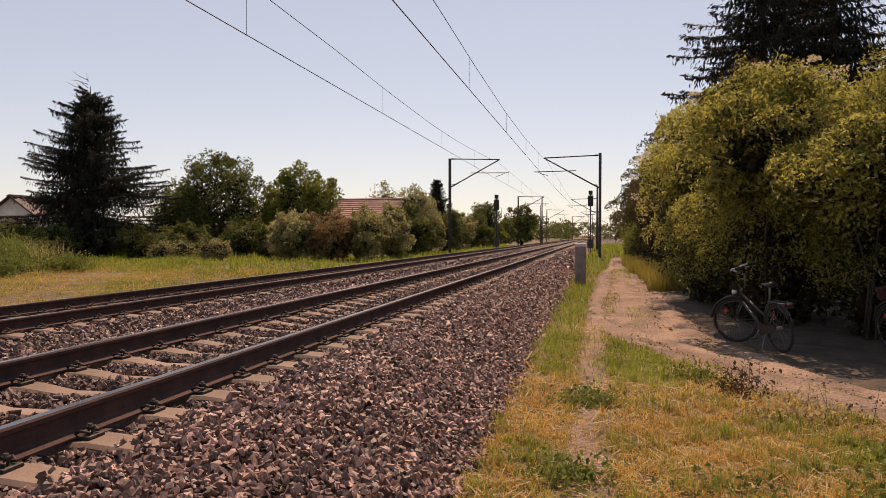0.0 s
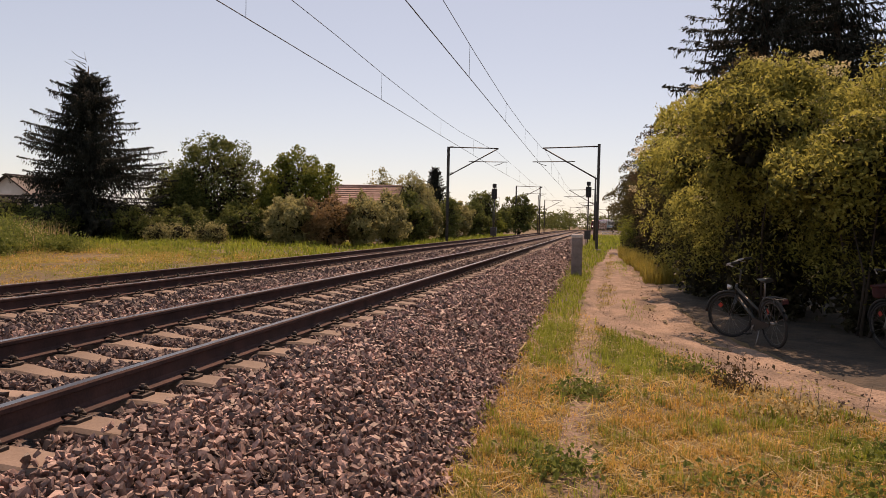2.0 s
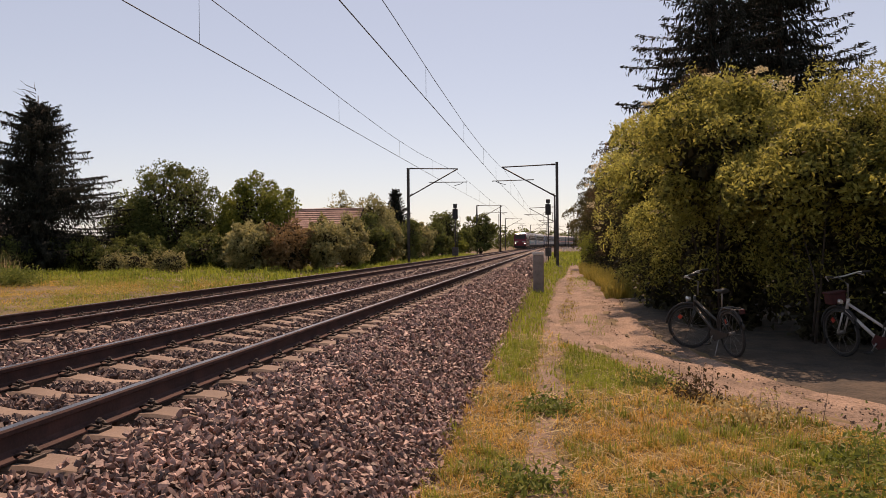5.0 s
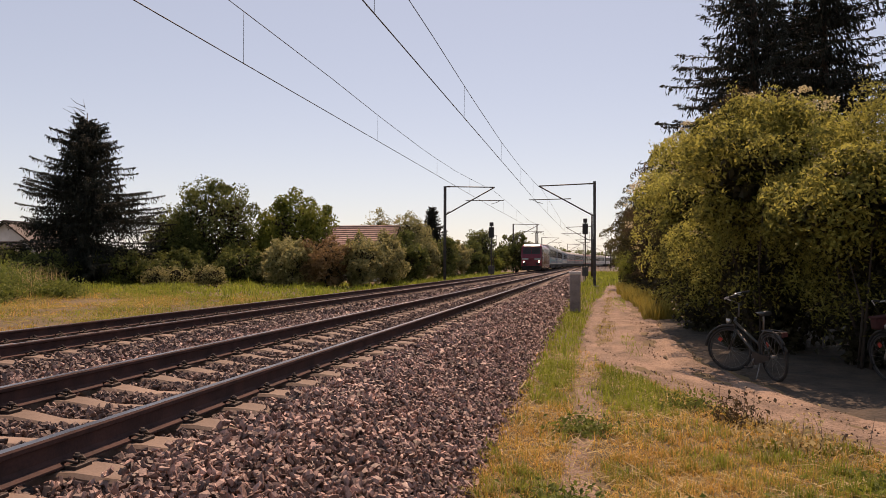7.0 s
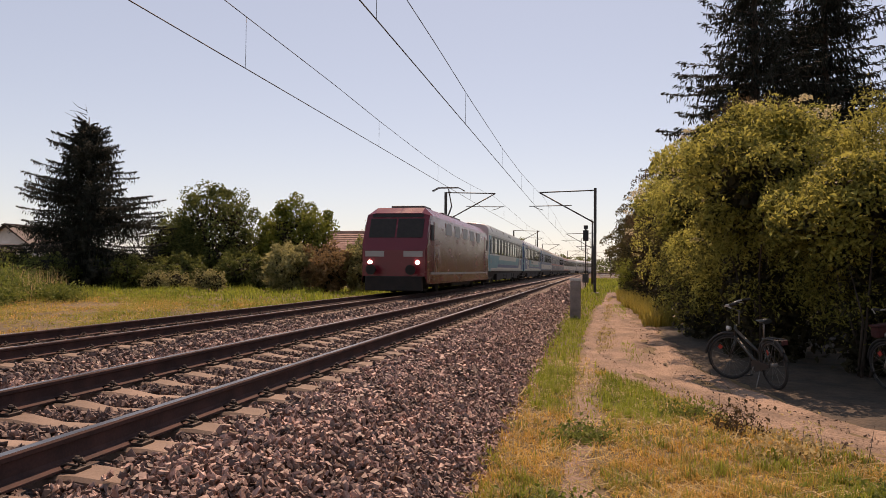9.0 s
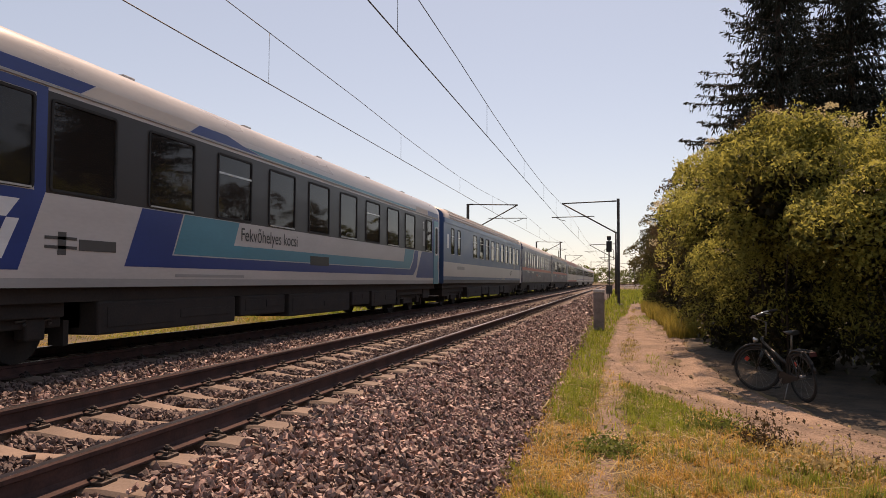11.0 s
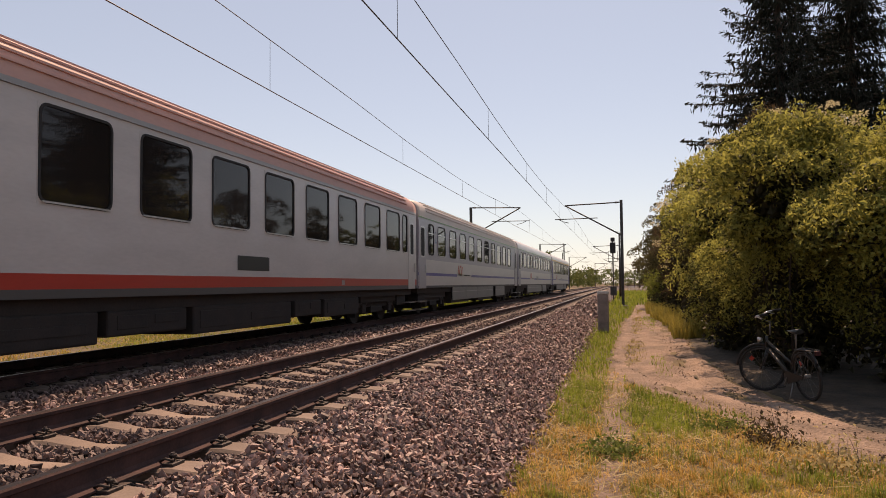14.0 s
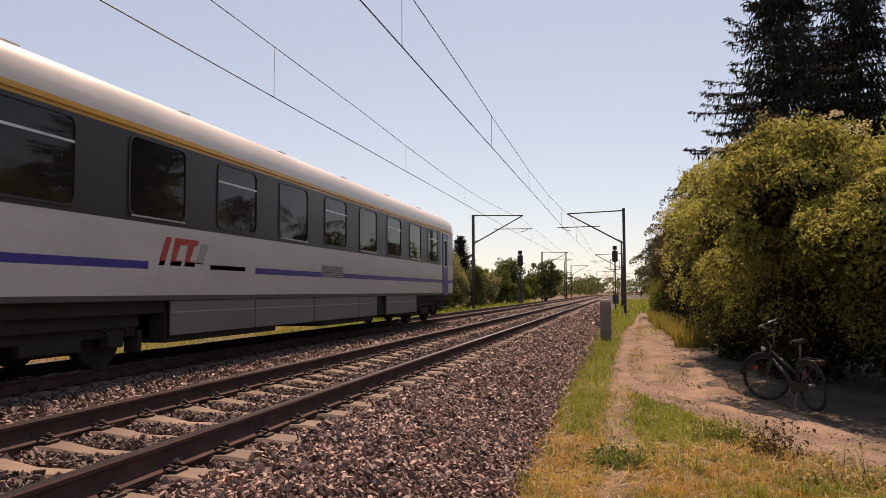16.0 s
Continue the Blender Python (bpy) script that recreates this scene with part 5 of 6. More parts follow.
HEDGE = [("elder_shrub", 8.9, 13.8, 2.3, 2.0, 4.5, L_PRIVET, 30000, 0.085, "dense dark green shrub with lit shoots behind the bicycles", 0, 60),
         ("elder_shrub", 7.6, 17.0, 2.3, 2.4, 5.0, L_ELDER, 30000, 0.10, "flowering elder shrub with creamy umbels over the path", 70, 50),
         ("elder_shrub", 11.4, 14.0, 2.2, 2.4, 4.7, L_ELDER, 20000, 0.10, "flowering elder shrub with creamy umbels and yellowish top", 60, 40),
         ("elder_shrub", 7.1, 21.0, 2.1, 2.6, 4.9, L_DARK, 24000, 0.10, "dense dark green shrub in the hedge beside the path", 0, 50),
         ("elder_shrub", 6.9, 26.0, 1.9, 2.8, 5.4, L_ELDER, 20000, 0.11, "flowering elder shrub leaning over the sandy path", 80, 30),
         ("copper_shrub", 8.4, 23.0, 1.9, 2.2, 6.4, L_COPPER, 16000, 0.11, "tall shrub with brownish copper leaves above the hedge", 0, 20),
         ("elder_shrub", 6.85, 32.5, 1.8, 3.2, 5.9, L_COPPER, 13000, 0.13, "brown-green shrub at the far part of the hedge", 0, 20),
         ("elder_shrub", 6.7, 40.0, 1.7, 3.5, 5.8, L_DARK, 12000, 0.15, "dark green shrub at the far part of the hedge", 0, 20),
         ("elder_shrub", 6.4, 51.0, 1.7, 3.8, 5.2, L_DARK, 11000, 0.17, "dark green shrub at the end of the hedge", 0, 0),
         ("lime_shrub", 6.1, 44.5, 0.9, 1.2, 2.5, L_LIME, 4000, 0.13, "small bright green shrub lit by the sun", 0, 0),
         ("privet_shrub", 8.5, 13.3, 1.2, 1.1, 2.9, L_PRIVET, 9000, 0.08, "low dark privet shrub behind the bicycle", 0, 0),
         ("privet_shrub", 10.7, 11.3, 1.2, 1.0, 2.7, L_PRIVET, 9000, 0.08, "low dark privet shrub behind the silver bicycle", 0, 0),
         ("privet_shrub", 6.9, 15.6, 1.1, 1.6, 2.9, L_PRIVET, 9000, 0.09, "low dark privet shrub at the path's edge", 0, 0),
         ("privet_shrub", 6.5, 19.3, 0.9, 1.9, 3.3, L_PRIVET, 9000, 0.10, "dark privet shrub at the path's edge", 0, 0),
         ("elder_shrub", 13.8, 12.0, 2.2, 2.2, 3.3, L_PRIVET, 14000, 0.10, "dark green shrub continuing the hedge", 0, 20),
         ("elder_shrub", 10.9, 12.5, 2.1, 1.6, 4.0, L_PRIVET, 18000, 0.09, "dark green shrub behind the leaning bicycle", 0, 30)]
for nm, x, y, rx, ry, h, mt, n, lf, lb, bl, sh in HEDGE:
    shrub(nm, x, y, rx, ry, h, mt, int(n * 0.95), lf * 0.95, lb, aspect=0.38, blossom=int(bl * 1.7), shoots=sh * 3, clumps=int(26 + 5 * rx * h), clump_r=0.52, boughs=True)
for x, y, rx, ry, h, mt, st in ((6.75, 14.9, 1.45, 1.6, 4.6, L_PRIVET, 1.9), (7.9, 13.0, 1.8, 1.3, 3.5, L_PRIVET, 1.7), (9.9, 11.9, 1.7, 1.2, 3.1, L_PRIVET, 1.6), (6.3, 19.6, 1.25, 1.7, 4.7, L_ELDER, 2.1)):
    shrub("elder_shrub", x, y, rx, ry, h, mt, 13000, 0.105, "dark shrub with boughs hanging over the path", clumps=60, clump_r=0.38, boughs=True, stem=st, trunk_r=0.028, shoots=110, blossom=30 if mt == L_ELDER else 0)
shrub("round_tree", 17.4, 30.0, 2.2, 2.2, 8.2, L_TREE, 9000, 0.16, "green deciduous tree behind the hedge", category="tree", group="trees", stem=3.5, trunk_r=0.14)

# left of the line
for nm, x, y, rx, ry, h, mt, n, lf, lb in (
        ("broadleaf_tree", -22.0, 48.0, 3.1, 3.0, 7.1, L_TREE, 16000, 0.20, "rounded dark green broadleaf tree in the meadow"),
        ("broadleaf_tree", -24.2, 46.0, 2.0, 2.2, 4.9, L_TREE, 9000, 0.19, "smaller dark green broadleaf tree beside its neighbour"),
        ("broadleaf_tree", -16.9, 50.0, 2.9, 2.6, 6.3, L_LIME, 12000, 0.24, "light green broadleaf tree with large leaves"),
        ("broadleaf_tree", -20.0, 52.0, 2.6, 2.2, 4.4, L_TREE, 8000, 0.2, "dark green bushy tree at the meadow's edge"),
        ("broadleaf_tree", -11.4, 61.0, 1.7, 1.7, 5.6, L_SHRUB, 8000, 0.2, "slender green tree behind the shrubs"),
        ("broadleaf_tree", -14.6, 63.0, 1.4, 1.4, 6.0, L_SHRUB, 2500, 0.2, "thin sparse tree behind the tiled roof"),
        ("broadleaf_tree", -10.2, 92.0, 2.0, 2.0, 5.6, L_TREE, 5000, 0.3, "dark green tree beside the signal"),
        ("broadleaf_tree", -8.6, 122.0, 3.1, 3.0, 6.4, L_TREE, 6000, 0.36, "rounded dark tree near the distant mast")):
    shrub(nm, x, y, rx, ry, h, mt, n, lf, lb, z0=-0.45, category="tree", group="trees", stem=0.3, clumps=60, clump_r=0.62, trunk_r=0.12)
for i, (x, y, rx, h, mt) in enumerate([(-14.0, 42.0, 1.5, 2.9, L_SHRUB), (-12.2, 42.8, 1.6, 3.1, L_RUSSET), (-10.6, 44.5, 1.5, 3.1, L_SHRUB), (-10.2, 49.0, 1.6, 3.5, L_SHRUB), (-9.9, 54.0, 1.6, 3.6, L_TREE), (-10.3, 60.0, 1.7, 3.6, L_SHRUB),
                                          (-10.0, 67.0, 1.7, 3.9, L_TREE), (-10.2, 75.0, 1.8, 3.9, L_SHRUB), (-10.0, 84.0, 1.9, 4.0, L_TREE), (-10.2, 100.0, 2.0, 3.4, L_LIME), (-10.6, 112.0, 2.2, 3.6, L_TREE), (-18.5, 45.0, 1.9, 2.3, L_TREE), (-21.5, 42.5, 1.8, 2.2, L_TREE), (-16.5, 45.5, 1.6, 2.2, L_SHRUB)]):
    shrub("shrub", x, y, rx, rx * 1.25, h, mt, 6500, 0.17 + 0.0012 * y, "dusty green shrub along the railway fence line", z0=-0.5, group="shrubs beyond the tracks", clumps=60, clump_r=0.4, shoots=20)
for x, y, rx, h in ((-26.5, 37.0, 1.8, 2.0), (-29.5, 37.5, 1.9, 2.2), (-32.5, 39.0, 2.0, 2.0), (-23.4, 39.5, 1.6, 2.0), (-36, 41, 2.2, 2.2)):
    shrub("shrub", x, y, rx, rx, h, L_TREE, 5000, 0.17, "low dark shrub at the foot of the spruce", z0=-0.45, group="shrubs beyond the tracks")
for x, y in ((-19.6, 39.0), (-18.2, 39.4), (-17.4, 39.2), (-20.6, 38.4)):
    shrub("bramble", x, y, 0.75, 0.7, 1.15, L_SHRUB, 1200, 0.12, "straggling dusty bramble in the dry meadow", z0=-0.45, group="brambles", clumps=30, clump_r=0.25, trunk_r=0.02)


def spruce(name, x, y, z0, h, reach, low, whorl, per, droop, label, dens=1.0, lop=None, curtain=0.45, core=0.56):
    """A spruce: tapered trunk, whorls of drooping boughs hung with needle sprays."""
    th = empty(name, pose(x, y, z0), label, "conifer", "conifers")
    part("trunk", ntube([(0, 0, -0.2), (0.05, 0, h * 0.5), (0, 0, h)], [0.24, 0.14, 0.02]), M_BARK, th)
    bm, P_, A_, S_ = bmesh.new(), [], [], []
    z = low
    while z < h - 0.3:
        f = (z - low) / (h - low)
        for j in range(per):
            az = random.uniform(0, 2 * math.pi)
            ln = min(reach, reach * 1.3 * (1 - f) ** 0.8) * random.uniform(0.55, 1.18) + 0.2
            if lop:
                ln *= lop(az, f)
            zz = z + random.uniform(-0.3, 0.3)
            dr = droop * random.uniform(0.7, 1.25) * (1 - 0.6 * f)
            ts = np.linspace(0, 1, 9)
            rise = (0.4 * f + random.uniform(-0.08, 0.1)) * ln
            path = np.stack([np.cos(az) * ln * ts, np.sin(az) * ln * ts, zz + rise * ts - dr * ln * (ts - 0.36 * ts ** 3)], -1)
            tube(bm, [tuple(q) for q in path[::2]], [0.05 * (1 - f) + 0.012, 0.035 * (1 - f) + 0.01, 0.02, 0.012, 0.006], n=4, cap=False)
            side = np.array([-np.sin(az), np.cos(az), 0])
            fwd = np.array([np.cos(az), np.sin(az), 0])
            # flat side twigs, tapering to the tip
            m = int(46 * dens * ln)
            t = rng.uniform(0.15, 1.02, m)
            c = np.stack([np.interp(t, ts, path[:, q]) for q in range(3)], -1)
            sw = rng.uniform(-1, 1, (m, 1))
            w = sw * (0.06 + 0.26 * (1.05 - t[:, None])) * min(ln, 2.4) * 0.6
            P_.append(c + side * w + fwd * np.abs(w) * 0.5 + rng.normal(0, 0.025, (m, 3)))
            A_.append(fwd * 0.8 + side * sw * 1.1 + [0, 0, -0.25])
            S_.append(rng.uniform(0.10, 0.22, m))
            # short curtains hanging under the bough
            m = int(30 * dens * ln)
            t = rng.uniform(0.1, 0.97, m)
            c = np.stack([np.interp(t, ts, path[:, q]) for q in range(3)], -1)
            sw = rng.uniform(-1, 1, (m, 1))
            w = sw * (0.05 + 0.18 * (1 - t[:, None])) * min(ln, 2.4) * 0.6
            hang = rng.random((m, 1)) ** 1.6 * curtain * (1.2 - 0.6 * t[:, None])
            P_.append(c + side * w - np.array([0, 0, 1]) * hang)
            A_.append(fwd * 0.2 + side * sw * 0.2 + [0, 0, -1.0])
            S_.append(rng.uniform(0.12, 0.26, m))
        # dense short sprays round the trunk
        m3 = int(300 * dens)
        rr = min(reach, reach * 1.3 * (1 - f) ** 0.8) * core * rng.random(m3) ** 0.6
        aa = rng.uniform(0, 2 * math.pi, m3)
        P_.append(np.stack([rr * np.cos(aa), rr * np.sin(aa), z - 0.25 * rr + rng.uniform(-0.25, 0.25, m3)], -1))
        A_.append(np.stack([0.4 * np.cos(aa), 0.4 * np.sin(aa), np.full(m3, -0.8)], -1))
        S_.append(rng.uniform(0.15, 0.35, m3))
        z += whorl * random.uniform(0.5, 1.5)
    part("branchwork", bm_mesh("branchwork", bm, M_BARK), None, th)["kind"] = "stuff"
    p = np.concatenate(P_)
    part("needles", leaf_mesh("needles", p, np.concatenate(S_), L_NEEDLE, None, 0.26, axis=unit(np.concatenate(A_)), fold=0.05), None, th, "hanging dark needle sprays")
    return th


spruce("spruce", -26.3, 40.0, -0.45, 10.4, 4.75, 0.3, 0.33, 11, 0.36, "tall dark spruce with long drooping boughs and a bare tip", dens=1.5, lop=lambda az, f: 0.82 + 0.18 * abs(math.cos(az)) + 0.16 * math.sin(5 * az + 9 * f), curtain=0.6, core=0.74)
th = empty("dead_treetop", pose(-26.6, 40.0, 9.0), "bare dead twigs at the top of the spruce", "branch")
bm = bmesh.new()
for i in range(11):
    a, zz, ln = random.uniform(2.2, 4.1), random.uniform(0.0, 1.6), random.uniform(0.5, 1.5)
    tube(bm, [(0.15, 0, zz - 0.15), (0.15 + 0.6 * ln * math.cos(a), 0.3 * math.sin(a), zz + 0.1), (0.15 + ln * math.cos(a), 0.5 * math.sin(a), zz + random.uniform(0, 0.5))], [0.022, 0.015, 0.006], n=4)
part("twig", bm, M_BARK, th)
spruce("spruce", 8.9, 26.5, -0.74, 15.5, 3.0, 2.4, 0.52, 11, 0.42, "dark spruce rising behind the hedge", dens=0.95)
spruce("spruce", 11.5, 28.0, -0.74, 16.5, 2.9, 2.4, 0.52, 11, 0.40, "second dark spruce rising behind the hedge", dens=0.95)
spruce("conifer", -17.9, 100.0, -0.5, 9.3, 2.6, 0.4, 0.33, 10, 0.1, "compact dark conifer behind the shrubs", dens=1.6)

# distant woods along the horizon
p_all, s_all = [], []
for i in range(150):
    a = rng.uniform(-1.15, 0.75)
    d = rng.uniform(190, 460)
    x, y = 3 + d * math.tan(a) * 0.8, d
    if abs(x - float(bend(y)) + 2.4) < 13:
        continue
    h = rng.uniform(4.0, 8.0) * (0.75 + d / 700)
    p, o, _ = crown_points((x, y, h * 0.45), (h * 0.75, h * 0.6, h * 0.55), 420, 30, h * 0.14)
    p_all.append(p[p[:, 2] > -0.7])
    s_all.append(np.full((p[:, 2] > -0.7).sum(), 0.13 * h))
for x, y, h in ((14, 62, 5.5), (17, 72, 7.0), (15, 84, 6.0), (19, 96, 7.5), (17, 112, 7), (22, 128, 8), (20, 146, 7.5), (24, 165, 8), (30, 190, 9), (38, 215, 9), (-20, 300, 7.5), (-12, 330, 7.0), (-3, 360, 8.0), (6, 400, 7.0), (-28, 280, 7.0), (-45, 300, 8.0), (26, 260, 6.0), (34, 300, 8.0), (16, 420, 8.5), (-36, 260, 6.5), (45, 420, 9), (60, 440, 10), (75, 460, 9), (-8, 240, 5.0), (-14, 262, 6.5), (-9, 285, 6.0), (0, 335, 7.5), (10, 380, 8.0), (18, 395, 8.0), (28, 440, 9.0), (40, 470, 9.5), (52, 500, 10), (12, 205, 4.5), (18, 225, 6.5), (26, 240, 7.0), (40, 250, 8), (48, 280, 8), (55, 320, 9), (70, 360, 10), (85, 400, 10), (100, 430, 11)):
    p, o, _ = crown_points((x, y, h * 0.45), (h * 0.9, h * 0.6, h * 0.55), 900, 34, h * 0.14)
    p_all.append(p[p[:, 2] > -0.7])
    s_all.append(np.full((p[:, 2] > -0.7).sum(), 0.09 * h))
pp = np.concatenate(p_all)
tagged(new("distant_woods", leaf_mesh("distant_woods", pp, np.concatenate(s_all), L_TREE, None, 0.6)), "hazy green woods along the horizon", "woods", kind="stuff")


# ---- grass ----
def blades(name, pos, length, width, mat, label, lean=0.5, category="grass"):
    """Grass blades, each a bent strip of two triangles and a tip."""
    n = len(pos)
    az = rng.uniform(0, 2 * math.pi, n)
    d = np.stack([np.cos(az), np.sin(az), np.zeros(n)], -1)
    side = np.stack([-np.sin(az), np.cos(az), np.zeros(n)], -1) * np.asarray(width)[:, None] * 0.5
    ln = np.asarray(length)[:, None]
    k = np.abs(rng.normal(0, lean, (n, 1)))
    up = np.array([0, 0, 1.0])
    mid = pos + ln * 0.55 * unit(up + d * k * 0.6)
    tip = mid + ln * 0.45 * unit(up * (1 - np.minimum(k, 1.2) * 0.6) + d * k * 1.8)
    V = np.stack([pos - side, pos + side, mid + side * 0.8, mid - side * 0.8, tip], 1)
    i = np.arange(n)[:, None] * 5
    F = np.concatenate([i + [0, 1, 2], i + [0, 2, 3], i + [3, 2, 4]], 1).reshape(-1, 3)
    return tagged(new(name, mesh_np(name, V.reshape(-1, 3), F, [mat])), label, category, kind="stuff")


def strew(n, x0, x1, y0, y1, keep):
    p = np.stack([rng.uniform(x0, x1, n), rng.uniform(y0, y1, n)], -1)
    p = p[keep(p[:, 0], p[:, 1])]
    return np.column_stack([p, ground_z(p[:, 0], p[:, 1]) - 0.005])


def wob(x, y, s=1.0, ph=0.0):
    return np.sin(1.7 * s * x + 0.9 * s * y + ph) * 0.5 + np.sin(0.8 * s * x - 1.3 * s * y + 2 * ph) * 0.5


def tuft(x, y):
    """Uneven tussocks about a hand wide."""
    return wob(x + 0.1 * wob(x, y, 5), y, 9, 0.3) * 0.45 + wob(x, y, 17, 1.1) * 0.35 + wob(x, y, 31, 2.3) * 0.2


def verge(x, y):
    return (x > 2.62 + 0.12 * wob(x, y, 3)) & (x < path_left(y) + 0.10 * wob(x, y, 4, 1))


def greenness(x, y):
    """How green the verge is: a green strip by the stones, a patch beside the bare track, straw elsewhere."""
    g = np.exp(-((x - 3.05) / 0.3) ** 2) * np.clip((y - 8.5) / 3, 0, 1) + 1.0 * np.exp(-((x - 4.1) / 0.45) ** 2 - ((y - 10.8) / 2.2) ** 2) + 0.35 * np.exp(-((x - 5.8) / 0.7) ** 2 - ((y - 5.6) / 1.0) ** 2)
    return np.clip(g + 0.22 * wob(x, y, 1.3, 0.6) + 0.22 * wob(x, y, 4.1, 1.6) + 0.21 + 0.9 * np.clip((y - 15) / 4, 0, 1), 0, 1)


def bare(x, y):
    return (np.abs(x - (3.58 + 0.05 * wob(x, y, 2))) < 0.19 + 0.06 * wob(x, y, 5)) & (y < 16)


B = []
for n, y0, y1, ln, wd in ((24000, -5.0, 3.0, 0.07, 0.012), (150000, 3.0, 7.0, 0.066, 0.0065), (95000, 7.0, 13.0, 0.075, 0.009), (50000, 13.0, 28.0, 0.10, 0.014), (20000, 28.0, 66.0, 0.16, 0.03)):
    p = strew(n, 2.45, 8.5, y0, y1, lambda x, y: verge(x, y) & (rng.random(len(x)) < 0.55 + 0.75 * tuft(x, y)) & ~(bare(x, y) & (rng.random(len(x)) < 0.8)))
    B.append((p, rng.uniform(0.5, 1.5, len(p)) * ln * np.clip(1 + 0.9 * tuft(p[:, 0], p[:, 1]), 0.35, 2), rng.uniform(0.5, 1.4, len(p)) * wd))
P3, LN, WD = (np.concatenate([b[i] for b in B]) for i in range(3))
g = greenness(P3[:, 0], P3[:, 1]) + 0.25 * tuft(P3[:, 0], P3[:, 1]) + rng.normal(0, 0.2, len(P3))
for lo, hi, nm, mt, lb, le, sc in ((-9, 0.32, "dry_grass", L_DRY, "straw-coloured dry cropped grass on the verge", 2.8, 1.1), (0.32, 0.62, "olive_grass", L_OLIVE, "half-dried olive grass on the verge", 1.7, 1.0), (0.62, 9, "green_grass", L_GREEN, "fresh green grass strip along the ballast", 1.0, 1.2)):
    k = (g >= lo) & (g < hi)
    blades(nm, P3[k], LN[k] * sc, WD[k], mt, lb, le)

# flattened straw on the verge and the bare track
p = strew(17000, 2.6, 7.5, 3.2, 14, lambda x, y: (verge(x, y) | bare(x, y)) & (rng.random(len(x)) < 0.45 + 0.5 * wob(x, y, 1.6, 0.4)))
az = rng.uniform(0, 2 * math.pi, len(p))
tagged(new("straw", leaf_mesh("straw", p + [0, 0, 0.035], rng.uniform(0.1, 0.32, len(p)), L_SEED, np.tile([0, 0, 1.0], (len(p), 1)), 0.04, 1.0, axis=np.stack([np.cos(az), np.sin(az), 0.1 * np.sin(3 * az)], -1), fold=0.0)), "loose pale straw lying on the verge", "straw", kind="stuff")

# grass tufts on the path's crown and edges
p = strew(6000, 3.9, 5.4, 13.5, 40, lambda x, y: np.minimum(np.hypot((x - 4.42) / 0.17, (y - 15.8) / 1.9), np.hypot((x - 4.75 - 0.02 * (y - 33)) / 0.28, (y - 33.5) / 5.0)) < 1 + 0.3 * wob(x, y, 5))
blades("path_tuft_grass", p, rng.uniform(0.06, 0.16, len(p)), rng.uniform(0.008, 0.016, len(p)), L_GREEN, "grass islands on the crown of the path", 0.8)
p = strew(24000, 3.4, 7.2, 10, 50, lambda x, y: (np.abs(x - (path_left(y) * 0.72 + path_right(y) * 0.28 + 0.1 * wob(x, y, 2))) < 0.26 * np.clip(wob(x, y, 0.55, 0.4) + 0.5, 0, 1)))
blades("path_grass", p, rng.uniform(0.03, 0.11, len(p)), rng.uniform(0.006, 0.014, len(p)), L_OLIVE, "sparse tufts on the crown of the path", 0.7)
p = strew(30000, 4.8, 7.4, 24, 48, lambda x, y: (x > path_right(y) - 0.5 + 0.15 * wob(x, y, 2)) & (x < path_right(y) + 1.3))
blades("path_edge_grass", p, rng.uniform(0.25, 0.75, len(p)), rng.uniform(0.012, 0.025, len(p)), L_OLIVE, "tall yellowish grass where the path meets the hedge", 0.35)

# grass beyond the end of the path
p = strew(14000, 2.9, 30, 56, 150, lambda x, y: x > 2.9)
blades("far_verge_grass", p, rng.uniform(0.2, 0.5, len(p)), rng.uniform(0.05, 0.12, len(p)), L_GREEN, "green grass around the far end of the path", 0.5)

# broad-leaved weeds
for x, y, r, n, mt, h in ((3.58, 7.6, 0.30, 700, L_WEED, 0.13), (3.45, 5.3, 0.28, 500, L_WEED, 0.12), (5.15, 8.45, 0.30, 420, L_COPPER, 0.28), (4.75, 9.1, 0.35, 500, L_WEED, 0.16), (6.1, 6.0, 0.5, 900, L_WEED, 0.16), (5.6, 5.0, 0.45, 700, L_WEED, 0.14), (6.6, 6.7, 0.35, 400, L_WEED, 0.2), (5.5, 7.5, 0.4, 450, L_SEED, 0.25), (4.6, 5.2, 0.4, 250, L_WEED, 0.10)):
    th = empty("weed_patch", pose(x, y, float(ground_z(x, y))), "low patch of broad-leaved weeds in dry grass", "weeds", "weed patches")
    q = np.column_stack([rng.normal(0, r * 0.55, (n, 2)), np.abs(rng.normal(0, h * 0.5, n)) + 0.01])
    part("foliage", leaf_mesh("foliage", q, rng.uniform(0.025, 0.07, n), mt, np.tile([0, 0, 1.0], (n, 1)), 0.55, 0.7), None, th)
    bm = bmesh.new()
    for i in range(6):
        a, b = random.gauss(0, r * 0.5), random.gauss(0, r * 0.5)
        tube(bm, [(a, b, -0.01), (a + 0.03, b, h * 0.6), (a + random.uniform(-0.06, 0.06), b + random.uniform(-0.06, 0.06), h * random.uniform(0.9, 1.5))], [0.003, 0.0025, 0.0015], n=4)
    part("stem", bm, M_BARK, th)["kind"] = "stuff"

# meadow beyond the tracks
def meadow(x, y):
    return x < -7.6 + 0.25 * wob(x, y, 1.5)


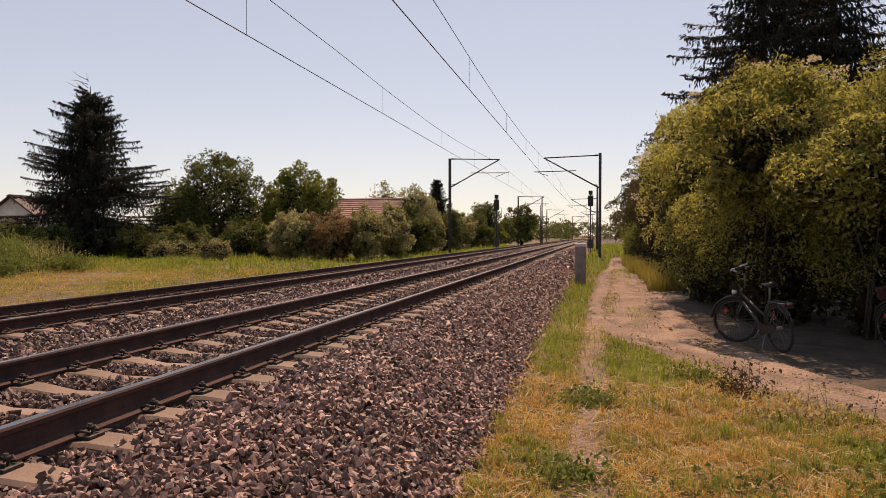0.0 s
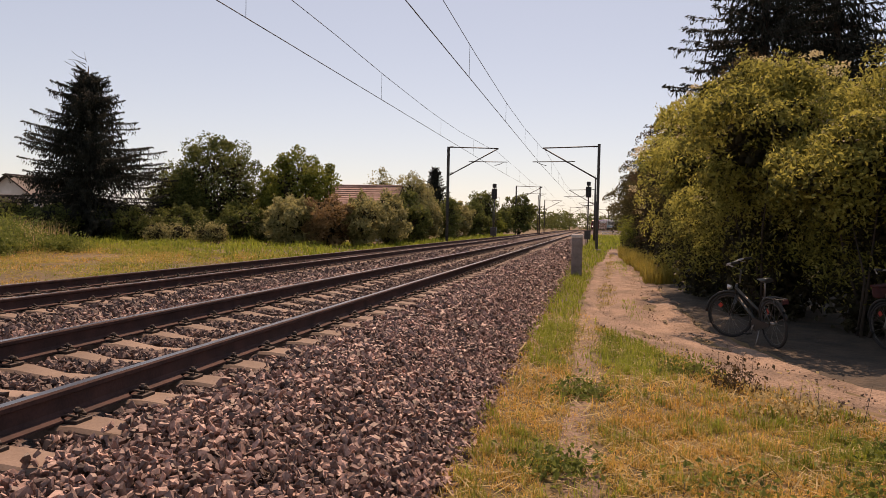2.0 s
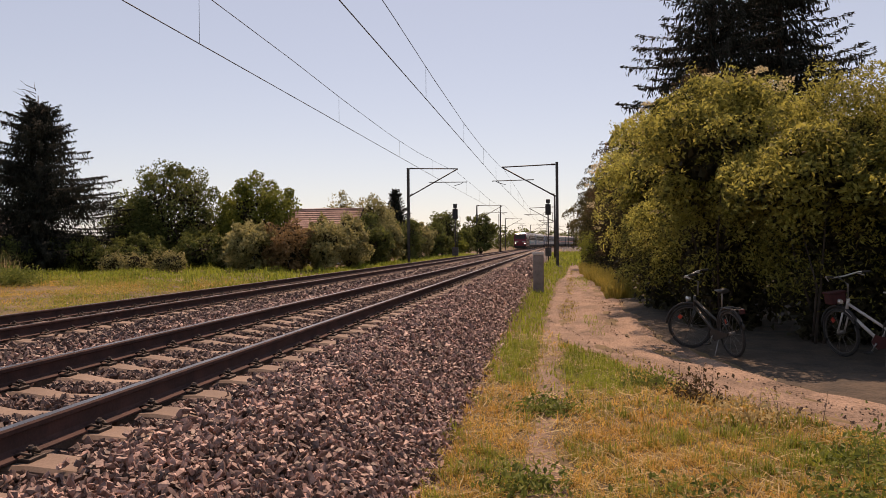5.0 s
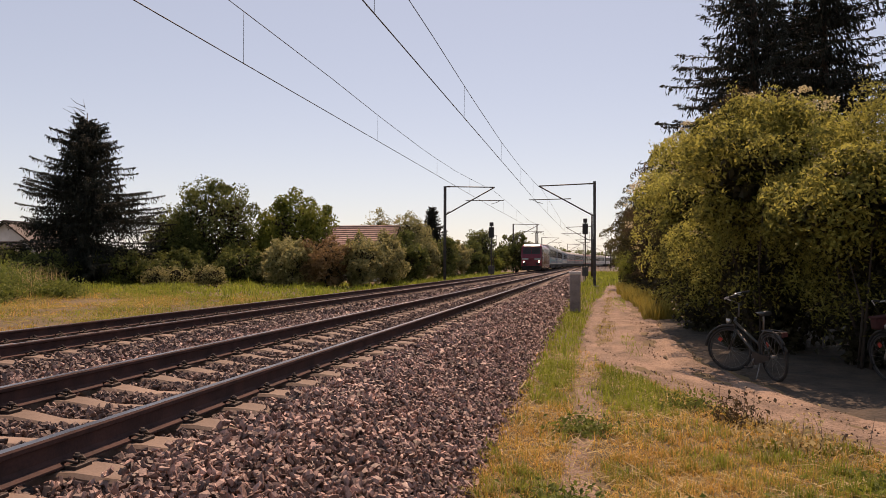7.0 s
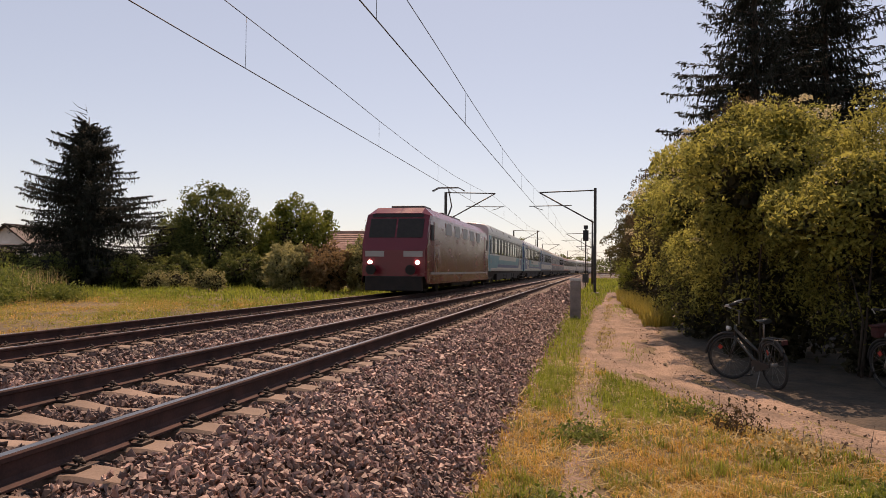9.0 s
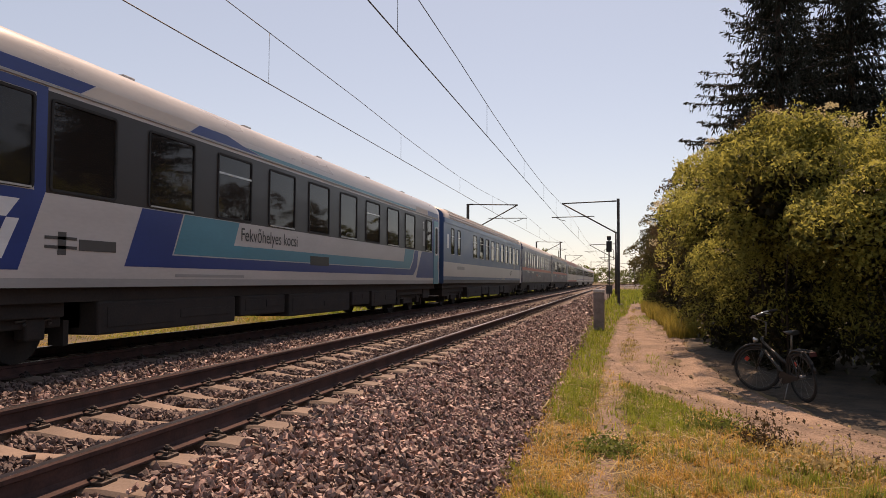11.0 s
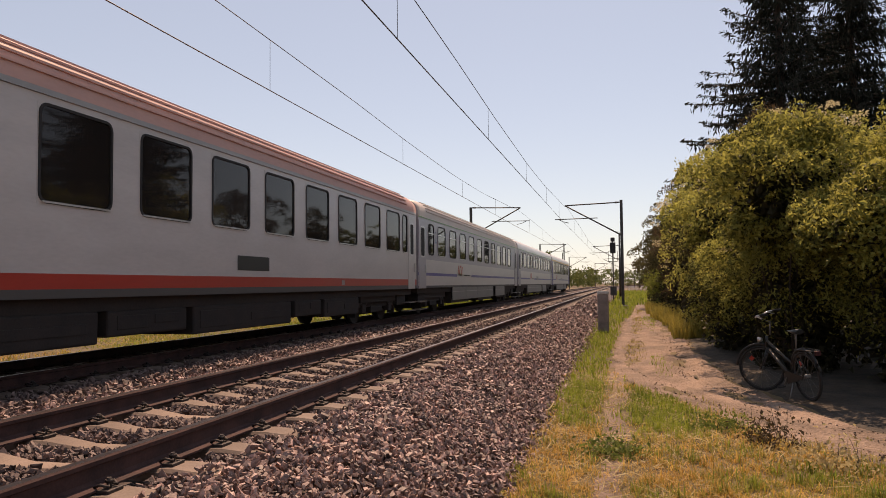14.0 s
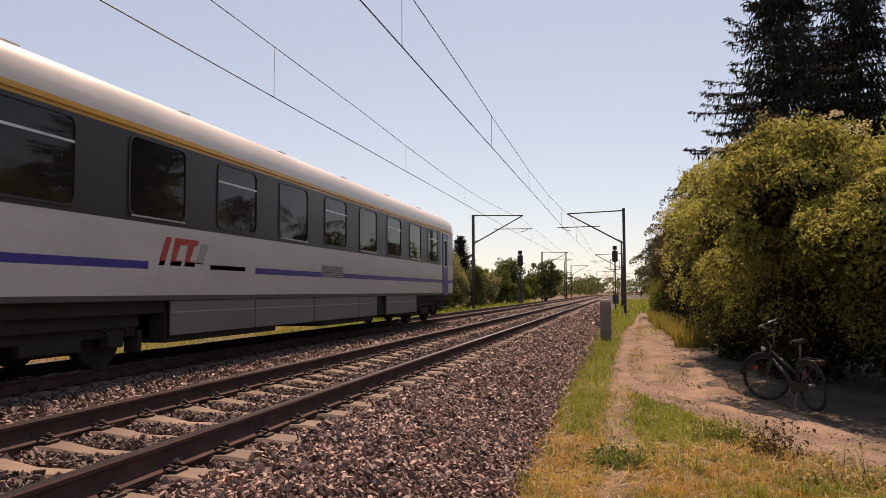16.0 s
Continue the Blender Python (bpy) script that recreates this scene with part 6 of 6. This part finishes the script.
B = []
for n, x0, x1, y0, y1, ln, wd in ((6000, -22, -7.4, -5, 9, 0.2, 0.03), (52000, -22, -7.4, 9, 31, 0.17, 0.02), (46000, -44, -7.4, 26, 50, 0.30, 0.036), (14000, -70, -20, 40, 75, 0.45, 0.06), (14000, -11, -7.6, 48, 110, 0.4, 0.05)):
    p = strew(n, x0, x1, y0, y1, meadow)
    B.append((p, rng.uniform(0.5, 1.4, len(p)) * ln, rng.uniform(0.6, 1.3, len(p)) * wd))
P3, LN, WD = (np.concatenate([b[i] for b in B]) for i in range(3))
x, y = P3[:, 0], P3[:, 1]
hay = np.exp(-((x + 13.5) / 5.5) ** 4 - ((y - 21) / 8.5) ** 4)
green = np.clip((y - 32) / 5, 0, 1) + 0.8 * np.exp(-((x + 23) / 5) ** 2 - ((y - 32) / 4) ** 2) + 0.9 * np.exp(-((x + 8.2) / 0.8) ** 2) * np.clip((y - 16) / 8, 0, 1)
g = 0.66 - 0.22 * hay + 0.62 * green + 0.22 * wob(x, y, 0.35, 0.3) + 0.2 * wob(x, y, 1.1, 2.0) + 0.12 * wob(x, y, 2.9, 0.7) + rng.normal(0, 0.17, len(x))
LN = LN * (0.75 + 0.5 * wob(x, y, 0.9, 0.2) + 0.35 * wob(x, y, 2.7, 1.2)).clip(0.3, 2) * (1 - 0.35 * hay)
for lo, hi, nm, mt, lb, le in ((-9, 0.3, "dry_meadow_grass", L_DRY, "mown straw-yellow meadow grass", 2.4), (0.3, 0.6, "olive_meadow_grass", L_OLIVE, "half-dry meadow grass beyond the tracks", 1.3), (0.6, 9, "green_meadow_grass", L_GREEN, "green meadow grass beside the far track", 0.9)):
    k = (g >= lo) & (g < hi)
    blades(nm, P3[k], LN[k], WD[k], mt, lb, le)

# mown hay left lying in swathes
p = strew(14000, -19, -8.2, 13, 30, lambda x, y: wob(x, y, 0.8, 0.4) + 0.5 * wob(x, y, 2.3, 1.9) > -0.1)
az = rng.normal(1.9, 0.6, len(p))
tagged(new("hay", leaf_mesh("hay", p + np.column_stack([np.zeros((len(p), 2)), rng.uniform(0.03, 0.16, len(p))]), rng.uniform(0.14, 0.42, len(p)), L_OLIVE, np.tile([0, 0, 1.0], (len(p), 1)), 0.045, 1.0, axis=np.stack([np.cos(az), np.sin(az), 0.15 * np.sin(3 * az)], -1), fold=0.0)), "mown hay lying in swathes on the meadow", "hay", kind="stuff")
p = strew(5000, -40, -13, 24, 37, lambda x, y: (x < 0.5 - 0.72 * y + 1.2 * wob(x, y, 0.6)) & (wob(x, y, 0.4, 1.0) > -0.5))
blades("tall_seed_grass", p, rng.uniform(0.7, 1.5, len(p)), rng.uniform(0.012, 0.03, len(p)), L_SEED, "tall meadow grass with nodding pale seed heads", 0.5)
for x, y, r, h in ((-17.6, 23.4, 1.2, 0.95), (-19.4, 25.3, 1.4, 1.1), (-16.4, 21.6, 0.9, 0.7), (-21.5, 27.4, 1.5, 1.2), (-18.9, 22.4, 1.2, 0.9), (-23.6, 29.8, 1.5, 1.1), (-26.2, 32.0, 1.6, 1.1), (-20.8, 24.4, 1.3, 1.0), (-29.5, 34.5, 1.7, 1.1), (-17.0, 26.0, 1.0, 0.6)):
    n = int(2600 * r)
    th = empty("nettle_patch", pose(x, y, float(ground_z(x, y))), "dense patch of tall green weeds in the meadow", "weeds", "meadow weeds")
    q = np.column_stack([rng.normal(0, r * 0.5, (n, 2)), np.abs(rng.normal(0.45, 0.3, n)) * h])
    part("foliage", leaf_mesh("foliage", q, rng.uniform(0.07, 0.16, n), L_WEED, np.tile([0, 0, 1.0], (n, 1)), 0.5, 0.5), None, th)
    bm = bmesh.new()
    for i in range(12):
        a, b = random.gauss(0, r * 0.5), random.gauss(0, r * 0.5)
        tube(bm, [(a, b, -0.02), (a + 0.05, b, h * 0.6), (a + random.uniform(-0.1, 0.1), b + random.uniform(-0.1, 0.1), h * random.uniform(0.9, 1.3))], [0.01, 0.008, 0.004], n=4)
    part("stem", bm, M_BARK, th)["kind"] = "stuff"

# ---- bicycles under the hedge ----
def bicycle(front, rear, paint_mat, label, steer, saddle_mat, lean, basket=False):
    """A city bicycle on its stand; front and rear are the wheels' ground points."""
    f, r = Vector(front), Vector(rear)
    d = f - r
    th = empty("bicycle", Matrix.Translation(r) @ Matrix.Rotation(math.atan2(d.y, d.x), 4, "Z") @ Matrix.Rotation(radians(lean), 4, "X"), label, "bicycle", "bicycles under the hedge")
    wb, R = d.length, 0.355
    metal = P["frame"] if basket else M_STEEL
    tyre, rim = bmesh.new(), bmesh.new()
    ring = lambda rr, n=36: [(rr * math.cos(a), 0, rr * math.sin(a)) for a in np.linspace(0, 2 * math.pi, n + 1)]
    tube(tyre, ring(R - 0.02), 0.02, n=8, cap=False)
    tube(rim, ring(R - 0.05), 0.012, n=6, cap=False)
    me_t, me_r = bm_mesh("tyre", tyre, M_RUBBER), bm_mesh("rim", rim, M_STEEL)
    me_h = bm_mesh("hub", ntube([(0, -0.05, 0), (0, 0.05, 0)], 0.028, n=10), M_GALV)
    me_s = bm_mesh("spoke", ntube([(0.02, 0, 0), (R - 0.05, 0, 0)], 0.0016, n=4), M_GALV)
    me_m = bm_mesh("mudguard", ntube([((R + 0.025) * math.cos(a), 0, (R + 0.025) * math.sin(a)) for a in np.linspace(radians(10), radians(165), 16)], 0.022, n=6), M_BLACK)
    me_f = bm_mesh("reflector", nbox(-0.03, 0.03, -0.006, 0.006, 0.18, 0.24), P["red"])
    def wheel(m):
        w = part("wheel", me_t, None, th, m=m)
        part("rim", me_r, None, w)
        part("hub", me_h, None, w)
        part("reflector", me_f, None, w, m=pose(0, 0, 0, 0, 40, 0))
        for i in range(18):
            part("spoke", me_s, None, w, m=pose(0, 0.02 * (-1) ** i, 0, 0, 20 * i, 0))
        part("mudguard", me_m, None, w)
    turn = Matrix.Translation((wb - 0.1, 0, 0)) @ Matrix.Rotation(radians(steer), 4, "Z") @ Matrix.Translation((0.1 - wb, 0, 0))
    wheel(pose(0, 0, R))
    wheel(turn @ pose(wb, 0, R))
    seat, bb, head_t, head_b = (0.17, 0, 0.72), (0.43, 0, 0.29), (wb - 0.20, 0, 0.86), (wb - 0.15, 0, 0.68)
    for nm, a, b, q in (("seat_tube", bb, seat, 0.017), ("down_tube", bb, head_b, 0.024), ("top_tube", (0.31, 0, 0.48), (wb - 0.175, 0, 0.79), 0.020), ("head_tube", head_b, head_t, 0.022)):
        part(nm, ntube([a, b], q, n=10), paint_mat, th)
    for s in (-0.055, 0.055):
        part("chain_stay", ntube([bb, (0, s, R)], 0.011), paint_mat, th)
        part("seat_stay", ntube([(0.21, 0, 0.62), (0, s, R)], 0.009), paint_mat, th)
        part("fork_blade", ntube([(wb - 0.14, s, 0.66), (wb, s, R)], 0.013), paint_mat, th, m=turn)
    part("seat_post", ntube([seat, (0.11, 0, 0.96)], 0.014), M_GALV, th)
    bm = bmesh.new()
    tube(bm, [(0.0, 0, 0.885), (0.08, 0, 0.90), (0.2, 0, 0.895), (0.30, 0, 0.89)], [0.07, 0.085, 0.045, 0.02], n=10)
    for v in bm.verts:
        v.co.z = 0.98 + (v.co.z - 0.89) * 0.45
    part("saddle", bm, saddle_mat, th)
    part("stem", ntube([head_t, (wb - 0.235, 0, 1.06), (wb - 0.06, 0, 1.16)], 0.014), M_GALV, th, m=turn)
    part("handlebar", ntube([(wb - 0.28, -0.30, 1.21), (wb - 0.14, -0.27, 1.20), (wb - 0.06, -0.1, 1.16), (wb - 0.06, 0.1, 1.16), (wb - 0.14, 0.27, 1.20), (wb - 0.28, 0.30, 1.21)], 0.012), P["frame"], th, "silver swept handlebar", turn)
    for s in (-1, 1):
        part("grip", ntube([(wb - 0.32, s * 0.31, 1.212), (wb - 0.20, s * 0.285, 1.204)], 0.018), M_RUBBER, th, m=turn)
        part("brake_lever", ntube([(wb - 0.12, s * 0.25, 1.19), (wb - 0.22, s * 0.30, 1.15)], 0.007, n=6), P["frame"], th, m=turn)
    part("headlamp", ntube([(wb - 0.07, 0, 0.80), (wb - 0.01, 0, 0.80)], [0.03, 0.045], n=12), P["frame"], th, m=turn)
    if basket:
        bag = part("handlebar_bag", nbox(wb - 0.03, wb + 0.13, -0.13, 0.13, 0.76, 0.93, bev=0.035), M_BAG, th, "dark red cloth handlebar bag", turn)
        part("flap", nbox(wb - 0.04, wb + 0.14, -0.14, 0.14, 0.915, 0.945, bev=0.012), M_BAG, bag)
    rack = part("luggage_rack", ntube([(0.12, -0.06, 0.74), (-0.32, -0.06, 0.74), (-0.34, 0, 0.74), (-0.32, 0.06, 0.74), (0.12, 0.06, 0.74)], 0.008, n=6), metal, th, "bare metal luggage rack")
    for x in (-0.25, -0.12, 0.0):
        part("rack_bar", ntube([(x, -0.06, 0.742), (x, 0.06, 0.742)], 0.005, n=5), metal, rack)
    for s in (-0.06, 0.06):
        part("rack_stay", ntube([(-0.2, s, 0.74), (0, s, R)], 0.006, n=5), metal, rack)
    part("tail_lamp", nbox(-0.38, -0.345, -0.04, 0.04, 0.68, 0.74), M_BAG, th, "red tail lamp")
    ch = part("chainring", ntube([(0.43, 0.055, 0.29), (0.43, 0.062, 0.29)], 0.09, n=20), M_GALV, th)
    part("crank", ntube([(0.43, 0.075, 0.29), (0.52, 0.08, 0.16)], 0.011, n=6), M_GALV, ch)
    part("crank", ntube([(0.43, -0.075, 0.29), (0.34, -0.08, 0.42)], 0.011, n=6), M_GALV, ch)
    part("pedal", nbox(0.47, 0.57, 0.085, 0.17, 0.15, 0.17), M_RUBBER, ch)
    part("pedal", nbox(0.29, 0.39, -0.17, -0.085, 0.41, 0.43), M_RUBBER, ch)
    part("chain_guard", prism(bmesh.new(), [(0.0, 0.06, 0.36), (0.45, 0.06, 0.40), (0.52, 0.06, 0.29), (0.42, 0.06, 0.20), (0.0, 0.06, 0.32)], (0, 0.008, 0)), M_BAG if basket else M_BLACK, th)
    part("kickstand", ntube([(0.3, 0.04, 0.27), (0.2, 0.2, 0.0 - math.tan(radians(lean)) * 0.2)], 0.009, n=6), M_GALV, th)
    return th


M_BIKE_DARK = paint("bicycle_dark_paint", (0.025, 0.027, 0.025), 0.4)
M_BIKE_SILVER = paint("bicycle_silver_paint", (0.42, 0.40, 0.38), 0.3)
M_BAG = surf("dark_red_cloth", (0.025, 0.004, 0.004), (0.06, 0.009, 0.008), scale=9, rough=0.9, bump=0.3, fine=90, dist=0.002)
bicycle((5.89, 12.59, -0.735), (6.24, 11.48, -0.725), M_BIKE_DARK, "dark city bicycle with silver handlebar parked in the hedge's shade", 44, M_BIKE_DARK, -8)
bicycle((7.74, 11.54, -0.71), (8.22, 10.55, -0.70), M_BIKE_SILVER, "silver-framed step-through bicycle with pale saddle in the shade", -5, paint("pale_saddle", (0.6, 0.57, 0.52)), -7, basket=True)

# ---- houses beyond the tracks ----
M_TILE = surf("clay_roof_tile", (0.20, 0.11, 0.088), (0.38, 0.24, 0.195), scale=1.5, rough=0.85, bump=0.3, fine=30, dist=0.005, vary=0.18)
M_PLASTER = surf("pale_render", (0.50, 0.46, 0.42), (0.68, 0.64, 0.60), scale=0.8, rough=0.95, bump=0.2, fine=25, dist=0.005)
M_DARKROOF = surf("dark_roof_tile", (0.05, 0.04, 0.037), (0.11, 0.09, 0.082), scale=1.2, rough=0.8, bump=0.3, fine=20, dist=0.01)


def house(name, x, y, z0, w, d, eave, ridge, along_x, roof_mat, label, tiles=0, windows=()):
    """A gabled house. along_x: the ridge runs along x, else along y."""
    th = empty(name, pose(x, y, z0, 0, 0, 0 if along_x else 90), label, "house", "houses beyond the tracks")
    bm = bmesh.new()
    pent = [(-w / 2, -d / 2, 0), (-w / 2, d / 2, 0), (-w / 2, d / 2, eave), (-w / 2, 0, ridge - 0.12), (-w / 2, -d / 2, eave)]
    prism(bm, pent, (w, 0, 0))
    part("wall", bm, M_PLASTER, th, "pale rendered wall")
    o = 0.45
    sl = (ridge - eave) / (d / 2)
    for s in (-1, 1):
        ro = part("roof", prism(bmesh.new(), [(-w / 2 - o, 0, ridge - 0.04), (-w / 2 - o, s * (d / 2 + o), eave - sl * o - 0.04), (-w / 2 - o, s * (d / 2 + o), eave - sl * o + 0.06), (-w / 2 - o, 0, ridge + 0.06)], (w + 2 * o, 0, 0)), roof_mat, th)
        if tiles and s < 0:
            n = tiles
            for i in range(n):
                a, b = i / n, (i + 1.15) / n
                ya, za = -(d / 2 + o) * (1 - a), eave - sl * o + (ridge - eave + sl * o) * a + 0.062
                yb, zb = -(d / 2 + o) * (1 - min(b, 1)), eave - sl * o + (ridge - eave + sl * o) * min(b, 1) + 0.062
                part("tile_course", prism(bmesh.new(), [(-w / 2 - o, ya, za), (-w / 2 - o, yb, zb), (-w / 2 - o, yb, zb + 0.01), (-w / 2 - o, ya, za + 0.07)], (w + 2 * o, 0, 0)), roof_mat, ro)
    part("ridge_cap", ntube([(-w / 2 - o, 0, ridge + 0.06), (w / 2 + o, 0, ridge + 0.06)], 0.11), roof_mat, th)
    for s in (-1, 1):
        for gx_ in (-1, 1):
            part("verge_board", prism(bmesh.new(), [(gx_ * (w / 2 + o), 0, ridge + 0.07), (gx_ * (w / 2 + o), s * (d / 2 + o), eave - sl * o + 0.07), (gx_ * (w / 2 + o), s * (d / 2 + o), eave - sl * o - 0.12), (gx_ * (w / 2 + o), 0, ridge - 0.12)], (gx_ * 0.03, 0, 0)), M_BARK, th)
    for px, py, pz, ww, hh in windows:
        wi = part("window", nbox(px - 0.03, px + 0.03, py - ww / 2, py + ww / 2, pz, pz + hh), P["letter"], th)
        part("pane", nbox(px - 0.036, px + 0.036, py - ww / 2 + 0.08, py + ww / 2 - 0.08, pz + 0.08, pz + hh - 0.08), P["bellows"], wi)
    return th


house("house", -15.3, 60.5, -0.5, 5.4, 5.0, 2.6, 4.45, True, M_TILE, "low house with a brown clay tiled roof behind shrubs", tiles=12)
house("house", -61.6, 78.0, -0.4, 9.0, 8.0, 3.2, 5.9, False, M_DARKROOF, "white gabled house with dark roof beside the spruce", windows=((-4.5, -1.4, 1.0, 1.2, 1.3), (-4.5, 1.4, 1.0, 1.2, 1.3)))
house("shed", -49.5, 57.0, -0.4, 7.0, 5.0, 1.3, 3.0, True, M_DARKROOF, "low shed with a pale weathered roof in the meadow")

# low white rail beyond the far end of the path
th = empty("barrier", pose(7.2, 140.0, -0.7), "low white painted guard rail in the distance", "barrier")
for z in (0.45, 0.8):
    part("rail_bar", nbox(-2.4, 2.4, -0.03, 0.03, z, z + 0.16, bev=0.02), M_WHITECAP, th)
for x in (-2.2, 0.0, 2.2):
    part("post", ntube([(x, 0.06, 0), (x, 0.06, 0.98)], 0.05), M_WHITECAP, th)

# a pale stick lying on the stones' edge
th = new("stick", bm_mesh("stick", ntube([(-0.12, -0.3, 0.0), (0.0, 0.0, 0.05), (0.03, 0.28, 0.10)], [0.012, 0.015, 0.008], n=6), L_SEED))
th.matrix_basis = pose(2.74, 9.95, -0.73)
tagged(th, "pale dry stick lying at the ballast's edge", "stick")

motions()
